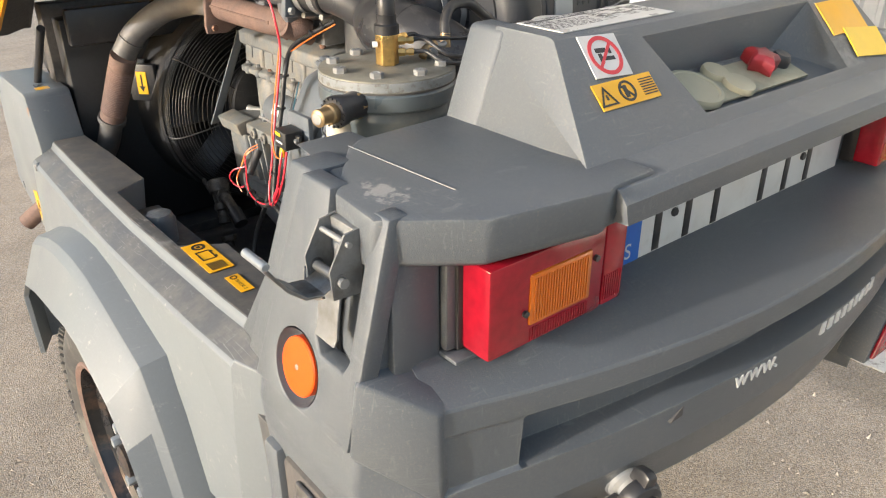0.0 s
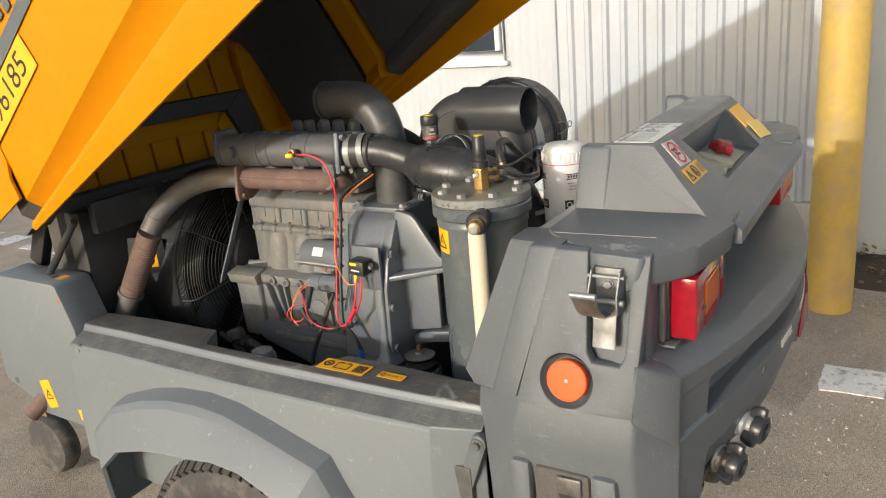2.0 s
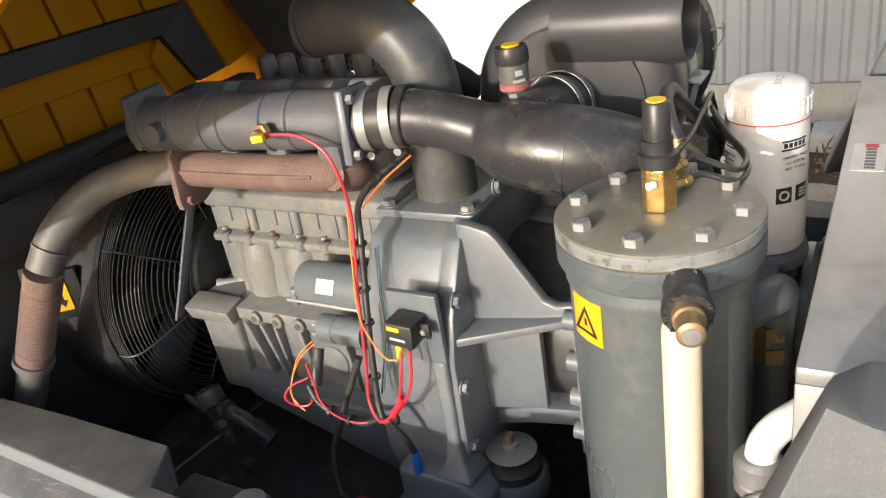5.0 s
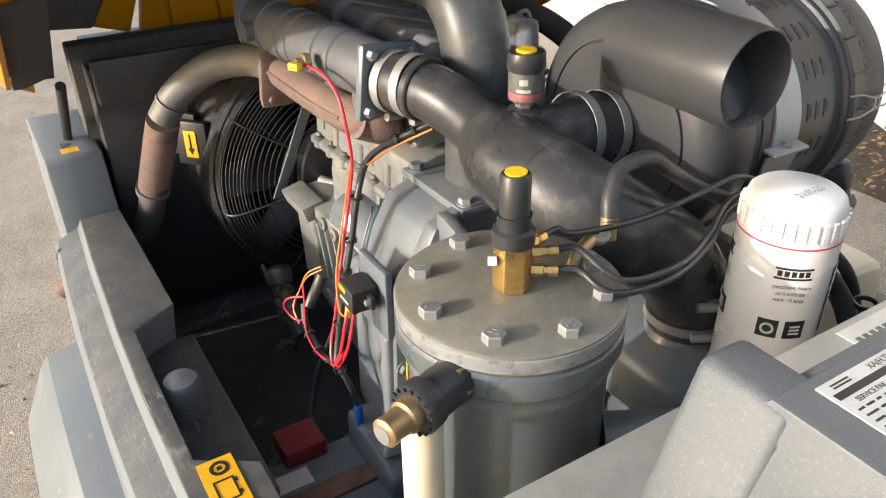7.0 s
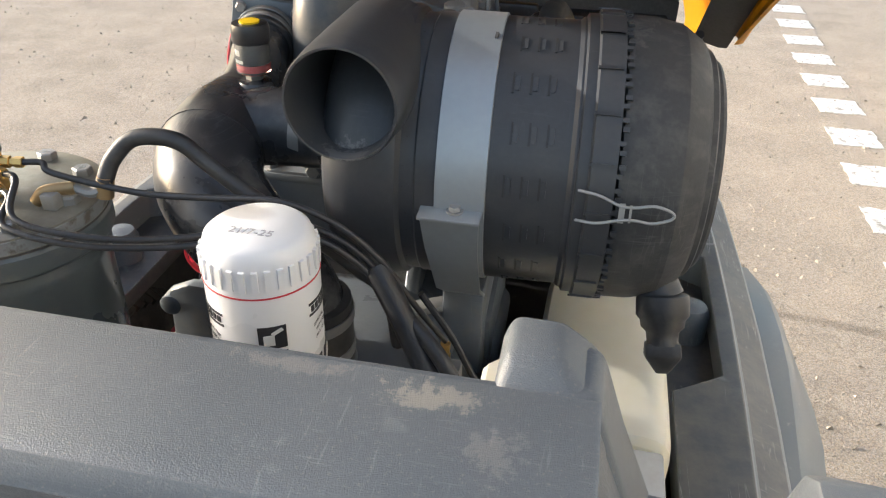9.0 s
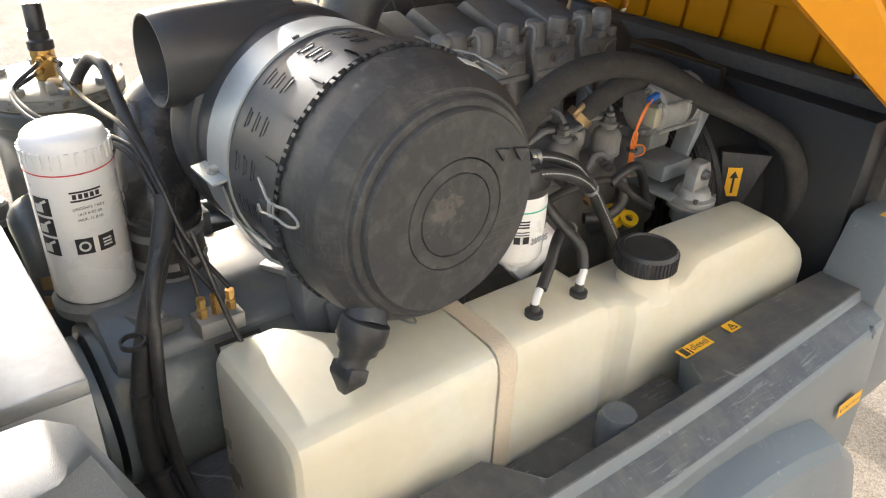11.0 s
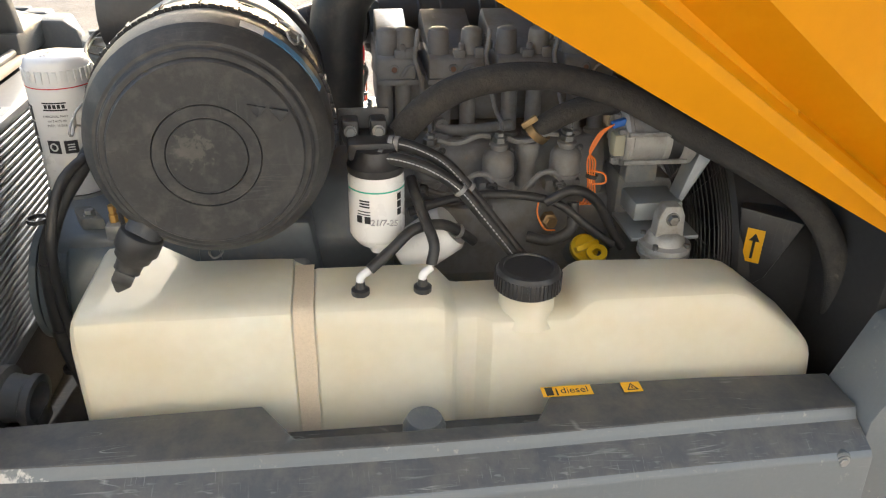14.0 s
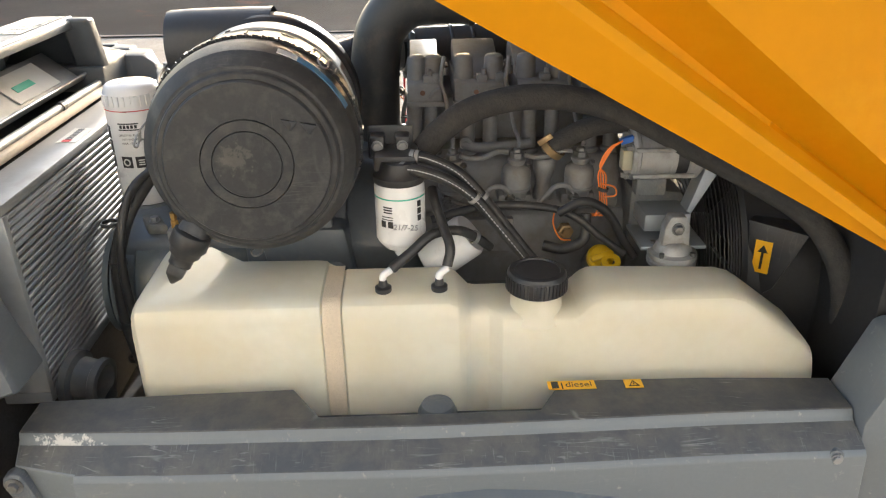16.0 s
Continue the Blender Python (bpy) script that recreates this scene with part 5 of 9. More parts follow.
def air_taps():
    for at, fat in ((Vector((-0.300, -0.092, 0.722)), True), (Vector((-0.375, -0.070, 0.690)), False)):
        t = thing("air_outlet_valve", at, "steel ball valve with black claw coupling under the bumper", "valve", "air outlet valves")
        ax = Vector((-0.25, -1.0, -0.12)).normalized()
        body = part("body", lathe(at - ax * 0.07, ax, [(0.016, 0), (0.020, 0.004), (0.020, 0.034), (0.0245, 0.036), (0.0245, 0.056), (0.019, 0.060), (0.019, 0.068), (0.023, 0.070), (0.023, 0.078), (0.018, 0.082), (0.018, 0.092)], 28), M_CASTALU if fat else M_OLDTAP, t, "bare cast valve body", smooth=30)
        part("nut", lathe(at - ax * 0.050, ax, [(0.0275, 0), (0.0275, 0.016)], 6), M_OLDTAP, t, bevel=0.002)
        part("band", lathe(at - ax * 0.004, ax, [(0.0235, 0), (0.0245, 0.001), (0.0245, 0.005), (0.0235, 0.006)], 28), M_STEEL, t, "bright steel band")
        face = part("claw_coupling", lathe(at + ax * 0.018, ax, [(0.018, 0), (0.026, 0.003), (0.027, 0.012), (0.024, 0.020), (0.017, 0.023), (0.014, 0.017), (0.0005, 0.017)], 28), M_BLACK, t, "black claw coupling")
        fr = frame_of(ax)
        for a in (0.35, 2.45, 4.54):
            e = fr[1] * math.cos(a) + fr[2] * math.sin(a)
            part("claw", loft([[at + ax * h + e * r + fr[0].cross(e) * w for r, w in ((0.018, -0.009), (ro, -0.007), (ro, 0.007), (0.018, 0.009))] for h, ro in ((0.010, 0.034), (0.026, 0.040), (0.036, 0.038))]), M_BLACK, face, bevel=0.003)
        # side outlet, handle stub on top, elbow to the hose below
        part("side_outlet", lathe(at - ax * 0.022, (1, -0.25, 0.1), [(0.014, 0), (0.014, 0.030), (0.018, 0.032), (0.0185, 0.046), (0.013, 0.050), (0.0005, 0.051)], 22), M_BLACK, t)
        part("handle_stem", lathe(at - ax * 0.024, (0.1, 0, 1), [(0.010, 0), (0.010, 0.028), (0.013, 0.030), (0.013, 0.046), (0.009, 0.050), (0.0005, 0.050)], 18), M_BLACK, t, "black handle stub")
        part("stem_nut", lathe(at - ax * 0.024 + Vector((0.0025, 0, 0.0235)), (0.1, 0, 1), [(0.0125, 0), (0.0125, 0.006)], 6), M_STEEL, t)
        part("inlet_pipe", cyl(at - ax * 0.06, at - ax * 0.06 + Vector((0, 0.10, 0.012)), 0.018, 18), M_OLDTAP, t)
        part("elbow", tube([at - ax * 0.03, at + Vector((-0.022, 0.032, -0.014)), at + Vector((-0.032, 0.042, -0.045)), at + Vector((-0.034, 0.046, -0.10))], 0.019, 16), M_OLDTAP, t)
        part("elbow_collar", ring(at + Vector((-0.031, 0.041, -0.040)), (0.2, -0.2, 1), 0.0190, 0.0225, 0.012, 22), M_BLACK, t)


air_taps()


# ---- hood, swung open about its front hinge ----
HOOD_OPEN = Matrix.Translation((0, 1.912, 0.912)) @ Matrix.Rotation(radians(-29), 4, "X") @ Matrix.Translation((0, -1.912, -0.912))
HOOD = thing("hood", (0, 1.85, 0.9), "open yellow engine hood with black foam lining", "hood")


def hood_sec(y):
    """Half outline of the closed hood at one station: lip, stepped flutes that fan out to the rear, flank, crown."""
    b = 0.810 + 0.097 * (1.45 - y)
    c = 0.850 + 0.165 * (1.51 - y)
    t = 1.32
    return ((0.556, 0.790), (0.561, b - 0.012), (0.556, b), (0.508, b + 0.014), (0.503, (b + c) / 2 - 0.012), (0.517, c - 0.016), (0.541, c + 0.008),
            (0.538, c + 0.05), (0.520, t - 0.10), (0.495, t - 0.05), (0.44, t - 0.022), (0.28, t - 0.006), (0.0, t))


def hood_loop(y, first=0, inset=0.0, tilt=0.0, shrink=1.0, sec=None):
    half = [(max(0.0, d * shrink - inset) if d else 0.0, z - (inset if z > 1.20 else 0.0)) for d, z in (sec or hood_sec(y)[first:])]
    full = [(-d, z) for d, z in half] + [(d, z) for d, z in reversed(half[:-1])]
    if not sec:
        # the lip and its flutes hang lower along the tank's side
        for k, fall in enumerate((0.021, 0.026, 0.026, 0.026, 0.028, 0.036, 0.038, 0.026)[first:]):
            x, z = full[-1 - k]
            full[-1 - k] = (x - (0.004 if k + first == 0 else 0.0), z - fall)
    return [HOOD_OPEN @ Vector((x, y + tilt * (z - 0.79), z)) for x, z in full]


def sheet_of(outer, inner, name, material, label, bevel=0.0, ends=(True, True)):
    """A skin between two sets of open loops."""
    bm = bmesh.new()
    ro = [[bm.verts.new(p) for p in l] for l in outer]
    ri = [[bm.verts.new(p) for p in l] for l in inner]
    n = len(ro[0])
    for rows in (ro, ri):
        for a, b in zip(rows, rows[1:]):
            for i in range(n - 1):
                bm.faces.new((a[i], a[i + 1], b[i + 1], b[i]))
    for e in (0, -1):
        if ends[e]:
            for i in range(n - 1):
                bm.faces.new((ro[e][i + 1], ro[e][i], ri[e][i], ri[e][i + 1]))
    for k in range(len(ro) - 1):
        for e in (0, n - 1):
            bm.faces.new((ro[k][e], ro[k + 1][e], ri[k + 1][e], ri[k][e]))
    return part(name, bm, material, HOOD, label, bevel=bevel, smooth=28)


def hood_shell():
    st = ((0.345, -0.25), (0.47, -0.18), (0.60, -0.12), (0.78, -0.05), (0.95, 0.0), (1.2, 0.0), (1.45, 0.0))
    sheet_of([hood_loop(y, 0, 0, t) for y, t in st], [hood_loop(y, 0, 0.007, t) for y, t in st], "shell", M_YELLOW, "glossy yellow moulded shell")
    # nose in front of the lip, its sides start higher
    def nose_sec(y):
        t = 1.32 - 0.35 * max(0.0, y - 1.60)
        return ((0.556, 0.872), (0.553, 0.925), (0.538, 0.97), (0.520, t - 0.10), (0.495, t - 0.05), (0.44, t - 0.022), (0.28, t - 0.006), (0.0, t))
    st = ((1.445, 0.0, 1.0), (1.62, 0.0, 1.0), (1.80, -0.10, 0.97), (1.90, -0.30, 0.90))
    sheet_of([hood_loop(y, 0, 0, t, s, nose_sec(y)) for y, t, s in st], [hood_loop(y, 0, 0.007, t, s, nose_sec(y)) for y, t, s in st], "nose", M_YELLOW, "yellow hood nose")


hood_shell()


def hood_inside():
    # foam lining set inside the shell
    for ya, yb in ((0.42, 1.045), (1.165, 1.52)):
        ys = [ya + (yb - ya) * k / 3 for k in range(4)]
        sheet_of([hood_loop(y, 2, 0.012) for y in ys], [hood_loop(y, 2, 0.030) for y in ys], "foam_lining", M_FOAM, "black sound foam")
    # cross rib
    for y in (1.105,):
        bm = bmesh.new()
        rows = []
        for dy, ins in ((-0.045, 0.0075), (-0.035, 0.042), (0.035, 0.042), (0.045, 0.0075)):
            rows.append([bm.verts.new(p) for p in hood_loop(y + dy, 3, ins)])
        n = len(rows[0])
        for a, b in zip(rows, rows[1:]):
            for i in range(n - 1):
                bm.faces.new((a[i], a[i + 1], b[i + 1], b[i]))
        part("hoop_rib", bm, M_YELLOW, HOOD, "yellow moulded cross rib")
    # inner front wall: two panelled tiers, a ledge and a black beam that bends down at both ends
    def tier(name, z0, z1, x0, x1, seams, y0, y1):
        """Yellow panels with narrow seams; the ends slant outwards towards the foot."""
        cuts = [x0] + list(seams) + [x1]
        wall = part(name, loft([[(x, y, z) for x, y in ((-e, yy + 0.012), (e, yy + 0.012), (e, yy + 0.03), (-e, yy + 0.03))] for z, e, yy in ((z0, x1 + 0.02, y0), (z1, x1, y1))]), M_YELLOW, HOOD, "yellow panelled inner wall")
        for a, b in zip(cuts, cuts[1:]):
            quad = []
            for z, yy in ((z0, y0), (z1, y1)):
                ea, eb = a + (0.005 if a != x0 else (-0.02 if z == z0 else 0.0)), b - (0.005 if b != x1 else (-0.02 if z == z0 else 0.0))
                quad.append([(ea, yy, z), (eb, yy, z), (eb, yy + 0.016, z), (ea, yy + 0.016, z)])
            part("panel", loft(quad), M_YELLOW, wall, bevel=0.003)
    tier("lower_wall", 1.040, 1.130, -0.257, 0.257, (-0.217, -0.114, -0.012, 0.090, 0.198), 1.672, 1.684)
    tier("upper_wall", 1.240, 1.375, -0.375, 0.375, (-0.255, -0.145, -0.037, 0.072, 0.181, 0.290), 1.684, 1.712)
    part("ledge", loft([[(-0.262, 1.680, 1.130), (0.262, 1.680, 1.130), (0.262, 1.72, 1.130), (-0.262, 1.72, 1.130)], [(-0.30, 1.700, 1.188), (0.30, 1.700, 1.188), (0.30, 1.74, 1.188), (-0.30, 1.74, 1.188)]]), M_YELLOW, HOOD, "sloping yellow ledge", bevel=0.002)
    part("cross_beam", box((-0.385, 1.668, 1.184), (0.385, 1.735, 1.238)), M_FOAM, HOOD, "black cross beam", bevel=0.006)
    part("cross_beam", box((-0.40, 1.66, 0.985), (0.40, 1.72, 1.038)), M_BLACK, HOOD, bevel=0.006)
    # slanted jambs at the ends of the wall
    for s in (-1, 1):
        part("jamb", prism([(s * x, z) for x, z in ((0.372, 1.385), (0.432, 1.350), (0.556, 1.118), (0.545, 1.085), (0.462, 1.068), (0.392, 1.244))], "y", 1.655, 1.70), M_YELLOW, HOOD, "yellow slanted jamb", bevel=0.005)
        part("beam_end", prism([(s * x, z) for x, z in ((0.392, 1.242), (0.461, 1.068), (0.371, 1.060), (0.300, 1.184), (0.375, 1.240))], "y", 1.664, 1.71), M_FOAM, HOOD, "bent end of the black beam", bevel=0.003)
        part("wall_end", prism([(s * x, z) for x, z in ((0.259, 1.142), (0.296, 1.180), (0.369, 1.060), (0.300, 1.040))], "y", 1.674, 1.71), M_YELLOW, HOOD, bevel=0.003)
        part("hinge_arm", rbox(Matrix.Translation((s * 0.40, 1.70, 0.95)) @ Matrix.Rotation(radians(-60), 4, "X"), (0.03, 0.18, 0.05)), M_BLACK, HOOD, bevel=0.004)
        part("gas_spring", cyl((s * 0.475, 1.60, 0.86), (s * 0.475, 1.42, 1.03), 0.009, 14), M_BLACK, HOOD)


hood_inside()


def hood_marks():
    """Fleet number sticker and plain bars on the hood's side."""
    nrm = (HOOD_OPEN.to_3x3() @ Vector((-0.998, 0, 0.063))).normalized()
    along = (HOOD_OPEN.to_3x3() @ Vector((0.003, -0.308, 0.048))).normalized()
    up = nrm.cross(along)
    base = HOOD_OPEN @ Vector((-0.5315, 1.310, 1.043))
    def pm(u, v, lift=0.0):
        return Matrix.Translation(base + along * u + up * v + nrm * (0.004 + lift)) @ Matrix((along, up, nrm)).transposed().to_4x4()
    tag = part("fleet_tag", plate(pm(0, 0.032), 0.305, 0.086, 0.001), M_LABEL, HOOD, "yellow fleet number sticker")
    words("fleet_number", "396185", pm(0, 0.032, 0.0014), 0.082, M_INK, tag)
    for v in (0.098, 0.225):
        part("dark_bar", plate(pm(0.03, v), 0.44, 0.036, 0.001), M_PLASTIC, HOOD, "dark grey bar")
    for k in range(10):
        part("brand_shape", rbox(pm(-0.15 + 0.040 * k, 0.162, 0.0005), (0.026, 0.052 if k % 4 else 0.07, 0.001)), M_PLASTIC, HOOD, "dark grey plain brand shape")


hood_marks()


# ---- separator vessel ----
def separator():
    cx, cy, zt = -0.258, 0.412, 1.103
    s = thing("oil_separator", (cx, cy, 0.45), "grey upright oil separator vessel with bolted steel lid", "pressure vessel")
    part("vessel", lathe((cx, cy, 0.45), (0, 0, 1), [(0.075, 0), (0.086, 0.02), (0.088, 0.05), (0.088, 0.585), (0.0905, 0.59), (0.0905, 0.597), (0.088, 0.602), (0.088, 0.606), (0.0965, 0.610), (0.0975, 0.612), (0.0975, 0.630), (0.0955, 0.632), (0.0945, 0.634)], 64), M_VESSEL, s, "glossy grey painted vessel")
    lid = part("lid", lathe((cx, cy, zt - 0.0195), (0, 0, 1), [(0.0955, 0), (0.0965, 0.002), (0.0965, 0.018), (0.0945, 0.0195), (0.0003, 0.0195)], 64), M_LID, s, "worn bare steel lid")
    for k in range(8):
        a = radians(45 * k - 0)
        at = (cx + 0.0775 * math.sin(a), cy + 0.0775 * math.cos(a), zt)
        bo = part("bolt", bolt(at, (0, 0, 1), 0.0165, 0.0078, 0.0), M_STEEL, lid)
        turn = Matrix.Translation((at[0], at[1], zt + 0.0080)) @ Matrix.Rotation(1.7 * k, 4, "Z")
        pieces("head_mark", [turn @ Matrix.Translation(p) for p in ((-0.003, 0.0012, 0), (0.0028, 0.0012, 0), (0, -0.003, 0))], (0.0034, 0.0011, 0.0007), M_GALV, bo)
    part("lid_rim", lathe((cx, cy, zt - 0.0165), (0, 0, 1), [(0.0960, 0), (0.0972, 0.001), (0.0972, 0.0125), (0.0960, 0.0135)], 64), M_GREYRIM, lid, "chipped grey paint on the lid's edge")
    part("gasket", lathe((cx, cy, zt - 0.0195), (0, 0, 1), [(0.0958, 0), (0.0966, 0.0005), (0.0966, 0.0025), (0.0958, 0.003)], 64), M_FOAM, lid, "dark gasket line")
    # relief valve: brass body, black cap with yellow top
    bx, by = -0.2585, 0.409
    b = part("valve_body", lathe((bx, by, zt), (0, 0, 1), [(0.013, 0), (0.0165, 0.001), (0.0165, 0.042), (0.015, 0.044)], 6), M_BRASS, s, "brass valve block", bevel=0.001)
    part("valve_neck", lathe((bx, by, zt + 0.043), (0, 0, 1), [(0.0175, 0), (0.0175, 0.012), (0.014, 0.014), (0.0135, 0.024), (0.0145, 0.026)], 20), M_BLACK, s)
    part("valve_cap", lathe((bx, by, zt + 0.068), (0, 0, 1), [(0.0125, 0), (0.0125, 0.034), (0.011, 0.036), (0.0003, 0.036)], 16), M_BLACK, s, "ribbed black valve cap")
    part("cap_dot", lathe((bx, by, zt + 0.104), (0, 0, 1), [(0.0088, 0), (0.0088, 0.0012), (0.0003, 0.0012)], 20), M_CAPY, s, "yellow cap dot")
    part("plug", cyl((bx - 0.016, by, zt + 0.03), (bx - 0.022, by + 0.004, zt + 0.03), 0.004, 10), M_WHITE, s)
    for k, (z, ang) in enumerate(((0.032, -25), (0.017, -35), (0.034, 10))):
        d = Vector((math.cos(radians(ang)), math.sin(radians(ang)), 0))
        p = Vector((bx, by, zt + z)) + d * 0.015
        part("fitting", lathe(p, d, [(0.0058, 0), (0.0058, 0.010), (0.0042, 0.0105), (0.0042, 0.014), (0.0052, 0.0142), (0.0052, 0.022)], 6), M_BRASS, s)
    # second tapping with hose adaptor on the lid
    part("fitting", tube([(-0.205, 0.398, zt + 0.004), (-0.195, 0.402, zt + 0.014), (-0.172, 0.412, zt + 0.016)], 0.0062, 10), M_OLDBRASS, s)
    part("fitting", rbox(Matrix.Translation((-0.188, 0.398, zt + 0.008)), (0.014, 0.014, 0.016)), M_STEEL, s, bevel=0.002)
    # sight glass assembly on the side
    f0 = Vector((-0.338, 0.369, 1.070))
    d = Vector((-0.96, -0.30, 0.0)).normalized()
    part("sight_elbow", lathe(f0 - d * 0.01, d, [(0.019, 0), (0.019, 0.016), (0.0185, 0.018), (0.0185, 0.042), (0.0205, 0.044), (0.0215, 0.057), (0.0195, 0.060)], 28), M_BLACK, s, "black plastic elbow")
    part("sight_nut", lathe(f0 + d * 0.002, d, [(0.0195, 0), (0.0195, 0.008)], 6), M_OLDBRASS, s)
    part("filler_plug", lathe(f0 + d * 0.047, d, [(0.0135, 0), (0.0135, 0.012), (0.0115, 0.014), (0.0105, 0.026), (0.0115, 0.028), (0.0115, 0.032), (0.009, 0.034), (0.0003, 0.034)], 24), M_OLDBRASS, s, "dull brass plug")
    part("plug_face", lathe(f0 + d * 0.0805, d, [(0.0075, 0), (0.0075, 0.0012), (0.0003, 0.0016)], 20), M_STEEL, s)
    tx, ty = f0.x + d.x * 0.037, f0.y + d.y * 0.030 + 0.003
    bm = bmesh.new()
    for k in range(16):
        a = 2 * math.pi * k / 16
        fr = frame_of(d)
        rbox(face_pose(f0 + d * 0.051 + (fr[1] * math.cos(a) + fr[2] * math.sin(a)) * 0.0185, fr[1] * math.cos(a) + fr[2] * math.sin(a), d), (0.0022, 0.002, 0.003), bm)
    part("collar_teeth", bm, M_BLACK, s, weld=False)
    part("sight_tube", lathe((tx, ty, 0.806), (0, 0, 1), [(0.012, 0), (0.0165, 0.004), (0.0165, 0.240), (0.014, 0.252)], 24), M_TUBEW, s, "milky white oil level tube")
    w = part("warning_sticker", bent_label((cx, cy), 0.0887, radians(159), radians(131), 0.991, 1.042), M_LABEL, s, "yellow hot surface sticker with black triangle")
    # outlet bend low on the far side
    part("outlet_pipe", tube([(-0.19, 0.35, 0.95), (-0.15, 0.32, 0.955), (-0.11, 0.32, 0.93), (-0.10, 0.325, 0.86), (-0.10, 0.33, 0.70)], 0.021, 18), M_VESSEL, s)
    part("outlet_nut", lathe((-0.10, 0.33, 0.845), (0, 0, 1), [(0.026, 0), (0.026, 0.02), (0.023, 0.021), (0.023, 0.03), (0.026, 0.031), (0.026, 0.05)], 8), M_OLDBRASS, s)
    return s


def bent_label(c, r, a0, a1, z0, z1, t=0.0008, n=10):
    """A label wrapped round an upright can, between two angles."""
    loops = []
    for i in range(n + 1):
        a = a0 + (a1 - a0) * i / n
        u = Vector((math.cos(a), math.sin(a)))
        loops.append([(c[0] + u.x * q, c[1] + u.y * q, z) for q, z in ((r, z0), (r + t, z0), (r + t, z1), (r, z1))])
    return loft(loops)


SEP = separator()
bm = bmesh.new()
sm = face_pose((-0.258 + 0.0899 * math.cos(radians(145)), 0.412 + 0.0899 * math.sin(radians(145)), 1.015), (math.cos(radians(145)), math.sin(radians(145)), 0))
warn_triangle(sm @ Matrix.Translation((0, 0, -0.0004)), 0.034, bm)
part("symbol", bm, M_INK, SEP)


# ---- fuel tank ----
def fuel_tank():
    t = thing("fuel_tank", (0.30, 0.93, 0.50), "translucent cream plastic diesel tank strapped in the bay", "fuel tank")
    def sec(y, zt, xf, xb, bot=0.50):
        """Outline at one station: face, tight front edge, flat top, back."""
        return [(xf, y, bot), (xf, y, zt - 0.030), (xf - 0.0022, y, zt - 0.018), (xf - 0.0075, y, zt - 0.0085), (xf - 0.016, y, zt - 0.003), (xf - 0.030, y, zt - 0.0005), (xf - 0.06, y, zt + 0.001), (xb, y, zt + 0.002), (xb - 0.006, y, zt - 0.006), (xb - 0.007, y, bot)]
    st = [(0.426, 0.80, 0.388, 0.22), (0.427, 0.882, 0.392, 0.22), (0.430, 0.895, 0.397, 0.214), (0.437, 0.902, 0.401, 0.210), (0.455, 0.904, 0.403, 0.208), (0.505, 0.905, 0.403, 0.208), (0.565, 0.904, 0.403, 0.262), (0.680, 0.904, 0.403, 0.265), (0.697, 0.904, 0.403, 0.268), (0.700, 0.901, 0.4015, 0.270), (0.727, 0.901, 0.4015, 0.296),
          (0.730, 0.904, 0.403, 0.298), (0.880, 0.904, 0.404, 0.300), (0.894, 0.897, 0.4035, 0.300), (0.906, 0.883, 0.398, 0.300), (0.913, 0.875, 0.388, 0.300), (0.922, 0.873, 0.385, 0.300), (0.940, 0.873, 0.385, 0.300), (0.950, 0.873, 0.392, 0.300), (0.958, 0.873, 0.402, 0.300), (1.058, 0.873, 0.404, 0.300),
          (1.068, 0.876, 0.404, 0.300), (1.084, 0.893, 0.404, 0.302), (1.093, 0.899, 0.404, 0.304), (1.104, 0.901, 0.404, 0.305), (1.288, 0.899, 0.403, 0.315), (1.308, 0.893, 0.403, 0.315), (1.325, 0.882, 0.403, 0.315), (1.408, 0.818, 0.402, 0.315), (1.426, 0.798, 0.399, 0.316), (1.432, 0.775, 0.395, 0.318)]
    loops = [sec(y, z, xf, xb) for y, z, xf, xb in st]
    part("tank", loft(loops), M_TANK, t, "cream moulded tank", bevel=0.0035, segs=2, smooth=40)
    # filler neck and cap
    part("filler_neck", lathe((0.362, 1.010, 0.855), (0, 0, 1), [(0.047, 0), (0.038, 0.012), (0.037, 0.045)], 40), M_TANK, t)
    cap = part("filler_cap", lathe((0.362, 1.010, 0.898), (0, 0, 1), [(0.041, 0), (0.0435, 0.002), (0.0435, 0.026), (0.040, 0.031), (0.034, 0.0325), (0.033, 0.030), (0.0003, 0.030)], 48), M_BLACK, t, "black ribbed filler cap")
    bm = bmesh.new()
    for k in range(44):
        a = 2 * math.pi * k / 44
        rbox(Matrix.Translation((0.362 + 0.0437 * math.cos(a), 1.010 + 0.0437 * math.sin(a), 0.912)) @ Matrix.Rotation(a, 4, "Z"), (0.003, 0.0028, 0.022), bm)
    part("cap_rib", bm, M_BLACK, cap, weld=False)
    # strap
    pts = [(0.4045, 0.50), (0.4045, 0.872), (0.4022, 0.885), (0.3965, 0.8955), (0.387, 0.9010), (0.372, 0.9032), (0.35, 0.9042), (0.285, 0.9050)]
    loops = []
    for y in (0.7005, 0.7265):
        loops.append([(x, y, z) for x, z in pts])
    bm = bmesh.new()
    a = [bm.verts.new(p) for p in loops[0]]
    b = [bm.verts.new(p) for p in loops[1]]
    for i in range(len(a) - 1):
        bm.faces.new((a[i], a[i + 1], b[i + 1], b[i]))
    r = bmesh.ops.solidify(bm, geom=bm.faces[:], thickness=0.0025)
    part("strap", bm, M_STRAP, t, "beige woven strap")
    for k, (y, x) in enumerate(((0.787, 0.366), (0.868, 0.366))):
        c = Vector((x, y, 0.906))
        part("outlet_seat", lathe(c, (0, 0, 1), [(0.012, -0.003), (0.012, 0.004), (0.007, 0.006), (0.0055, 0.016)], 20), M_BLACK, t)
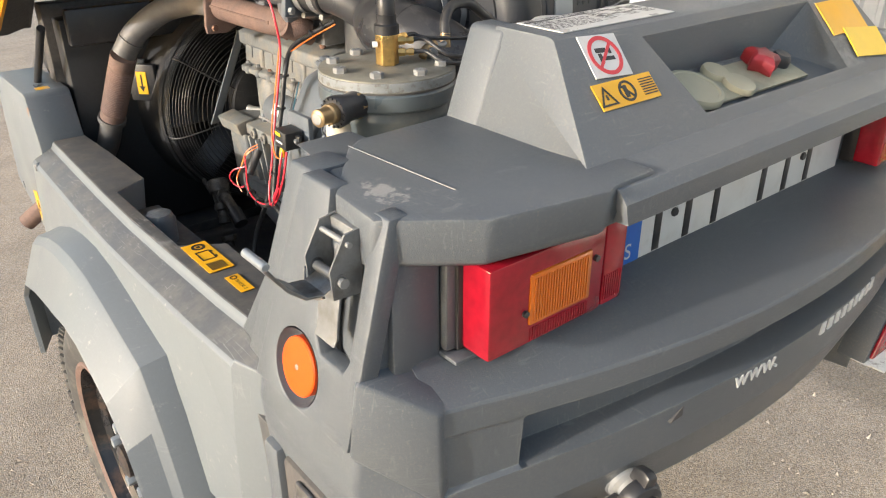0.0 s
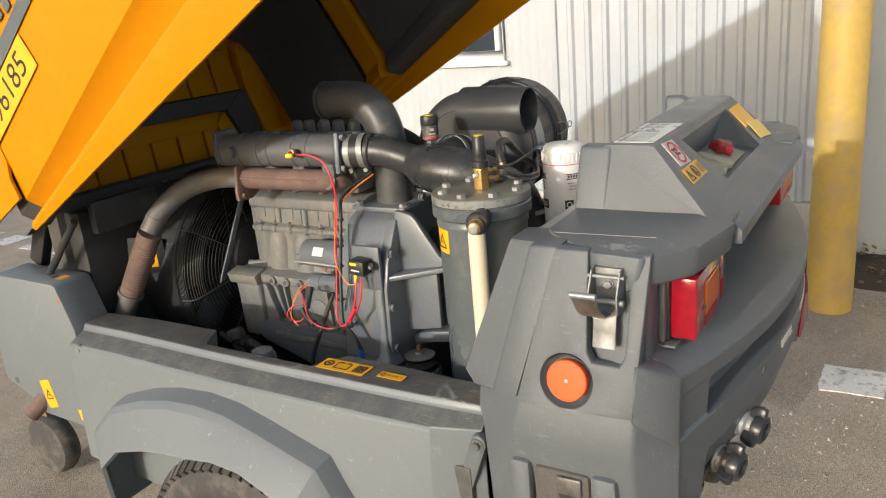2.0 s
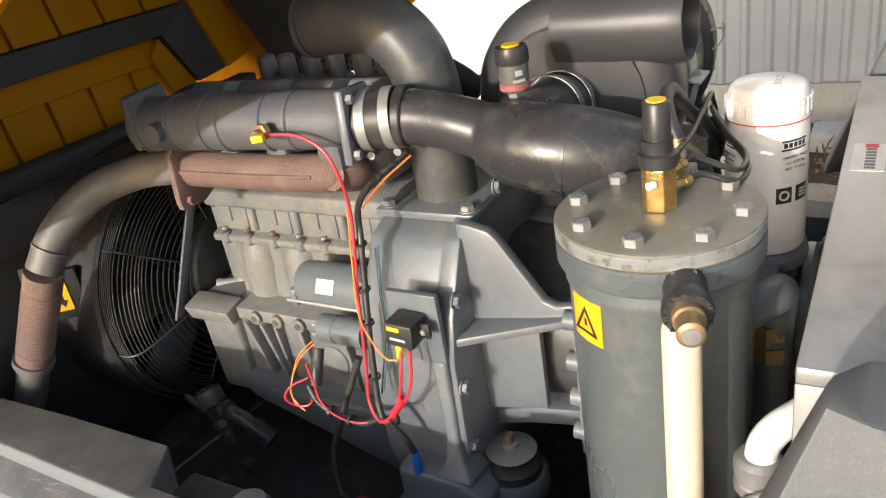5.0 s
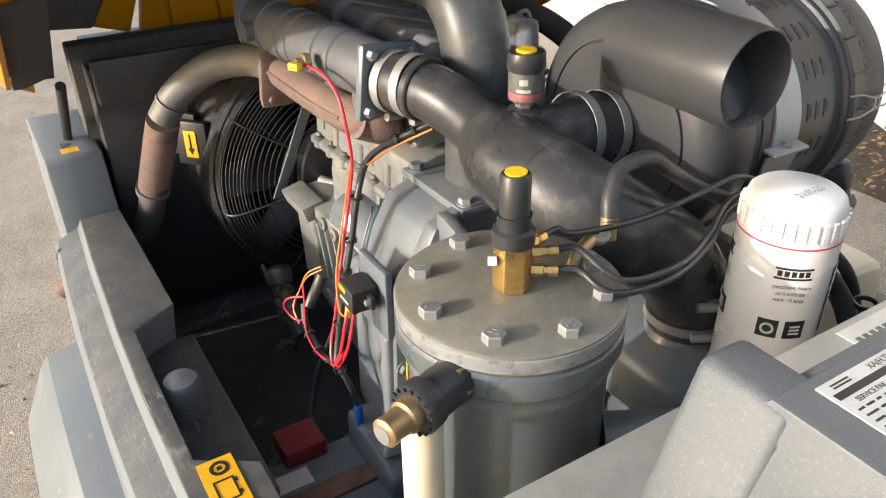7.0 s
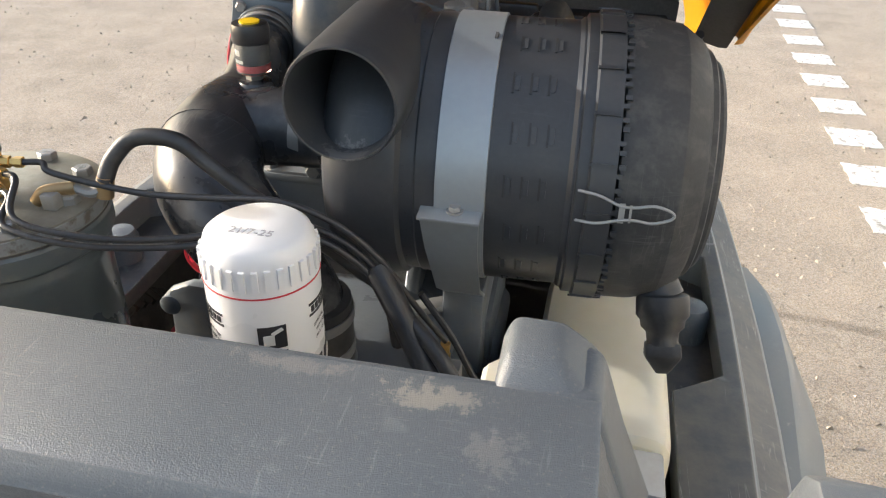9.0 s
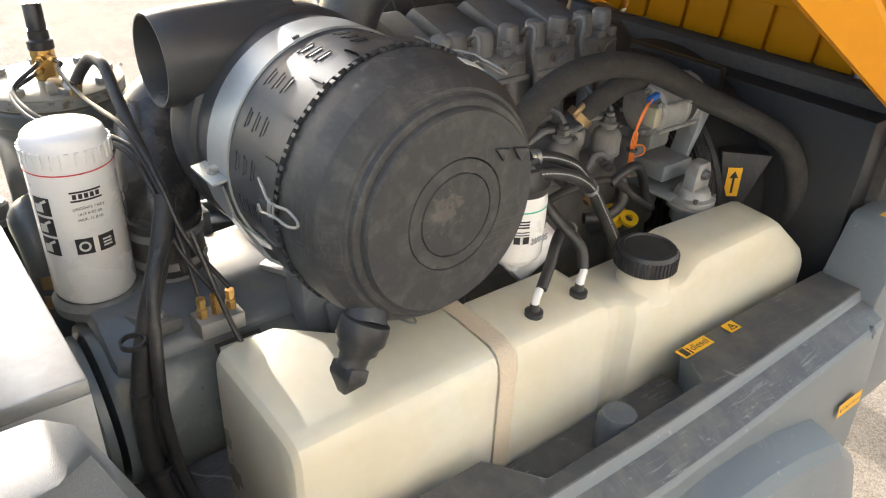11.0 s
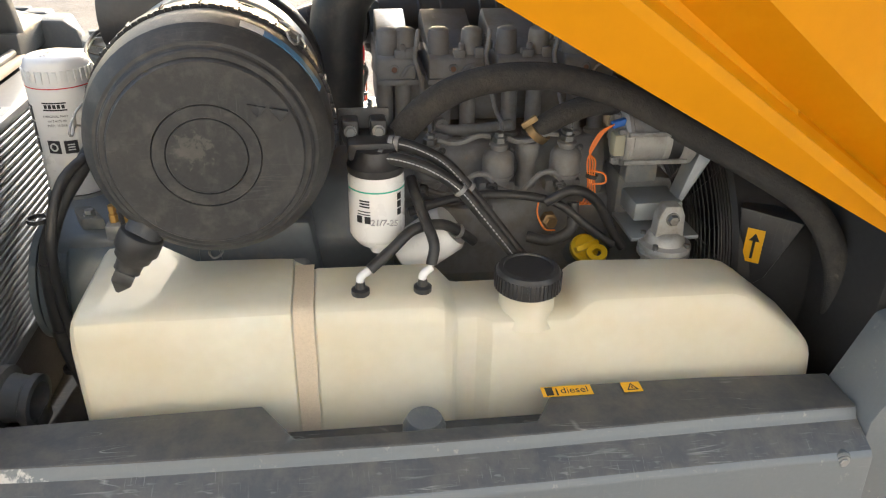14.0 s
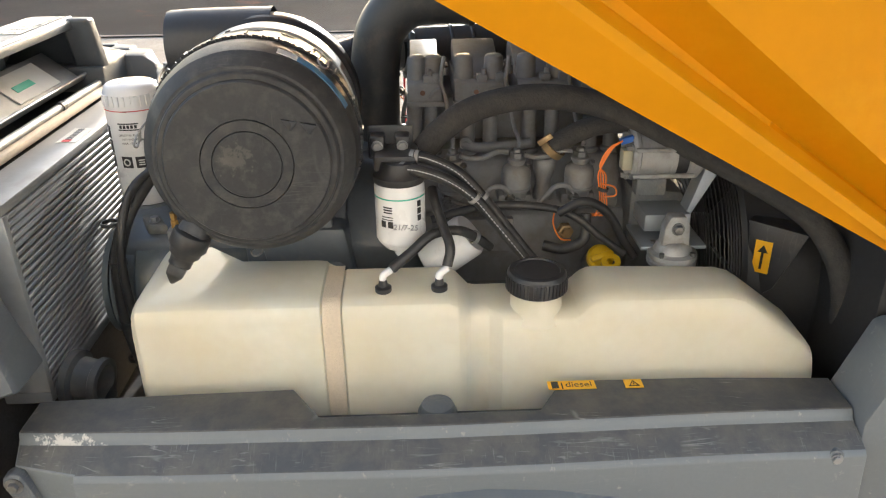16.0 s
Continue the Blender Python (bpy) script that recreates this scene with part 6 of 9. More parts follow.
        e = part("outlet_elbow", tube([c + Vector((0, 0, 0.014)), c + Vector((0, 0.001, 0.022)), c + Vector((-0.006, 0.012, 0.028))], 0.0055, 12), M_WHITE, t, "white plastic elbow")


fuel_tank()


# ---- air filter ----
def air_filter():
    y0, z0 = 0.612, 1.111
    skew = 0.0464
    AX = Vector((1, skew, 0)).normalized()
    A = Vector((0, y0 - 0.166 * skew, z0))
    f = thing("air_filter", (0.22, y0, 0.96), "large black drum air filter with inlet spout and steel strap", "air filter")
    body = part("drum", lathe(A, AX, [(0.0003, 0.030), (0.1020, 0.030), (0.1026, 0.0335), (0.1046, 0.0335), (0.1052, 0.0305), (0.118, 0.032), (0.130, 0.038), (0.139, 0.050), (0.1425, 0.066), (0.1425, 0.100), (0.1400, 0.106), (0.1345, 0.110), (0.1345, 0.123), (0.136, 0.125), (0.136, 0.262), (0.139, 0.266), (0.139, 0.297)], 80), M_DRUM, f, "black plastic drum with vent slots", smooth=28)
    cover = part("cover", lathe(A, AX, [(0.136, 0.303), (0.143, 0.306), (0.1440, 0.312), (0.1434, 0.3360), (0.1385, 0.3600), (0.1365, 0.3635), (0.1250, 0.3800), (0.1230, 0.3818), (0.1195, 0.3825), (0.1175, 0.3845), (0.1160, 0.3895), (0.1140, 0.3910), (0.1085, 0.3915), (0.1075, 0.3960), (0.1055, 0.3990), (0.0625, 0.4010), (0.0605, 0.4010), (0.0595, 0.3985), (0.0583, 0.4010), (0.0455, 0.4015), (0.0445, 0.3995), (0.0433, 0.4018), (0.0003, 0.402)], 96), M_COVER, f, "dusty black end cover with raised rings", smooth=17)
    bandm = bmesh.new()
    lathe(A, AX, [(0.139, 0.268), (0.143, 0.270), (0.143, 0.279), (0.1475, 0.281), (0.1475, 0.303)], 96, bandm)
    band = part("cover_band", bandm, M_DRUM, f)
    turn = lambda k, n: Matrix.Translation(A) @ Matrix.Rotation(math.atan(skew), 4, "Z") @ Matrix.Rotation(2 * math.pi * k / n, 4, "X")
    pieces("band_tooth", [turn(k + 0.22 * (k % 2), 90) @ Matrix.Translation((0.3052 + 0.0010 * (k % 3), 0, 0.1460)) for k in range(90)], (0.0058, 0.0042, 0.003), M_DRUM, f)
    pieces("band_rib", [turn(k, 21) @ Matrix.Translation((0.290, 0, 0.1482)) for k in range(26)], (0.022, 0.0026, 0.0020), M_DRUM, f)
    # vent slots as solid dark blocks, slot shade put into the colour, with raised ribs
    slots = [(k, x + 0.003 * (k % 2)) for k in range(18) for x in (0.113, 0.130, 0.206, 0.222, 0.238)]
    pieces("vent_slot", [turn(k, 18) @ Matrix.Translation((x, 0, 0.1360 if x > 0.14 else 0.1336)) for k, x in slots], (0.0018, 0.021, 0.0010), M_SHROUD, f)
    pieces("vent_lip", [turn(k, 18) @ Matrix.Translation((x + 0.0036, 0, 0.1356 if x > 0.14 else 0.1332)) @ Matrix.Rotation(radians(-10), 4, "Y") for k, x in slots], (0.0050, 0.015, 0.0014), M_DRUM, f)
    # steel strap with flange, bolt and bracket
    st = part("strap", lathe(A, AX, [(0.135, 0.143), (0.1385, 0.144), (0.1385, 0.190), (0.135, 0.191)], 72, close=False), M_GALV, f, "grey painted steel strap")
    fm = Matrix.Translation((0.166, 0.474, 1.106)) @ Matrix.Rotation(radians(8), 4, "X")
    part("strap_flange", rbox(fm, (0.058, 0.034, 0.004)), M_GALV, st, bevel=0.001)
    part("strap_bolt", bolt(fm @ Vector((0.004, -0.002, 0.002)), (0, -0.1, 1), 0.010, 0.006, 0.008), M_STEEL, st)
    part("strap_stud", cyl(fm @ Vector((0.004, -0.002, -0.002)), fm @ Vector((0.004, -0.002, -0.018)), 0.003, 8), M_STEEL, st)
    bm = loft([[(0.137, 0.468, 1.100), (0.193, 0.468, 1.100), (0.193, 0.471, 1.100), (0.137, 0.471, 1.100)], [(0.141, 0.478, 1.06), (0.192, 0.478, 1.06), (0.192, 0.481, 1.06), (0.141, 0.481, 1.06)],
               [(0.146, 0.515, 0.99), (0.192, 0.515, 0.99), (0.192, 0.519, 0.992), (0.146, 0.519, 0.992)], [(0.148, 0.56, 0.955), (0.192, 0.56, 0.955), (0.192, 0.56, 0.959), (0.148, 0.56, 0.959)]])
    part("bracket", bm, M_GALV, f, "grey steel saddle bracket")
    part("bracket", box((0.145, 0.555, 0.80), (0.192, 0.70, 0.968)), M_ENGINE, f, bevel=0.004)
    # small black block, paints the shade of the slot in the strap
    part("strap_slot", rbox(Matrix.Translation((0.187, 0.570, 1.2435)) @ Matrix.Rotation(radians(17), 4, "X"), (0.003, 0.008, 0.0022)), M_FOAM, st)
    # inlet spout towards the rear
    c = Vector((0.070, 0.453, 1.206))
    bm = bmesh.new()
    d, u, w = frame_of((0, 1, 0))
    loops = []
    for r, h in ((0.0560, 0.165), (0.0552, 0.09), (0.0540, 0.03), (0.0520, 0.003), (0.0510, 0.0), (0.0490, 0.0), (0.0480, 0.004), (0.047, 0.10), (0.035, 0.16)):
        loops.append([c + Vector((0, h, 0)) + (u * math.cos(2 * math.pi * i / 48) + w * math.sin(2 * math.pi * i / 48)) * r for i in range(48)])
    loft(loops, bm, cap=False)
    part("inlet_spout", bm, M_DRUM, f, "scuffed open inlet spout")
    part("spout_back", cyl(c + Vector((0, 0.12, 0)), c + Vector((0, 0.125, 0)), 0.049, 32), M_FOAM, f)
    # wire clips
    def clip(ang):
        m = Matrix.Translation(A) @ Matrix.Rotation(math.atan(skew), 4, "Z") @ Matrix.Rotation(ang, 4, "X")
        cl = []
        for s in (-1, 1):
            cl.append(tube([m @ Vector(p) for p in ((0.272, s * 0.014, 0.146), (0.290, s * 0.013, 0.152), (0.308, s * 0.007, 0.156), (0.322, s * 0.006, 0.155), (0.338, s * 0.008, 0.153), (0.352, s * 0.004, 0.152), (0.356, 0, 0.152))], 0.0014, 6, 5))
        b0 = cl[0]
        me = bpy.data.meshes.new("tmp")
        cl[1].to_mesh(me)
        cl[1].free()
        b0.from_mesh(me)
        bpy.data.meshes.remove(me)
        rbox(m @ Matrix.Translation((0.3105, 0, 0.156)), (0.005, 0.018, 0.0016), b0)
        rbox(m @ Matrix.Translation((0.318, 0, 0.156)), (0.002, 0.016, 0.0016), b0)
        part("wire_clip", b0, M_STEEL, f, "bright steel wire clip", weld=False)
    for a in (math.atan2(-(0.484 - 0.6185), 1.127 - z0), math.atan2(-(0.719 - 0.6185), 1.223 - z0), radians(175)):
        clip(a)
    # rubber dust valve
    part("valve_spigot", cyl((0.350, 0.555, 1.04), (0.376, 0.530, 1.003), 0.022, 24), M_DRUM, f)
    n = Vector((0.12, -0.46, -0.86)).normalized()
    part("dust_valve", lathe(Vector((0.376, 0.530, 1.003)), n, [(0.022, -0.006), (0.0255, -0.004), (0.0265, 0.0), (0.0265, 0.016), (0.0225, 0.021), (0.0215, 0.028), (0.0165, 0.033), (0.0155, 0.042), (0.016, 0.046)], 24), M_RUBBER, f, "black rubber dust valve")
    tip = Vector((0.376, 0.530, 1.003)) + n * 0.044
    m = face_pose(tip, n, (1, 0, 0))
    bm = loft([[m @ Vector(p) for p in ((-0.012, -0.017, 0), (0.012, -0.017, 0), (0.012, 0.017, 0), (-0.012, 0.017, 0))], [m @ Vector(p) for p in ((-0.012, -0.018, 0.014), (0.012, -0.018, 0.014), (0.012, 0.018, 0.014), (-0.012, 0.018, 0.014))],
               [m @ Vector(p) for p in ((-0.002, -0.006, 0.032), (0.002, -0.006, 0.032), (0.002, 0.006, 0.032), (-0.002, 0.006, 0.032))]])
    part("valve_lip", bm, M_RUBBER, f, bevel=0.002)
    for dy in (0.062, 0.086):
        c2 = Vector((0.400, 0.619 + dy, z0 + 0.066 - dy * 0.2))
        part("embossed_arrow", prism([(c2.y - 0.010, c2.z + 0.005), (c2.y + 0.010, c2.z + 0.001), (c2.y + 0.001, c2.z - 0.011)], "x", 0.3950, 0.4005), M_DRUM, f, bevel=0.0005)
    # blue instruction label on the bevel near the top clip, white at its upper end
    for a0, a1, mt, nm, lb in ((-19.0, -30.0, M_PAPER, "label", "white end of the instruction label"), (-30.0, -66.0, M_BLUELABEL, "label", "blue printed instruction label")):
        loops = []
        for i in range(11):
            m = turn(radians(a0 + (a1 - a0) * i / 10) / (2 * math.pi), 1)
            loops.append([m @ Vector(p) for p in ((0.3405, 0, 0.1415), (0.3405, 0, 0.1432), (0.3545, 0, 0.1404), (0.3545, 0, 0.1387))])
        part(nm, loft(loops), mt, f, lb)


air_filter()


# ---- oil filter ----
def can(name, c, r, z0, z1, label, flutes=True, stripe=None, stripe_z=None):
    f = thing(name, (c[0], c[1], z0), label, "filter")
    h = z1 - z0
    part("can", lathe((c[0], c[1], z0), (0, 0, 1), [(r * 0.93, 0), (r, 0.006), (r, h - 0.032), (r * 0.985, h - 0.028), (r * 0.97, h - 0.014), (r * 0.90, h - 0.004), (r * 0.80, h), (0.0003, h + 0.0005)], 56), M_WHITE, f, "white painted can")
    if flutes:
        first = None
        for k in range(30):
            a = 2 * math.pi * k / 30
            m = Matrix.Translation((c[0] + r * 0.985 * math.cos(a) - c[0], c[1] + r * 0.985 * math.sin(a) - c[1], h - 0.024)) @ Matrix.Rotation(a, 4, "Z")
            if first is None:
                first = part("flute", rbox(Matrix(), (0.004, r * 0.10, 0.018)), M_WHITE)
                fl = first
            else:
                fl = new("flute", first.data)
            fl.parent, fl.matrix_local = f, m
    return f


def can_label(f, c, r, items):
    """Printed blocks round a can: material, angle, width, z range."""
    for nm, mt, a, w, z0, z1 in items:
        half = w / 2 / r
        part(nm, bent_label(c, r + 0.0001, a - half, a + half, z0, z1, 0.0005), mt, f)


OC, OR_ = (0.030, 0.357), 0.0475
OILF = can("oil_filter", OC, OR_, 0.930, 1.138, "white spin-on oil filter with black pictograms and red stripe")
part("stripe", bent_label(OC, OR_ + 0.0001, 0, 2 * math.pi, 1.0975, 1.0990, 0.0004, 48), M_REDINK, OILF)


def oil_filter_print():
    aA = math.atan2(0.322 - OC[1], -0.001 - OC[0])
    aB = math.atan2(0.353 - OC[1], 0.077 - OC[0]) + 0.1
    aP = math.atan2(0.311 - OC[1], 0.055 - OC[0])
    items = []
    for a in (aA, aB, aB + 2.2):
        items += [("logo_bar", M_INK, a, 0.034, 1.0765, 1.0785), ("logo_bar", M_INK, a, 0.034, 1.066, 1.068)]
        for k in range(5):
            items.append(("logo_shape", M_INK, a - 0.26 + 0.13 * k, 0.0042, 1.0695, 1.0752))
    can_label(OILF, OC, OR_, items)
    for a in (aA, aB, aB + 2.2):
        def cm(da, z):
            b = a + da
            return face_pose((OC[0] + (OR_ + 0.0009) * math.cos(b), OC[1] + (OR_ + 0.0009) * math.sin(b), z), (math.cos(b), math.sin(b), 0))
        words("print", "ORIGINAL PART", cm(0, 1.058), 0.0048, M_INK, OILF)
        words("print", "1613 6105 00", cm(0, 1.051), 0.0048, M_INK, OILF)
        words("print", "MAX. 15 BAR", cm(0, 1.044), 0.0048, M_INK, OILF)
        for da in (-0.26, 0.26):
            part("pictogram", bent_label(OC, OR_ + 0.0001, a + da - 0.2, a + da + 0.2, 1.000, 1.020, 0.0005), M_INK, OILF)
        bm = ring(cm(-0.26, 1.010).translation, (math.cos(a - 0.26), math.sin(a - 0.26), 0), 0.0042, 0.0065, 0.0008, 16)
        m = cm(0.26, 1.010)
        for k in range(3):
            rbox(m @ Matrix.Translation((0, 0.004 - 0.004 * k, 0)), (0.010, 0.0018, 0.0008), bm)
        part("pictogram_mark", bm, M_PAPER, OILF, weld=False)
    for k in range(3):
        z = 1.060 - 0.0255 * k
        part("pictogram", bent_label(OC, OR_ + 0.0001, aP - 0.24, aP + 0.24, z - 0.011, z + 0.011, 0.0005), M_INK, OILF)
        m = face_pose((OC[0] + (OR_ + 0.0009) * math.cos(aP), OC[1] + (OR_ + 0.0009) * math.sin(aP), z), (math.cos(aP), math.sin(aP), 0))
        bm = rbox(m @ Matrix.Translation((-0.003, -0.002, 0)), (0.009, 0.010, 0.0008))
        rbox(m @ Matrix.Translation((0.004, 0.006, 0)) @ Matrix.Rotation(0.5, 4, "Z"), (0.010, 0.003, 0.0008), bm)
        part("pictogram_mark", bm, M_PAPER, OILF, weld=False)
    words("handwriting", "21/7-25", Matrix.Translation((OC[0], OC[1] - 0.012, 1.1389)), 0.012, M_PENCIL, OILF, 0.0004)


oil_filter_print()


# ---- cooler behind the console ----
def cooler():
    c = thing("oil_cooler", (0, 0.27, 0.72), "aluminium plate-fin oil cooler standing across the bay", "cooler")
    part("core", box((-0.385, 0.215, 0.74), (0.345, 0.266, 1.03)), M_ALU, c, bevel=0.002)
    part("top_tank", box((-0.40, 0.200, 1.03), (0.360, 0.273, 1.046)), M_ALU, c, "flat grey top plate", bevel=0.003)
    part("bottom_tank", box((-0.40, 0.200, 0.72), (0.360, 0.273, 0.74)), M_ALU, c, bevel=0.003)
    for x in (-0.40, 0.346):
        part("side_plate", box((x, 0.200, 0.74), (x + 0.014, 0.273, 1.03)), M_ALU, c, bevel=0.002)
    n = 25
    for k in range(n):
        z = 0.748 + 0.276 * k / (n - 1)
        part("fin", box((-0.384, 0.264, z - 0.0035), (0.345, 0.2725, z + 0.0035)), M_ALU, c, bevel=0.0015, segs=1)
    lab = part("sticker", plate(face_pose((0.03, 0.247, 1.0462), (0, 0, 1), (0, 1, 0)), 0.085, 0.034, 0.0008), M_PAPER, c, "white sticker with grey and red lettering")
    m = face_pose((0.03, 0.247, 1.0472), (0, 0, 1), (0, 1, 0))
    pieces("lettering", [m @ Matrix.Translation((-0.034 + 0.0095 * k, -0.002, 0)) for k in range(7)], (0.006, 0.011, 0.0004), M_PLASTIC, lab)
    part("lettering", rbox(m @ Matrix.Translation((0.034, -0.002, 0.0002)), (0.012, 0.014, 0.0004)), M_REDINK, lab)
    # hose stub with clamp on the lower end
    part("port", tube([(-0.285, 0.258, 0.934), (-0.310, 0.272, 0.934), (-0.330, 0.290, 0.928), (-0.340, 0.301, 0.912), (-0.342, 0.304, 0.880)], 0.0145, 18), M_WHITE, c, "pale elbow")
    part("port_collar", lathe((-0.342, 0.304, 0.862), (0, 0, 1), [(0.020, 0), (0.022, 0.002), (0.022, 0.012), (0.020, 0.014), (0.020, 0.020), (0.0225, 0.022), (0.0225, 0.036), (0.018, 0.040)], 24), M_STEEL, c)
    part("port_hose", tube([(-0.342, 0.304, 0.872), (-0.342, 0.305, 0.82), (-0.342, 0.31, 0.70), (-0.34, 0.34, 0.58)], 0.0195, 16), M_RUBBER, c)
    part("port_nut", bolt((-0.300, 0.250, 0.952), (-0.3, -0.2, 1), 0.014, 0.010), M_STEEL, c)
    part("clamp_screw", cyl((-0.366, 0.292, 0.880), (-0.370, 0.312, 0.868), 0.0045, 10), M_STEEL, c)
    port = part("lower_port", lathe((0.325, 0.292, 0.745), (0.15, 1, -0.12), [(0.044, 0), (0.044, 0.012), (0.034, 0.016), (0.032, 0.040), (0.037, 0.043), (0.037, 0.054), (0.028, 0.055), (0.027, 0.02), (0.0005, 0.02)], 32), M_DUCT, c, "grey cast port")
    part("port_foot", prism([(0.292, 0.70), (0.335, 0.70), (0.345, 0.72), (0.345, 0.69), (0.292, 0.66)], "x", 0.30, 0.35), M_DUCT, port, bevel=0.003)


cooler()
# document holder inside the console's open back
doc = thing("document_holder", (-0.05, 0.13, 1.08), "silver document tray with green print inside the console", "holder")
tilt = Matrix.Translation((-0.06, 0.118, 1.108)) @ Matrix.Rotation(radians(-38), 4, "X")
part("sheet", rbox(tilt, (0.40, 0.085, 0.003)), M_STEEL, doc, bevel=0.001)
part("paper", rbox(tilt @ Matrix.Translation((-0.04, 0, 0.003)), (0.17, 0.062, 0.002)), M_PAPER, doc)
part("green_mark", rbox(tilt @ Matrix.Translation((-0.02, 0.004, 0.005)), (0.07, 0.014, 0.001)), M_GREEN, doc)
part("tray_lip", rbox(tilt @ Matrix.Translation((0, 0.046, 0.008)), (0.41, 0.006, 0.018)), M_PLASTIC, doc, bevel=0.002)
part("rod", cyl((-0.28, 0.178, 1.066), (0.33, 0.178, 1.066), 0.0075, 14), M_STEEL, doc)
part("rod_clip", cyl((-0.10, 0.178, 1.066), (-0.085, 0.178, 1.066), 0.0095, 14), M_BLACK, doc)
part("foam_strip", box((-0.30, 0.165, 1.046), (0.33, 0.196, 1.060)), M_STRAP, doc, "sandy foam strip", bevel=0.004)


# ---- engine ----
ENG = thing("diesel_engine", (0, 1.0, 0.5), "grey painted four cylinder diesel engine with dusty castings", "engine")


def engine_core():
    # crankcase and head, left face with ledges
    prof = [(-0.130, 0.74), (-0.155, 0.76), (-0.155, 0.845), (-0.170, 0.85), (-0.170, 0.868), (-0.125, 0.872), (-0.115, 0.955), (-0.158, 0.962), (-0.158, 0.972), (-0.140, 0.976), (-0.140, 1.006), (-0.155, 1.012), (-0.155, 1.032), (-0.12, 1.04),
            (0.05, 1.04), (0.07, 1.0), (0.10, 0.96), (0.11, 0.80), (0.10, 0.72), (-0.10, 0.72)]
    rigid = ("pad_post", "ledge_lug", "lug_bolt", "gasket_bolt", "core_plug", "lug", "lug_hole", "cast_bulge", "flange_bolt", "oil_hole")

    def cast(name, bm, material, parent, label="", bevel=0.0):
        """A casting of the crankcase, laid out on a lower outline and set to its true height."""
        tall = lambda z: 0.985 + (z - 1.01) * 1.3
        mid = sum(v.co.z for v in bm.verts) / len(bm.verts)
        for v in bm.verts:
            v.co.x += 0.040
            v.co.z = v.co.z + tall(mid) - mid if name in rigid else tall(v.co.z)
        return part(name, bm, material, parent, label, bevel=bevel)

    cast("block", prism(prof, "y", 0.825, 1.20), M_CAST, ENG, "dusty cast iron crankcase", bevel=0.004)
    rnd = random.Random(11)
    for k in range(4):
        y = 0.838 + 0.091 * k
        # bores bulge out under the upper ledge, pads sit over it
        cast("bore", lathe((-0.094, y + 0.043, 0.872), (0, 0, 1), [(0.043, 0), (0.044, 0.05), (0.040, 0.070), (0.028, 0.084), (0.01, 0.088)], 24), M_CAST, ENG)
        pad = cast("head_pad", prism([(-0.149, 0.978), (-0.136, 0.978), (-0.136, 1.034), (-0.145, 1.034)], "y", y + 0.008, y + 0.079), M_CAST, ENG, bevel=0.006)
        cast("pad_groove", prism([(-0.1505, 0.990), (-0.146, 0.990), (-0.1445, 1.018), (-0.1485, 1.018)], "y", y + 0.034 + 0.006 * (k % 2), y + 0.040 + 0.006 * (k % 2)), M_CAST, pad, bevel=0.0015)
        cast("pad_post", lathe((-0.143, y - 0.001, 0.970), (0.02, 0, 1), [(0.0085, 0), (0.0085, 0.056), (0.005, 0.064)], 14), M_CAST, ENG)
    for k in range(7):
        y = 0.850 + 0.054 * k + rnd.uniform(-0.006, 0.006)
        cast("ledge_lug", lathe((-0.153, y, 0.958), (0, 0, 1), [(0.006, 0), (0.0095, 0.004), (0.0095, 0.018), (0.007, 0.020)], 14), M_CAST, ENG)
        cast("lug_bolt", bolt((-0.153, y, 0.978), (-0.1, 0, 1), 0.0075, 0.005), M_RUST if k in (1, 4) else M_STEEL, ENG)
    for y in (0.872, 0.965, 1.055, 1.140):
        cast("gasket_bolt", bolt((-0.128, y, 1.040), (-0.3, 0, 1), 0.011, 0.007), M_RUST if y < 1 else M_DARKSTEEL, ENG)
    cast("core_plug", cyl((-0.118, 0.985, 0.890), (-0.1385, 0.985, 0.890), 0.0125, 20, chamfer=0.002), M_RUST, ENG)
    for k in range(6):
        y = 0.90 + 0.048 * k
        cast("lug", cyl((-0.150, y, 0.858), (-0.178, y, 0.858), 0.012, 16, chamfer=0.002), M_CAST, ENG)
        # black disc on the lug, paints the shade of its hole
        cast("lug_hole", cyl((-0.1785, y, 0.858), (-0.1795, y, 0.858), 0.006, 12), M_FOAM, ENG)
    for y, w in ((0.905, 0.010), (0.955, 0.006), (1.045, 0.010), (1.100, 0.007)):
        cast("web", prism([(-0.174, 0.848), (-0.150, 0.848), (-0.150, 0.75), (-0.162, 0.765)], "y", y, y + w), M_CAST, ENG, bevel=0.002)
    cast("cast_bulge", lathe((-0.146, 1.005, 0.800), (-1, 0, 0), [(0.034, 0), (0.030, 0.012), (0.016, 0.018), (0.0003, 0.019)], 24), M_CAST, ENG)
    cast("cast_bulge", lathe((-0.146, 0.928, 0.775), (-1, 0, 0), [(0.024, 0), (0.022, 0.014), (0.010, 0.019), (0.0003, 0.020)], 20), M_CAST, ENG)
    cast("sump_flange", prism([(-0.176, 0.728), (-0.176, 0.742), (-0.14, 0.748), (-0.14, 0.724)], "y", 0.84, 1.16), M_CAST, ENG, bevel=0.004)
    for y in (0.87, 0.93, 0.99, 1.05, 1.11):
        cast("flange_bolt", bolt((-0.168, y, 0.742), (0, 0, 1), 0.010, 0.007), M_CAST, ENG)
    # oil holes are solid black discs, the dark inside is only their colour
    for y, z in ((0.846, 1.008), (1.190, 1.012), (0.850, 0.985)):
        cast("oil_hole", cyl((-0.139, y, z), (-0.1475, y, z), 0.0075, 18), M_FOAM, ENG)
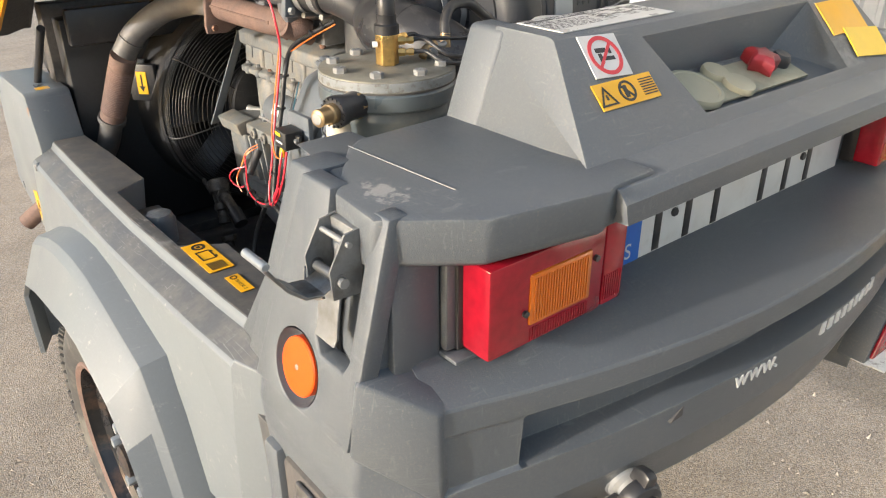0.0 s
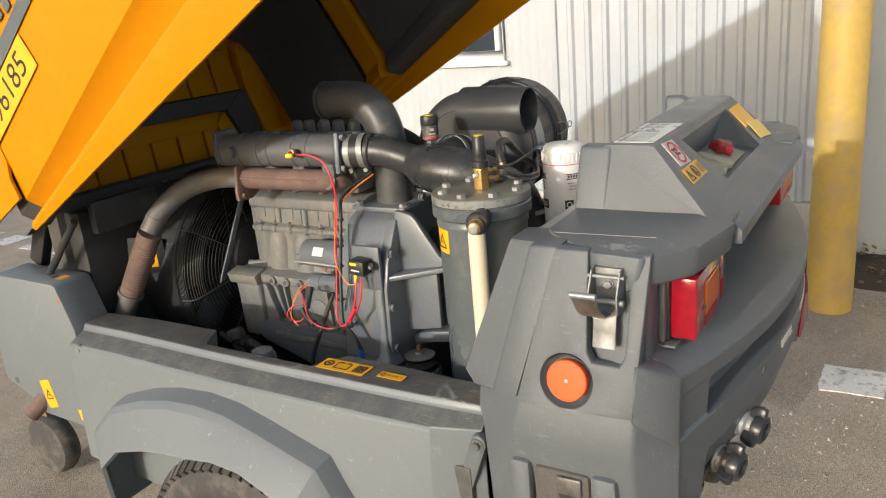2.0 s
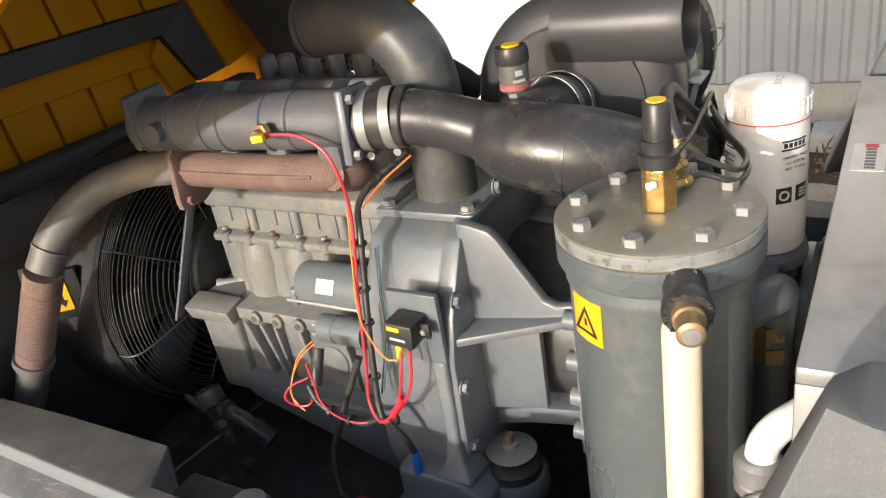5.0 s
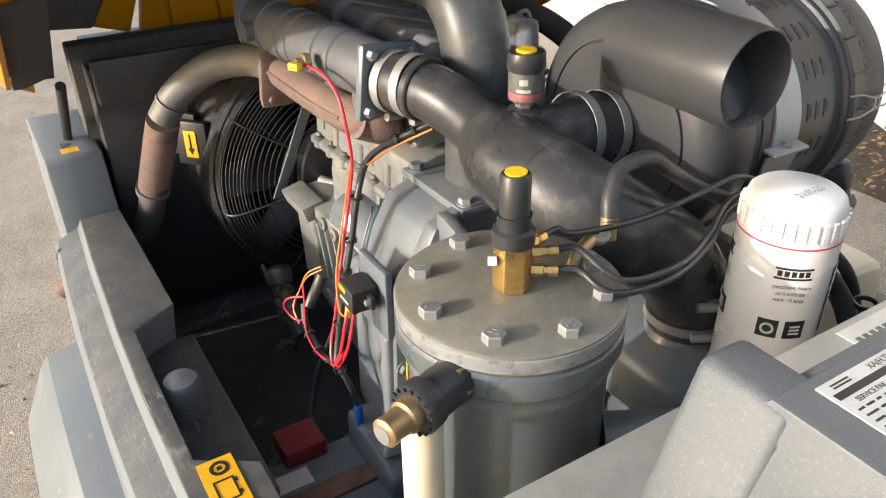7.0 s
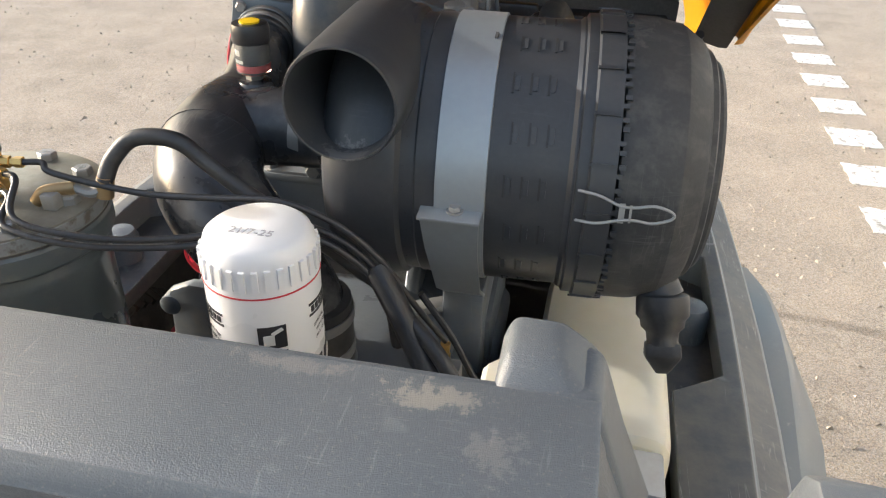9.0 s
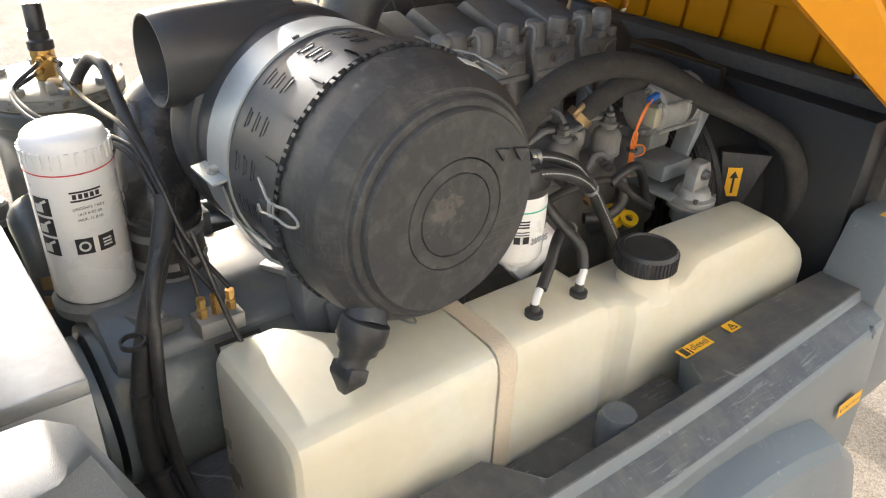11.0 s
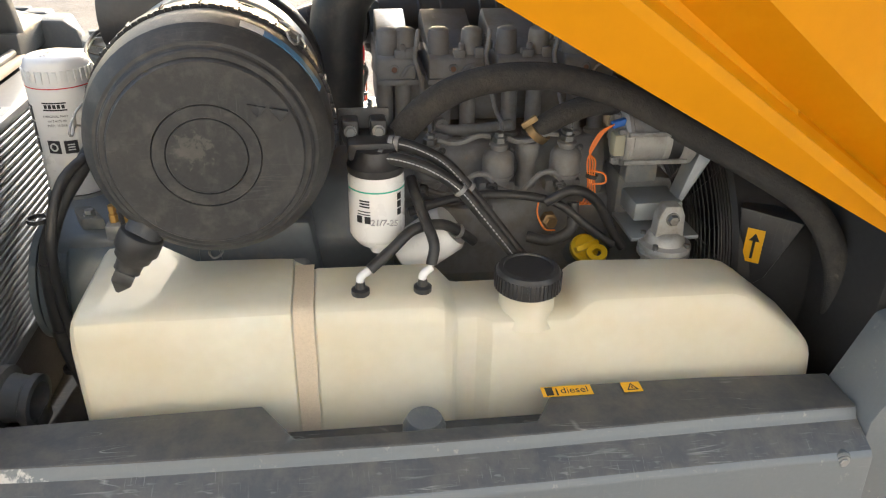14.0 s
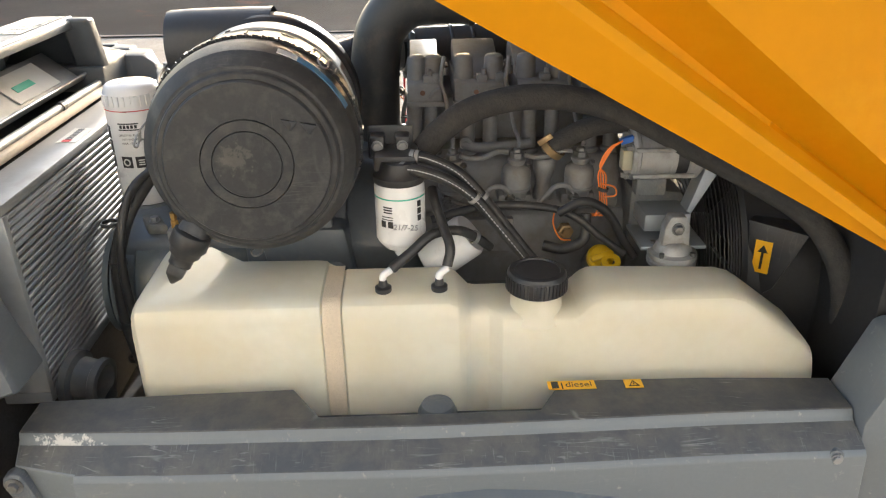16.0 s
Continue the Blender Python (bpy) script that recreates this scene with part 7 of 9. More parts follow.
    # front corner cover beside the fan
    cast("timing_cover", prism([(-0.165, 0.72), (-0.172, 0.862), (-0.155, 0.872), (0.12, 0.875), (0.14, 0.72)], "y", 1.20, 1.285), M_CAST, ENG, bevel=0.010)
    cast("cover_lip", prism([(-0.185, 0.845), (-0.195, 0.868), (-0.15, 0.876), (-0.14, 0.85)], "y", 1.185, 1.29), M_CAST, ENG, bevel=0.004)
    cast("timing_cover", box((-0.10, 1.20, 0.87), (0.11, 1.26, 1.02)), M_CAST, ENG, bevel=0.014)
    for y, dy in ((1.165, -0.035), (1.128, -0.03)):
        bm = loft([[(x, y + f * dy, z) for x in (-0.176, -0.150)] + [(x, y + f * dy + 0.008, z) for x in (-0.150, -0.176)] for z, f in ((0.848, 0.0), (0.770, 1.0))])
        cast("slanted_web", bm, M_CAST, ENG, bevel=0.002)
    part("dip_boss", lathe((-0.028, 1.205, 0.800), (-0.055, 0.080, 0.006), [(0.0105, 0), (0.0105, 0.045), (0.0085, 0.047), (0.0090, 0.075), (0.0105, 0.078), (0.0105, 0.086), (0.008, 0.088)], 18), M_CASTALU, ENG)
    # sump
    part("sump", prism([(0.83, 0.66), (1.24, 0.66), (1.22, 0.60), (1.05, 0.55), (0.90, 0.50), (0.83, 0.50)], "x", -0.13, 0.12), M_ENGINE, ENG, "dark grey oil sump", bevel=0.014)
    # flywheel housing with coupling bell
    bell = [(-0.205, 0.60), (-0.22, 0.66), (-0.215, 0.84), (-0.20, 0.90), (-0.155, 0.985), (-0.10, 1.005), (0.06, 1.005), (0.12, 0.97), (0.17, 0.88), (0.18, 0.70), (0.15, 0.56), (-0.16, 0.54)]
    part("flywheel_housing", prism(bell, "y", 0.715, 0.845), M_ENGINE, ENG, "grey painted flywheel housing", bevel=0.014, segs=3)
    part("housing_flange", prism([(x * 1.05, 0.78 + (z - 0.78) * 1.04) for x, z in bell], "y", 0.692, 0.718), M_ENGINE, ENG, bevel=0.004)
    for x, z in ((-0.222, 0.70), (-0.221, 0.80), (-0.205, 0.925), (-0.150, 1.0), (-0.05, 1.02), (0.06, 1.018), (0.15, 0.95)):
        part("housing_bolt", bolt((x * 0.97, 0.692, z), (0, -1, 0), 0.017, 0.009, 0.012), M_ENGINE, ENG)
    # gusset, web and end flange towards the separator
    part("gusset", prism([(0.700, 1.014), (0.684, 1.013), (0.655, 1.006), (0.644, 0.996), (0.588, 0.914), (0.572, 0.908), (0.545, 0.914), (0.545, 0.884), (0.700, 0.850)], "x", -0.158, -0.140), M_ENGINE, ENG, "grey triangular gusset", bevel=0.004)
    part("gusset", prism([(0.700, 1.014), (0.655, 1.006), (0.588, 0.914), (0.545, 0.914), (0.545, 0.884), (0.700, 0.850)], "x", 0.090, 0.108), M_ENGINE, ENG, bevel=0.004)
    web = [(-0.216, 0.700, 0.872), (-0.205, 0.672, 0.876), (-0.166, 0.552, 0.897), (-0.100, 0.545, 0.897), (-0.100, 0.700, 0.872)]
    part("web", loft([[(x, y, z - 0.013) for x, y, z in web], web]), M_ENGINE, ENG, bevel=0.004)
    part("side_wall", prism([(0.700, 0.862), (0.602, 0.880), (0.602, 0.735), (0.700, 0.715)], "x", -0.152, -0.138), M_ENGINE, ENG, bevel=0.003)
    part("end_flange", prism([(-0.186, 0.700), (-0.178, 0.925), (-0.150, 0.938), (-0.06, 0.938), (-0.06, 0.690)], "y", 0.527, 0.545), M_ENGINE, ENG, bevel=0.006)
    for z in (0.905, 0.845, 0.79, 0.735):
        part("flange_lug", lathe((-0.177, 0.552, z), (0, -1, 0), [(0.013, 0), (0.013, 0.026), (0.010, 0.028)], 18), M_ENGINE, ENG)
    foot = [(-0.136, 0.700, 0.700), (-0.130, 0.640, 0.712), (-0.124, 0.552, 0.722), (-0.06, 0.552, 0.722), (-0.06, 0.700, 0.700)]
    part("lower_web", loft([[(x, y, z - 0.030) for x, y, z in foot], foot]), M_ENGINE, ENG, bevel=0.007)
    col = [[(-0.205, 0.700, 0.85), (-0.205, 0.722, 0.85), (-0.236, 0.722, 0.85), (-0.236, 0.700, 0.85)], [(-0.205, 0.700, 0.72), (-0.205, 0.722, 0.72), (-0.237, 0.722, 0.72), (-0.237, 0.702, 0.72)],
           [(-0.205, 0.690, 0.685), (-0.205, 0.722, 0.685), (-0.246, 0.724, 0.685), (-0.246, 0.694, 0.685)], [(-0.205, 0.672, 0.664), (-0.205, 0.735, 0.664), (-0.262, 0.740, 0.664), (-0.262, 0.678, 0.664)]]
    part("corner_rib", loft(list(reversed(col))), M_ENGINE, ENG, "grey corner rib with flared foot", bevel=0.006, segs=3)
    part("coupling_bell", lathe((0.0, 0.695, 0.80), (0, -1, 0), [(0.132, 0), (0.130, 0.02), (0.125, 0.06), (0.120, 0.12), (0.118, 0.16)], 40), M_DUCT, ENG, "dark coupling bell")
    # mount with rubber
    part("mount_bracket", prism([(0.80, 0.668), (0.70, 0.667), (0.655, 0.640), (0.655, 0.595), (0.80, 0.56)], "x", -0.262, -0.12), M_ENGINE, ENG, bevel=0.010, segs=3)
    part("mount_arm", lathe((-0.178, 0.654, 0.600), (0, 0, 1), [(0.046, 0), (0.050, 0.006), (0.050, 0.030), (0.046, 0.036)], 32), M_ENGINE, ENG)
    mt = part("rubber_mount", lathe((-0.178, 0.654, 0.600), (0, 0, 1), [(0.030, 0), (0.040, 0.03), (0.040, 0.05), (0.032, 0.056)], 28), M_RUBBER, ENG)
    part("mount_washer", lathe((-0.172, 0.658, 0.662), (0, 0, 1), [(0.032, 0), (0.037, 0.005), (0.030, 0.008), (0.011, 0.009), (0.011, 0.017), (0.007, 0.018)], 28), M_STEEL, ENG)
    part("mount_stud", cyl((-0.172, 0.658, 0.66), (-0.172, 0.658, 0.694), 0.0062, 12, chamfer=0.001), M_RUST, ENG)
    # head tops with rocker boxes and cooling pipe
    part("head", box((-0.11, 0.83, 1.035), (0.075, 1.19, 1.112)), M_HEAD, ENG, bevel=0.01)
    # one rocker box a cylinder, the first one shorter
    for y, w, bosses, tubes, pipe in ((0.828, 0.057, (0.016, 0.043), (0.010, 0.038), 0.884), (0.904, 0.084, (0.0165, 0.066), (0.022, 0.060), 0.989), (1.007, 0.084, (0.0165, 0.066), (0.022, 0.060), 1.092), (1.110, 0.078, (0.0165, 0.060), (0.022, 0.058), None)):
        r = part("rocker_box", prism([(-0.10, 1.10), (-0.10, 1.138), (0.100, 1.146), (0.108, 1.140), (0.110, 1.114), (0.106, 1.108), (0.06, 1.100)], "y", y, y + w), M_HEAD, ENG, "grey cast rocker box", bevel=0.004)
        part("box_flange", prism([(0.06, 1.104), (0.112, 1.104), (0.1125, 1.113), (0.06, 1.113)], "y", y - 0.002, y + w + 0.006), M_HEAD, r, bevel=0.002)
        part("box_top", prism([(-0.095, 1.136), (-0.092, 1.166), (-0.075, 1.180), (-0.066, 1.180), (0.072, 1.142), (0.078, 1.136)], "y", y + 0.004, y + w - 0.004), M_HEAD, r, bevel=0.006)
        for dy in bosses:
            part("box_boss", lathe((0.084, y + dy, 1.136), (-0.03, 0, 1), [(0.0165, 0), (0.0158, 0.036), (0.0145, 0.044), (0.0100, 0.047), (0.0003, 0.0475)], 22), M_HEAD, r)
        mid = (bosses[0] + bosses[1]) / 2
        part("box_step", box((0.088, y + mid - 0.004, 1.142), (0.1065, y + mid + 0.013, 1.154)), M_HEAD, r, bevel=0.002)
        part("box_step", box((0.092, y + mid + 0.004, 1.152), (0.104, y + mid + 0.011, 1.163)), M_HEAD, r, bevel=0.002)
        part("box_step", box((0.088, y + w - 0.016, 1.142), (0.1065, y + w - 0.002, 1.157)), M_HEAD, r, bevel=0.002)
        part("core_plug", lathe((0.1085, y + mid - 0.005, 1.127), (1, 0, 0), [(0.0075, 0), (0.0072, 0.002), (0.0048, 0.0025), (0.0045, 0.0005), (0.0003, 0.0005)], 20), M_HEAD, r)
        part("plug_rust", lathe((0.1095, y + mid - 0.005, 1.127), (1, 0, 0), [(0.0042, 0), (0.0003, 0.0006)], 14), M_RUST, r)
        part("cast_rib", tube([(0.1095, y + mid + 0.006, 1.118), (0.111, y + mid + 0.014, 1.130), (0.1105, y + mid + 0.024, 1.134), (0.109, y + w - 0.006, 1.133)], 0.0026, 8), M_HEAD, r)
        for dy in tubes:
            part("pushrod_tube", lathe((0.104, y + dy, 1.018), (-0.06, 0, 1), [(0.0165, 0), (0.0165, 0.010), (0.0125, 0.013), (0.0120, 0.094)], 20), M_HEAD, ENG)
        if pipe:
            part("injector_pipe", tube([(0.088, pipe + 0.004, 1.168), (0.100, pipe + 0.004, 1.180), (0.113, pipe + 0.003, 1.182), (0.119, pipe, 1.168), (0.119, pipe - 0.002, 1.145), (0.121, pipe + 0.006, 1.118), (0.124, pipe + 0.009, 1.090), (0.140, pipe + 0.013, 1.070), (0.172, pipe + 0.014, 1.066), (0.186, pipe + 0.013, 1.056)], 0.0034, 8), M_HEAD, ENG)
            part("pipe_nut", lathe((0.088, pipe + 0.004, 1.152), (0, 0, 1), [(0.0085, 0), (0.0085, 0.012), (0.0055, 0.014), (0.0055, 0.020)], 6), M_DARKSTEEL, ENG)
    part("side_casting", prism([(0.06, 0.985), (0.085, 1.026), (0.125, 1.022), (0.140, 0.99), (0.144, 0.93), (0.10, 0.92)], "y", 0.83, 1.18), M_HEAD, ENG, "grey injection pump rail", bevel=0.008)
    for k, y in enumerate((0.897, 0.999, 1.101)):
        p = part("injection_pump", lathe((0.184, y, 0.972), (0.03, 0, 1), [(0.015, 0), (0.018, 0.003), (0.019, 0.012), (0.0225, 0.016), (0.0235, 0.022), (0.0235, 0.044), (0.0215, 0.050), (0.016, 0.0555), (0.012, 0.057), (0.012, 0.061), (0.0145, 0.062), (0.0145, 0.066), (0.010, 0.068)], 28), M_HEAD, ENG, "grey injection pump", smooth=30)
        part("pump_nut", lathe((0.1858, y, 1.038), (0.03, 0, 1), [(0.0105, 0), (0.0105, 0.010), (0.0075, 0.0115), (0.0070, 0.016), (0.0042, 0.018)], 6), M_DARKSTEEL, p)
        part("pump_collar", lathe((0.1845, y, 0.986), (0.03, 0, 1), [(0.0232, 0), (0.0245, 0.0015), (0.0245, 0.005), (0.0232, 0.0065)], 28), M_HEAD, p)
        part("pump_union", lathe((0.192, y - 0.007, 0.978), (0.9, -0.3, -0.5), [(0.010, 0), (0.010, 0.010), (0.0065, 0.012), (0.006, 0.018)], 6), M_DARKSTEEL, p)
        part("union_bolt", bolt((0.207, y - 0.010, 0.972), (0.9, -0.3, -0.4), 0.012, 0.006, 0.008), M_DARKSTEEL, p)
        part("pump_screw", bolt((0.194, y + 0.017, 1.030), (0.5, 0.3, 0.8), 0.008, 0.005), M_DARKSTEEL, p)
        part("pump_foot", box((0.14, y - 0.028, 0.955), (0.186, y + 0.028, 0.976)), M_HEAD, p, bevel=0.005)
        if k < 2:
            part("return_pipe", tube([(0.204, y - 0.004, 0.975), (0.204, y + 0.014, 0.968), (0.203, y + 0.032, 0.966), (0.202, y + 0.046, 0.978), (0.201, y + 0.062, 0.994), (0.201, y + 0.080, 0.995), (0.203, y + 0.093, 0.984)], 0.0043, 8), M_HEAD, ENG)
            part("feed_pipe", tube([(0.178, y + 0.012, 1.042), (0.176, y + 0.030, 1.036), (0.175, y + 0.050, 1.037), (0.176, y + 0.072, 1.046), (0.178, y + 0.090, 1.046)], 0.0043, 8), M_HEAD, ENG)
    part("lift_pump", lathe((0.165, 1.047, 0.962), (0, 0, 1), [(0.016, 0), (0.017, 0.010), (0.0125, 0.022), (0.0125, 0.034), (0.0175, 0.048), (0.018, 0.066), (0.015, 0.070), (0.0003, 0.071)], 26), M_HEAD, ENG, "waisted grey lift pump body")
    part("cross_rail", tube([(0.120, 0.915, 1.045), (0.124, 0.94, 1.038), (0.126, 0.985, 1.040), (0.124, 1.03, 1.044)], 0.0085, 10), M_HEAD, ENG)
    part("rail_ear", ring((0.124, 0.922, 1.046), (1, 0, 0), 0.004, 0.010, 0.007, 18), M_HEAD, ENG)
    part("crankcase_side", prism([(0.10, 0.93), (0.142, 0.93), (0.152, 0.90), (0.146, 0.80), (0.13, 0.72), (0.10, 0.72)], "y", 0.82, 1.20), M_HEAD, ENG, "dark grey crankcase side", bevel=0.01)
    part("side_plate", box((0.150, 0.865, 0.865), (0.166, 1.00, 0.925)), M_HEAD, ENG, bevel=0.003)
    for y, z in ((0.88, 0.915), (0.985, 0.915), (0.885, 0.875), (0.905, 0.875), (0.93, 0.875)):
        part("plate_bolt", bolt((0.166, y, z), (1, 0, 0), 0.008, 0.004), M_ENGINE, ENG)
    # added block and cap, hide the bright ground seen past the engine's front
    part("gap_block", prism([(1.185, 1.03), (1.185, 1.135), (1.20, 1.15), (1.27, 1.145), (1.305, 1.11), (1.31, 1.03)], "x", -0.11, 0.05), M_DUCT, ENG, "dark grey block added to fill the gap at the engine's front", bevel=0.014, segs=3)
    part("gap_block_cap", lathe((-0.03, 1.25, 1.14), (0, 0.3, 1), [(0.03, 0), (0.03, 0.016), (0.022, 0.022), (0.0003, 0.024)], 24), M_DUCT, ENG)
    part("front_casting", prism([(1.19, 0.98), (1.28, 0.97), (1.30, 0.90), (1.28, 0.80), (1.19, 0.80)], "x", 0.05, 0.175), M_CAST, ENG, "dusty front casting", bevel=0.012)
    part("bracket", box((0.16, 1.20, 0.925), (0.235, 1.275, 0.955)), M_GALV, ENG, bevel=0.004)
    bm = loft([[(0.19, 1.262, 0.93), (0.225, 1.262, 0.93), (0.225, 1.272, 0.94), (0.19, 1.272, 0.94)], [(0.19, 1.292, 1.03), (0.225, 1.292, 1.03), (0.225, 1.318, 1.03), (0.19, 1.318, 1.03)]])
    part("belt_guard", bm, M_GALV, ENG, bevel=0.002)


engine_core()


def dipstick():
    d = thing("oil_filler_cap", (0.198, 1.149, 0.86), "bright yellow oil filler cap on the engine", "cap")
    n = Vector((0.75, 0.05, 0.65)).normalized()
    part("cap", lathe(Vector((0.180, 1.145, 0.852)), n, [(0.020, 0), (0.0225, 0.004), (0.0225, 0.014), (0.018, 0.018), (0.0003, 0.018)], 28), M_CAPY, d)
    part("grip", rbox(face_pose(Vector((0.180, 1.145, 0.852)) + n * 0.022, n, (0, 0.9, 0.4)), (0.009, 0.04, 0.012)), M_CAPY, d, bevel=0.002)
    part("handle", ring((0.213, 1.158, 0.862), (0.5, -0.2, 1), 0.007, 0.016, 0.006, 24), M_CAPY, d)
    part("neck", cyl((0.15, 1.14, 0.83), (0.182, 1.145, 0.853), 0.018, 20), M_ENGINE, d)


dipstick()


def alternator():
    a = thing("alternator", (0.2, 1.22, 1.0), "aluminium alternator with orange wires beside the engine", "alternator")
    o = Vector((0.19, 1.172, 1.046))
    part("housing", lathe(o, (0, 1, 0), [(0.030, 0), (0.041, 0.003), (0.0445, 0.008), (0.0445, 0.013), (0.0425, 0.015), (0.0425, 0.062), (0.0440, 0.064), (0.0440, 0.071), (0.040, 0.073), (0.040, 0.090), (0.0445, 0.092), (0.0445, 0.110), (0.036, 0.118), (0.02, 0.120)], 48), M_CASTALU, a, "bare aluminium housing", smooth=30)
    part("stator_ring", lathe(o + Vector((0, 0.0725, 0)), (0, 1, 0), [(0.0412, 0), (0.0412, 0.018)], 40), M_BLACK, a)
    part("pulley", lathe(o + Vector((0, 0.121, 0)), (0, 1, 0), [(0.032, 0), (0.034, 0.002), (0.028, 0.010), (0.034, 0.018), (0.032, 0.020)], 32), M_BLACK, a)
    for dx, dz in ((0.026, -0.022), (0.034, 0.016), (0.012, -0.034), (0.006, 0.030)):
        part("rear_stud", bolt(o + Vector((dx, 0.002, dz)), (0, -1, 0), 0.009, 0.010, 0.007), M_STEEL, a)
    for k in range(6):
        ang = radians(20 + 60 * k)
        part("tie_bolt", cyl(o + Vector((0.046 * math.cos(ang), 0.004, 0.046 * math.sin(ang))), o + Vector((0.046 * math.cos(ang), 0.10, 0.046 * math.sin(ang))), 0.004, 8), M_CASTALU, a)
    part("terminal_block", rbox(Matrix.Translation((0.218, 1.166, 1.044)), (0.022, 0.016, 0.032)), M_GAUGE, a, bevel=0.002)
    part("blue_terminal", rbox(Matrix.Translation((0.213, 1.166, 1.073)) @ Matrix.Rotation(0.3, 4, "X"), (0.01, 0.022, 0.010)), M_BLUE, a, bevel=0.002)
    part("mount_ear", rbox(Matrix.Translation((0.19, 1.215, 0.990)), (0.03, 0.05, 0.03)), M_CAST, a, bevel=0.005)
    for k in range(4):
        d = 0.004 * k
        part("wire", tube([(0.218, 1.158, 1.073), (0.222, 1.142 - d * 0.5, 1.062), (0.222, 1.128 - d * 0.3, 1.035), (0.218, 1.124 + d, 1.018), (0.214, 1.129 + d * 0.8, 0.99), (0.212, 1.131 + d, 0.965), (0.210, 1.124 + d * 1.3, 0.946), (0.206, 1.115 + d, 0.948)], 0.0012, 6), M_ORW, a)
    part("wire", tube([(0.214, 1.132, 1.002), (0.222, 1.150, 0.999), (0.222, 1.153, 0.985), (0.214, 1.136, 0.980)], 0.0014, 6), M_ORW, a)
    part("wire", tube([(0.200, 1.062, 0.955), (0.203, 1.060, 0.93), (0.206, 1.072, 0.905), (0.203, 1.090, 0.900)], 0.0014, 6), M_ORW, a)
    part("wire_tie", ring((0.214, 1.134, 0.993), (0, 0.2, 1), 0.006, 0.009, 0.005, 14), M_BLACK, a)


alternator()


def fan():
    f = thing("cooling_fan", (0, 1.38, 0.53), "black cooling fan with wire guard and conical shroud", "fan")
    c = Vector((-0.005, 1.375, 0.79))
    # wire basket: rings close together round the side, wider apart over the face
    turns = [(0.252 - 0.0005 * k, 0.0045 * k) for k in range(7)] + [(0.2475 - 0.006 * k, 0.033 + 0.0055 * k - 0.00035 * k * k) for k in range(8)] + [(0.197 - 0.0115 * k, 0.0545 + 0.0010 * k) for k in range(12)]
    for k, (r, dep) in enumerate(turns):
        d, u, w = frame_of((0, 1, 0))
        pts = [c + Vector((0, -dep, 0)) + (u * math.cos(2 * math.pi * i / 56) + w * math.sin(2 * math.pi * i / 56)) * r for i in range(57)]
        part("guard_ring", tube(pts, 0.0013, 5, 1, smooth=False), M_GUARD, f, smooth=180)
    for k in range(8):
        a = radians(10 + 45 * k)
        e = Vector((math.cos(a), 0, math.sin(a)))
        part("guard_spoke", tube([c + e * 0.252 + Vector((0, 0.004, 0)), c + e * 0.248 + Vector((0, -0.032, 0)), c + e * 0.222 + Vector((0, -0.052, 0)), c + e * 0.14 + Vector((0, -0.062, 0)), c + e * 0.06 + Vector((0, -0.068, 0))], 0.0020, 6), M_GUARD, f)
    part("strut", loft([[(x - 0.010, 1.255 + (1.0 - z) * 0.22, z), (x + 0.013, 1.259 + (1.0 - z) * 0.22, z), (x + 0.013, 1.265 + (1.0 - z) * 0.22, z), (x - 0.010, 1.261 + (1.0 - z) * 0.22, z)] for x, z in ((-0.080, 1.00), (-0.092, 0.965), (-0.156, 0.775))]), M_ENGINE, f, "grey steel strut before the guard", bevel=0.001)
    hub = part("hub", lathe(c + Vector((0, 0.05, 0)), (0, -1, 0), [(0.06, 0), (0.06, 0.05), (0.045, 0.06), (0.0003, 0.062)], 28), M_BLACK, f)
    for k in range(8):
        a = 2 * math.pi * k / 8
        m = Matrix.Translation(c + Vector((0, 0.03, 0))) @ Matrix.Rotation(a, 4, "Y") @ Matrix.Translation((0.145, 0, 0)) @ Matrix.Rotation(radians(35), 4, "X")
        part("blade", rbox(m, (0.17, 0.004, 0.07)), M_BLACK, f, bevel=0.0015)
    bm = bmesh.new()
    lathe(c, (0, 1, 0), [(0.256, -0.006), (0.262, 0.0), (0.262, 0.03), (0.268, 0.09), (0.272, 0.115)], 56, bm, close=False)
    part("shroud", bm, M_SHROUD, f, "black conical fan shroud")
    # added plate, blocks sunlit ground that shows through above the fan
    part("gap_plate", box((-0.42, 1.42, 0.98), (0.16, 1.445, 1.062)), M_BLACK, f, "black plate added above the fan to keep the gap dark", bevel=0.006)
    part("shroud_plate", box((-0.42, 1.49, 0.48), (0.42, 1.55, 1.03)), M_SHROUD, f, bevel=0.004)
    cow = [Vector(p) for p in ((-0.322, 1.507, 0.838), (-0.268, 1.462, 0.838), (-0.258, 1.444, 0.924), (-0.322, 1.523, 0.930))]
    part("cowl_plate", loft([cow, [p + Vector((0.006, 0.008, 0)) for p in cow]]), M_PANEL, f, "pale grey folded cowl plate", bevel=0.001)
    # ribbed pulley stack on the engine's front
    part("pulley", lathe((0.02, 1.29, 0.80), (0, 1, 0), [(0.10, 0), (0.125, 0.004), (0.118, 0.010), (0.125, 0.016), (0.118, 0.022), (0.125, 0.028), (0.118, 0.034), (0.125, 0.040), (0.10, 0.044)], 48), M_BLACK, f, "black ribbed pulley")
    for s, at in ((-1, Vector((-0.262, 1.44, 0.873))), (1, Vector((0.236, 1.404, 0.882)))):
        n = Vector((s * 0.75, -0.66, 0)).normalized() if s < 0 else Vector((0.80, -0.60, 0.05)).normalized()
        st = part("arrow_sticker", plate(face_pose(at + n * 0.018, n), 0.026, 0.055, 0.001), M_LABEL, f, "yellow sticker with black arrow")
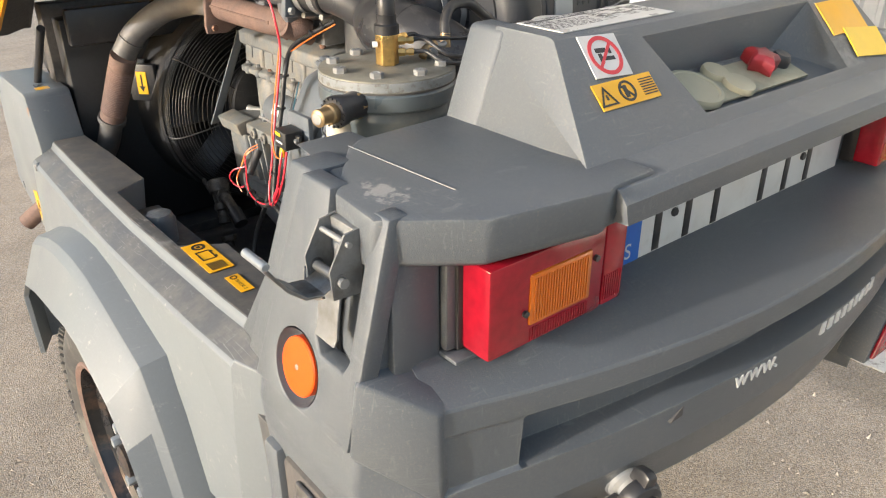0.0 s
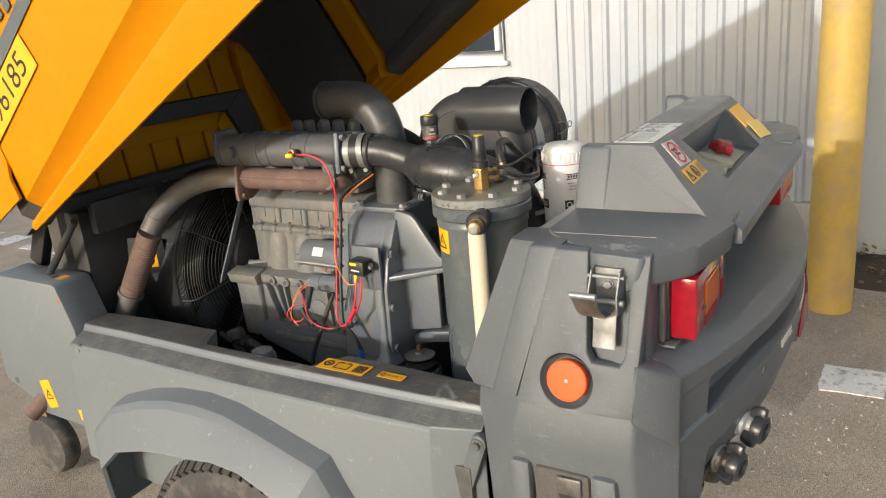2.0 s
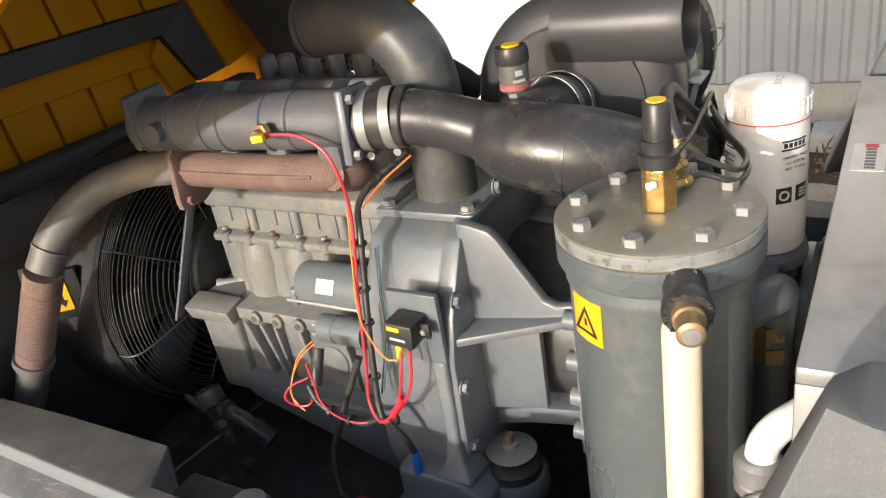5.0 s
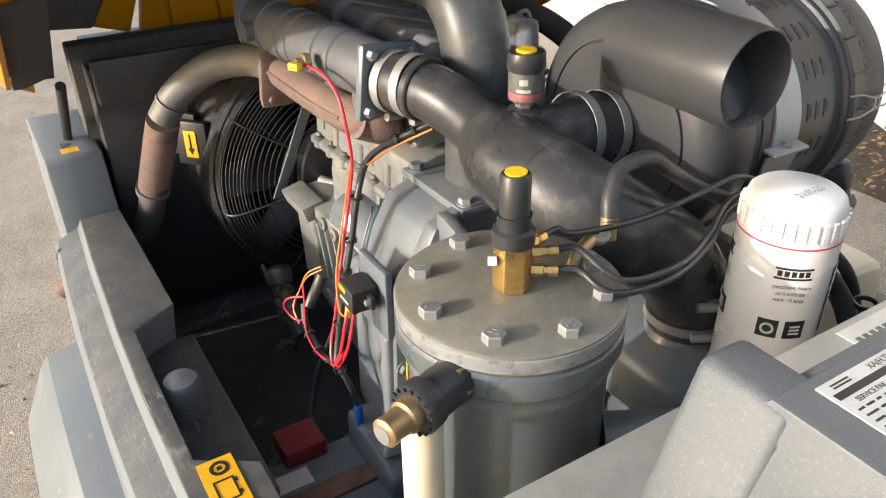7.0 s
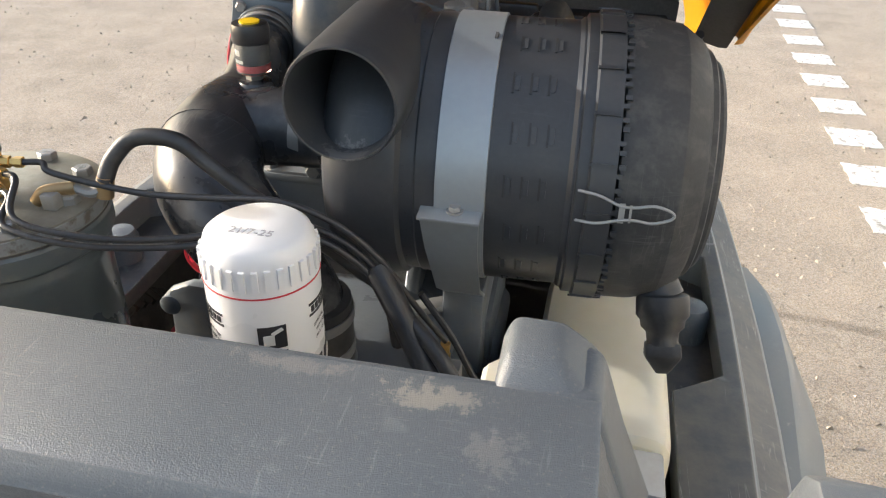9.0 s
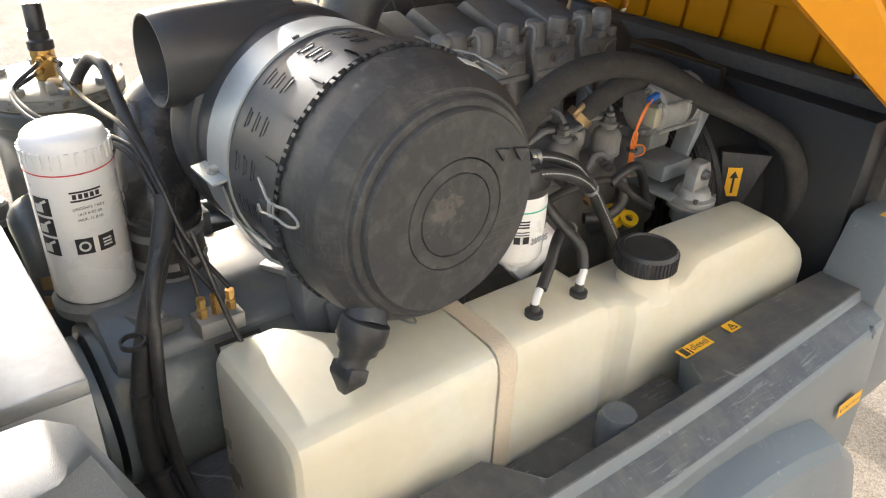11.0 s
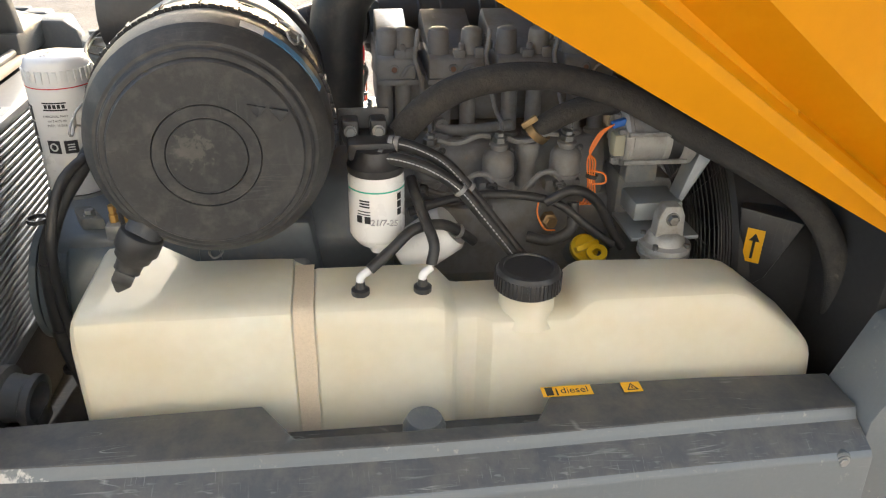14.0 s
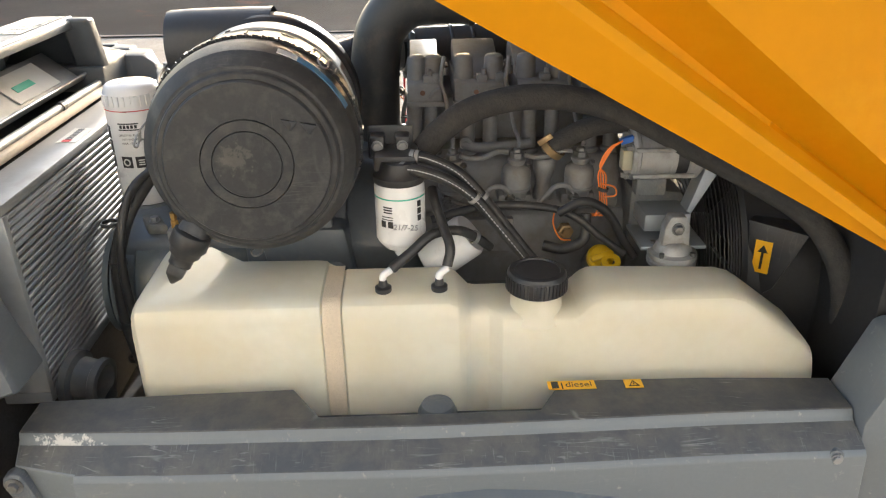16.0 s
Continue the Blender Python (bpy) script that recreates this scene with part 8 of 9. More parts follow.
        if s < 0:
            part("arrow_back", rbox(face_pose(at + n * 0.009, n), (0.07, 0.09, 0.016)), M_BLACK, f, bevel=0.003)
        else:
            face = [Vector(p) for p in ((0.230, 1.371, 0.940), (0.286, 1.445, 0.934), (0.266, 1.412, 0.832), (0.246, 1.388, 0.800))]
            part("cowl_wedge", loft([face, [p - n * 0.05 for p in face]]), M_BLACK, f, "black folded cowl face", bevel=0.002)
        m = face_pose(at + n * 0.0192, n)
        q = 1 if s > 0 else -1
        bm = rbox(m @ Matrix.Translation((0, -0.006 * q, 0.0002)), (0.004, 0.030, 0.0006))
        loft([[m @ Vector((x, y * q, z)) for x, y in ((-0.008, 0.008), (0.008, 0.008), (0, 0.021))] for z in (0, 0.0006)], bm)
        part("arrow", bm, M_INK, st)


fan()


def exhaust():
    e = thing("exhaust", (-0.25, 1.1, 0.75), "rusty exhaust manifold with bent pipe and corrugated section", "exhaust pipe")
    mani = [(-0.128, 0.846, 1.068), (-0.150, 0.856, 1.076), (-0.170, 0.882, 1.081), (-0.178, 0.94, 1.082), (-0.180, 1.02, 1.082), (-0.180, 1.120, 1.082)]
    part("manifold", tube(mani, 0.026, 22, radii=[0.018, 0.024, 0.0265, 0.0265, 0.0265, 0.0270]), M_OXIDE, e, "rusty cast manifold")
    part("manifold_rib", tube([(x - 0.026, y, z + 0.004) for x, y, z in mani[2:]], 0.0035, 8), M_OXIDE, e)
    for y in (0.86, 0.95, 1.04):
        part("manifold_branch", tube([(-0.18, y, 1.08), (-0.15, y, 1.066), (-0.12, y, 1.055)], 0.019, 14), M_OXIDE, e)
        part("branch_bolt", bolt((-0.158, y + 0.028, 1.056), (-0.6, 0, -0.8), 0.010, 0.008), M_RUST, e)
    part("flange", prism([(-0.220, 1.030), (-0.222, 1.045), (-0.216, 1.115), (-0.200, 1.126), (-0.150, 1.122), (-0.138, 1.105), (-0.150, 1.040), (-0.175, 1.028)], "y", 1.118, 1.130), M_OXIDE, e, bevel=0.003)
    part("flange_bolt", bolt((-0.205, 1.118, 1.042), (0, -1, 0), 0.012, 0.008), M_RUST, e)
    path = [(-0.180, 1.126, 1.082), (-0.185, 1.170, 1.083), (-0.208, 1.222, 1.080), (-0.252, 1.275, 1.062), (-0.303, 1.314, 1.018), (-0.335, 1.335, 0.968)]
    part("pipe", tube(path, 0.0265, 20), M_EXH, e, "heat stained steel pipe")
    part("pipe_weld", ring((-0.318, 1.322, 0.998), (0.5, -0.35, 0.8), 0.0262, 0.0285, 0.004, 28), M_EXH, e)
    a, b = Vector((-0.335, 1.335, 0.965)), Vector((-0.362, 1.428, 0.80))
    d = (b - a).normalized()
    L = (b - a).length
    prof = [(0.029, 0), (0.029, 0.03), (0.026, 0.034)]
    n = 26
    for k in range(n):
        h = 0.036 + (L - 0.060) * k / n
        prof += [(0.0275, h), (0.0295, h + (L - 0.06) / n * 0.5)]
    prof += [(0.028, L - 0.022), (0.0285, L)]
    part("corrugated_pipe", lathe(a, d, prof, 28), M_OXIDE, e, "rusty corrugated section")
    part("pipe_clamp", ring(b, d, 0.0275, 0.0325, 0.012, 28), M_EXH, e)
    part("lower_pipe", tube([b, b + d * 0.10, b + d * 0.22 + Vector((-0.02, 0.02, 0))], 0.026, 18), M_EXH, e)
    part("tail_pipe", cyl((-0.46, 1.630, 0.580), (-0.562, 1.692, 0.488), 0.023, 24), M_OXIDE, e, "rusty tail pipe end")
    # the pipe is solid; a black disc paints the shade of its bore
    part("tail_bore", cyl((-0.558, 1.6896, 0.4916), (-0.5629, 1.6926, 0.4872), 0.019, 24), M_FOAM, e)


exhaust()


def clamp(c, axis, r, w, parent, ang=0.0):
    """A worm drive hose clamp."""
    k = part("hose_clamp", ring(c, axis, r, r + 0.0016, w, 40), M_STEEL, parent, "steel worm drive clamp")
    d, u, v = frame_of(axis)
    p = Vector(c) + (u * math.cos(ang) + v * math.sin(ang)) * (r + 0.006)
    t = (-u * math.sin(ang) + v * math.cos(ang))
    part("clamp_screw", cyl(p - t * 0.011, p + t * 0.010, 0.0052, 12), M_STEEL, k)
    part("clamp_screw", lathe(p + t * 0.010, t, [(0.0055, 0), (0.0055, 0.006)], 6), M_STEEL, k)


FLANGE = Matrix.Translation((-0.153, 0.824, 1.146)) @ Matrix.Rotation(radians(16), 4, "Z") @ Matrix.Rotation(radians(8), 4, "Y")


def intake():
    m = thing("intake_manifold", (-0.19, 1.0, 1.12), "dark grey ribbed intake manifold on the engine", "manifold")
    secs = []
    prof = [(0.034, 0), (0.039, 0.01)]
    for h in (0.075, 0.115, 0.185, 0.215, 0.270, 0.325):
        prof += [(0.0392, h), (0.0415, h + 0.002), (0.0415, h + 0.006), (0.0392, h + 0.008)]
    part("runner", lathe((-0.150, 0.832, 1.150), (-0.13, 1, 0.015), prof + [(0.038, 0.345), (0.03, 0.352)], 36), M_IRON, m, "ribbed cast runner")
    part("end_flange", rbox(Matrix.Translation((-0.19, 1.165, 1.165)) @ Matrix.Rotation(radians(8), 4, "Z"), (0.085, 0.016, 0.08)), M_IRON, m, bevel=0.008)
    part("end_plug", cyl((-0.222, 1.11, 1.155), (-0.238, 1.11, 1.155), 0.014, 18), M_IRON, m)
    for y in (0.86, 0.95, 1.04, 1.12):
        part("branch", box((-0.18, y - 0.02, 1.085), (-0.10, y + 0.02, 1.16)), M_IRON, m, bevel=0.01)
    fl = part("flange", rbox(FLANGE, (0.094, 0.012, 0.094)), M_ENGINE, m, "grey cast square flange", bevel=0.004)
    for dx in (-0.035, 0.035):
        for dz in (-0.035, 0.035):
            part("flange_bolt", bolt(FLANGE @ Vector((dx, -0.006, dz)), (0.30, -1, -0.05), 0.012, 0.008), M_STEEL, fl)
    part("temperature_sensor", lathe((-0.213, 0.925, 1.155), (-1, 0, 0), [(0.011, 0), (0.011, 0.008), (0.006, 0.009), (0.006, 0.018)], 6), M_OLDBRASS, m)
    part("sensor_plug", rbox(Matrix.Translation((-0.236, 0.918, 1.153)) @ Matrix.Rotation(0.5, 4, "Z"), (0.012, 0.016, 0.010)), M_CAPY, m, bevel=0.002)

    h = thing("intake_hose", (-0.1, 0.6, 1.1), "black rubber intake elbow with steel clamps", "hose")
    part("coupling", tube([(-0.152, 0.818, 1.146), (-0.146, 0.795, 1.149), (-0.138, 0.772, 1.149)], 0.0375, 28), M_RUBBER, h, "ribbed rubber sleeve")
    clamp((-0.149, 0.806, 1.148), (0.3, -1, 0), 0.0380, 0.013, h, radians(80))
    clamp((-0.139, 0.776, 1.149), (0.3, -1, 0), 0.0380, 0.013, h, radians(95))
    part("collar", cyl((-0.136, 0.768, 1.149), (-0.133, 0.756, 1.148), 0.0400, 28, chamfer=0.002), M_RUBBER, h)
    body = part("elbow", tube([(-0.135, 0.764, 1.148), (-0.128, 0.738, 1.145), (-0.118, 0.702, 1.135), (-0.113, 0.665, 1.123), (-0.113, 0.640, 1.114), (-0.113, 0.612, 1.106), (-0.112, 0.577, 1.101), (-0.106, 0.540, 1.095), (-0.088, 0.506, 1.080), (-0.054, 0.480, 1.056), (-0.012, 0.463, 1.026), (0.018, 0.455, 0.985), (0.027, 0.452, 0.945)],
                           0.04, 36, radii=[0.035, 0.035, 0.035, 0.036, 0.046, 0.053, 0.055, 0.055, 0.055, 0.053, 0.050, 0.047, 0.043]), M_ELBOW, h, "moulded black elbow")
    part("seam", ring((-0.109, 0.552, 1.097), (-0.12, 0.97, 0.16), 0.053, 0.0562, 0.003, 40), M_ELBOW, body)
    pieces("moulded_mark", [Matrix.Translation((-0.105 + 0.006 * k, 0.590 - 0.003 * k, 1.1545 + 0.0004 * k)) @ Matrix.Rotation(0.5 + 0.4 * (k % 2), 4, "Z") for k in range(6)], (0.0042, 0.0012, 0.0016), M_ELBOW, body)
    part("branch", tube([(-0.105, 0.606, 1.106), (-0.055, 0.610, 1.112), (0.0, 0.612, 1.113), (0.04, 0.612, 1.112)], 0.044, 30), M_ELBOW, h)
    clamp((-0.022, 0.612, 1.119), (1, 0, -0.1), 0.0445, 0.012, h, radians(100))
    clamp((0.018, 0.612, 1.114), (1, 0, -0.1), 0.0445, 0.012, h, radians(85))
    for z in (0.985, 0.945):
        clamp((0.026, 0.452, z), (0, 0, 1), 0.0465, 0.011, h, radians(150))
    part("sleeve", cyl((0.028, 0.452, 0.92), (0.026, 0.452, 1.0), 0.0455, 30), M_RUBBER, h)
    # service indicator
    g = thing("service_indicator", (-0.087, 0.624, 1.16), "clear air filter service indicator with yellow button and red band", "indicator")
    ix, iy = -0.085, 0.627
    part("base", lathe((ix, iy, 1.140), (0, 0, 1), [(0.024, 0), (0.021, 0.010), (0.018, 0.016), (0.008, 0.018), (0.007, 0.024)], 24), M_ELBOW, g)
    part("nut", lathe((ix, iy, 1.158), (0, 0, 1), [(0.010, 0), (0.010, 0.007)], 6), M_DARKSTEEL, g)
    part("red_band", lathe((ix, iy, 1.168), (0, 0, 1), [(0.0150, 0), (0.0158, 0.001), (0.0158, 0.007), (0.0150, 0.008)], 28), M_REDINK, g)
    part("cup", lathe((ix, iy, 1.165), (0, 0, 1), [(0.0155, 0), (0.0185, 0.002), (0.0190, 0.036)], 32), M_CLEAR, g, "clear plastic cup").visible_shadow = True
    part("scale_sleeve", lathe((ix, iy, 1.176), (0, 0, 1), [(0.0150, 0), (0.0160, 0.001), (0.0160, 0.022), (0.015, 0.024)], 28), M_BLACK, g, "dark scale with fine marks")
    part("scale_marks", bent_label((ix, iy), 0.0162, radians(200), radians(255), 1.178, 1.1815, 0.0003, 6), M_PAPER, g)
    part("scale_marks", bent_label((ix, iy), 0.0162, radians(212), radians(243), 1.186, 1.1925, 0.0003, 6), M_PAPER, g)
    part("cap", lathe((ix, iy, 1.199), (0, 0, 1), [(0.0195, 0), (0.0205, 0.002), (0.0205, 0.015), (0.0190, 0.020), (0.0003, 0.021)], 32), M_BLACK, g)
    part("button", lathe((ix, iy, 1.2195), (0, 0, 1), [(0.0110, 0), (0.0110, 0.002), (0.0003, 0.0024)], 24), M_CAPY, g)
    # riser pipe
    p = thing("air_duct", (-0.05, 0.77, 1.0), "dark grey bent air duct with bolted foot", "duct")
    part("pipe", tube([(-0.05, 0.768, 1.0), (-0.05, 0.768, 1.06), (-0.05, 0.770, 1.14), (-0.05, 0.785, 1.205), (-0.05, 0.825, 1.245), (-0.05, 0.875, 1.255), (-0.05, 0.945, 1.253)], 0.044, 32), M_DUCT, p)
    part("end_ring", ring((-0.05, 0.942, 1.253), (0, 1, 0), 0.044, 0.0465, 0.010, 32), M_DUCT, p)
    # black disc over the closed end, paints the duct's shaded inside
    part("end_dark", cyl((-0.05, 0.9455, 1.253), (-0.05, 0.947, 1.253), 0.041, 28), M_FOAM, p)
    part("foot", box((-0.125, 0.69, 0.998), (0.03, 0.845, 1.010)), M_ENGINE, p, bevel=0.003)
    for x in (-0.11, 0.015):
        for y in (0.705, 0.83):
            part("foot_bolt", bolt((x, y, 1.010), (0, 0, 1), 0.017, 0.009, 0.012), M_STEEL if (x < 0) == (y < 0.8) else M_ENGINE, p)


intake()


# ---- starter, relay and wiring ----
def starter():
    s = thing("starter_motor", (-0.21, 0.9, 0.84), "grey starter motor with white label on the crankcase", "starter motor")
    AT, AS = Matrix.Translation((0.060, 0.042, -0.016)), Matrix.Translation((0.052, 0.052, -0.026))

    def put(name, bm, material, m, label="", bevel=0.0):
        bmesh.ops.transform(bm, matrix=m, verts=bm.verts)
        return part(name, bm, material, s, label, bevel=bevel)

    put("motor", lathe((-0.205, 0.95, 0.902), (0, -1, 0), [(0.020, 0), (0.032, 0.003), (0.034, 0.008), (0.034, 0.032), (0.0345, 0.033), (0.0345, 0.13), (0.030, 0.135)], 36), M_ENGINE, AT)
    put("solenoid", lathe((-0.208, 0.918, 0.838), (0, -1, 0), [(0.021, 0), (0.023, 0.002), (0.023, 0.03), (0.0215, 0.031), (0.0215, 0.036), (0.023, 0.037), (0.023, 0.085)], 28), M_ENGINE, AS)
    put("nose", box((-0.235, 0.80, 0.815), (-0.17, 0.835, 0.935)), M_ENGINE, AT, bevel=0.012)
    put("through_bolt", cyl((-0.236, 0.965, 0.885), (-0.237, 0.83, 0.885), 0.0035, 8), M_STEEL, AT)
    put("end_lug", rbox(Matrix.Translation((-0.228, 0.952, 0.890)), (0.02, 0.012, 0.03)), M_ENGINE, AT, bevel=0.004)
    put("label", rbox(face_pose((-0.236, 0.885, 0.917), (-0.87, 0, 0.5)), (0.032, 0.022, 0.002)), M_PAPER, AT, "white type label")
    for dy in (0.0, 0.014):
        put("terminal", cyl((-0.212 - dy * 0.3, 0.918, 0.842 - dy), (-0.212 - dy * 0.3, 0.934, 0.842 - dy), 0.0035, 8), M_STEEL, AS)
    r = thing("relay", (-0.25, 0.722, 0.90), "black relay on a grey bracket beside the flywheel housing", "relay")
    part("bracket", box((-0.232, 0.700, 0.845), (-0.222, 0.775, 0.948)), M_ENGINE, r, bevel=0.002)
    part("case", rbox(Matrix.Translation((-0.253, 0.738, 0.908)) @ Matrix.Rotation(0.08, 4, "X"), (0.036, 0.040, 0.034)), M_BLACK, r, bevel=0.003)
    part("yellow_mark", rbox(Matrix.Translation((-0.2715, 0.744, 0.918)) @ Matrix.Rotation(0.08, 4, "X"), (0.001, 0.018, 0.006)), M_CAPY, r)
    part("text_lines", rbox(Matrix.Translation((-0.2715, 0.740, 0.903)) @ Matrix.Rotation(0.08, 4, "X"), (0.0008, 0.022, 0.003)), M_PAPER, r)
    part("ear", rbox(Matrix.Translation((-0.248, 0.712, 0.908)), (0.006, 0.016, 0.018)), M_BLACK, r, bevel=0.001)
    part("ear_bolt", bolt((-0.251, 0.711, 0.908), (-1, 0, 0), 0.008, 0.005), M_STEEL, r)


starter()


def wiring():
    w = thing("wiring_loom", (-0.25, 0.8, 0.78), "red, orange and black wires tied into a braided loom", "wiring")
    part("red_wire", tube([(-0.222, 0.916, 1.153), (-0.216, 0.872, 1.150), (-0.214, 0.838, 1.132), (-0.214, 0.822, 1.100), (-0.211, 0.818, 1.052), (-0.219, 0.818, 1.001), (-0.230, 0.820, 0.942), (-0.244, 0.817, 0.885), (-0.256, 0.816, 0.826), (-0.266, 0.815, 0.786), (-0.274, 0.800, 0.764), (-0.276, 0.780, 0.768), (-0.275, 0.760, 0.790), (-0.276, 0.738, 0.822), (-0.272, 0.730, 0.850), (-0.264, 0.730, 0.885)], 0.0022, 8), M_REDW, w, "red wire")
    part("red_wire", tube([(-0.264, 0.744, 0.888), (-0.273, 0.742, 0.862), (-0.277, 0.746, 0.835), (-0.279, 0.756, 0.805), (-0.278, 0.775, 0.776), (-0.277, 0.795, 0.763)], 0.0022, 8), M_REDW, w)
    part("red_wire", tube([(-0.277, 0.748, 0.815), (-0.279, 0.757, 0.800), (-0.279, 0.768, 0.785)], 0.0045, 8), M_REDW, w, "red crimp sleeve")
    part("yellow_terminal", cyl((-0.262, 0.746, 0.892), (-0.266, 0.745, 0.872), 0.005, 10), M_CAPY, w)
    part("orange_wire", tube([(-0.211, 0.822, 1.05), (-0.226, 0.822, 0.98), (-0.245, 0.815, 0.915), (-0.258, 0.795, 0.888), (-0.268, 0.768, 0.868), (-0.268, 0.748, 0.868)], 0.0013, 6), M_ORW, w)
    for k, dx in enumerate((0.0, 0.006)):
        part("blue_wire", tube([(-0.19 + dx, 0.808, 0.985), (-0.215 + dx, 0.798, 0.93), (-0.23 + dx, 0.790, 0.88), (-0.245 + dx, 0.795, 0.83), (-0.25 + dx, 0.803, 0.79)], 0.0012, 6), M_BLUEW if k else M_BLACK, w)
    loom = part("loom", tube([(-0.112, 0.783, 1.092), (-0.148, 0.812, 1.068), (-0.186, 0.822, 1.046), (-0.208, 0.814, 1.005), (-0.222, 0.813, 0.944), (-0.238, 0.810, 0.887), (-0.252, 0.806, 0.830), (-0.262, 0.803, 0.785), (-0.27, 0.795, 0.762)], 0.0046, 10), M_RUBBER, w, "black braided sleeve")
    part("loom", tube([(-0.27, 0.795, 0.765), (-0.272, 0.83, 0.748), (-0.272, 0.87, 0.752), (-0.27, 0.905, 0.765), (-0.262, 0.925, 0.785)], 0.0050, 10), M_RUBBER, w)
    part("loom", tube([(-0.27, 0.795, 0.765), (-0.262, 0.775, 0.735), (-0.255, 0.765, 0.70)], 0.005, 8), M_RUBBER, w)
    part("blue_splice", cyl((-0.255, 0.765, 0.70), (-0.255, 0.765, 0.655), 0.0065, 12), M_BLUE, w, "blue crimp splice")
    part("splice_end", cyl((-0.255, 0.765, 0.655), (-0.255, 0.767, 0.625), 0.0035, 8), M_PAPER, w)
    part("red_wire", tube([(-0.27, 0.80, 0.757), (-0.278, 0.84, 0.752), (-0.278, 0.875, 0.758), (-0.272, 0.90, 0.772), (-0.266, 0.91, 0.80), (-0.262, 0.918, 0.825)], 0.0016, 8), M_REDW, w)
    part("red_wire", tube([(-0.262, 0.922, 0.80), (-0.278, 0.945, 0.79), (-0.284, 0.955, 0.772), (-0.278, 0.945, 0.757), (-0.27, 0.925, 0.757), (-0.262, 0.915, 0.78)], 0.0016, 8), M_REDW, w)
    for dz in (0.0, 0.006):
        part("orange_wire", tube([(-0.225, 0.930, 0.838 - dz), (-0.244, 0.946, 0.822 - dz), (-0.254, 0.962, 0.785), (-0.268, 0.958, 0.758 + dz), (-0.268, 0.94, 0.740)], 0.0011, 6), M_ORW, w)
    part("plug_sleeve", cyl((-0.23, 0.918, 0.83), (-0.258, 0.915, 0.785), 0.0085, 12), M_RUBBER, w)
    for p, d in (((-0.210, 0.815, 1.0), (0, 0.1, 1)), ((-0.236, 0.811, 0.895), (0, 0.1, 1)), ((-0.254, 0.806, 0.82), (0, 0.1, 1)), ((-0.224, 0.814, 0.94), (0, 0.1, 1)), ((-0.148, 0.812, 1.068), (-0.8, 0.5, -0.4)), ((-0.273, 0.85, 0.749), (0, 1, 0)), ((-0.272, 0.885, 0.756), (0, 1, 0.3)), ((-0.130, 0.798, 1.080), (-0.8, 0.5, -0.4)), ((-0.274, 0.772, 0.77), (0, -1, 0.5))):
        part("cable_tie", ring(p, d, 0.0075, 0.0092, 0.004, 14), M_BLACK, w)
    part("orange_wire", tube([(-0.116, 0.775, 1.088), (-0.152, 0.803, 1.064), (-0.192, 0.815, 1.042)], 0.0015, 6), M_ORW, w)
    # battery lead
    part("battery_cable", tube([(-0.215, 0.86, 0.815), (-0.235, 0.90, 0.72), (-0.255, 0.92, 0.65), (-0.28, 0.90, 0.60), (-0.30, 0.85, 0.605)], 0.0055, 10), M_RUBBER, w)
    b = thing("battery", (-0.34, 0.70, 0.445), "grey starter battery with red terminal cover down in the bay", "battery")
    part("case", box((-0.415, 0.56, 0.445), (-0.25, 0.80, 0.60)), M_FOAM, b, bevel=0.005)
    part("top", box((-0.418, 0.556, 0.592), (-0.247, 0.804, 0.612)), M_PANEL, b, "dusty grey battery top", bevel=0.004)
    part("terminal_cover", box((-0.365, 0.785, 0.606), (-0.300, 0.845, 0.640)), M_DARKRED, b, "red terminal cover", bevel=0.006)
    part("hold_down", box((-0.425, 0.70, 0.612), (-0.24, 0.735, 0.617)), M_RUST, b, bevel=0.001)
    part("label", box((-0.40, 0.745, 0.6121), (-0.34, 0.778, 0.613)), M_PAPER, b)
    v = thing("drain_valve", (-0.205, 1.18, 0.525), "dirty grey drain valve with hose tail beside the sump", "valve")

    def down(name, bm, material, label="", bevel=0.0):
        bmesh.ops.translate(bm, verts=bm.verts, vec=(0.055, 0.060, -0.075))
        return part(name, bm, material, v, label, bevel=bevel)

    down("body", lathe((-0.246, 1.195, 0.718), (-0.12, -0.42, -0.9), [(0.014, -0.012), (0.024, -0.008), (0.026, 0.004), (0.026, 0.02), (0.020, 0.026), (0.017, 0.05), (0.020, 0.054), (0.020, 0.066), (0.015, 0.07), (0.015, 0.10)], 20), M_OLDTAP)
    down("side_stub", tube([(-0.248, 1.178, 0.692), (-0.256, 1.145, 0.700), (-0.26, 1.11, 0.698), (-0.262, 1.075, 0.682)], 0.013, 12), M_OLDTAP, "grimy side stub")
    down("hose_end", tube([(-0.262, 1.082, 0.686), (-0.263, 1.065, 0.677), (-0.263, 1.045, 0.664)], 0.017, 14), M_RUBBER)
    down("nut", lathe((-0.254, 1.152, 0.701), (-0.2, -0.95, -0.05), [(0.019, 0), (0.019, 0.013)], 6), M_OLDTAP, bevel=0.002)
    down("nut", lathe((-0.263, 1.135, 0.600), (-0.12, -0.42, -0.9), [(0.019, 0), (0.019, 0.014), (0.012, 0.016), (0.012, 0.03)], 6), M_OLDTAP, bevel=0.002)
    down("handle", rbox(Matrix.Translation((-0.270, 1.205, 0.712)) @ Matrix.Rotation(0.5, 4, "X"), (0.008, 0.05, 0.014)), M_OLDTAP, bevel=0.003)


wiring()


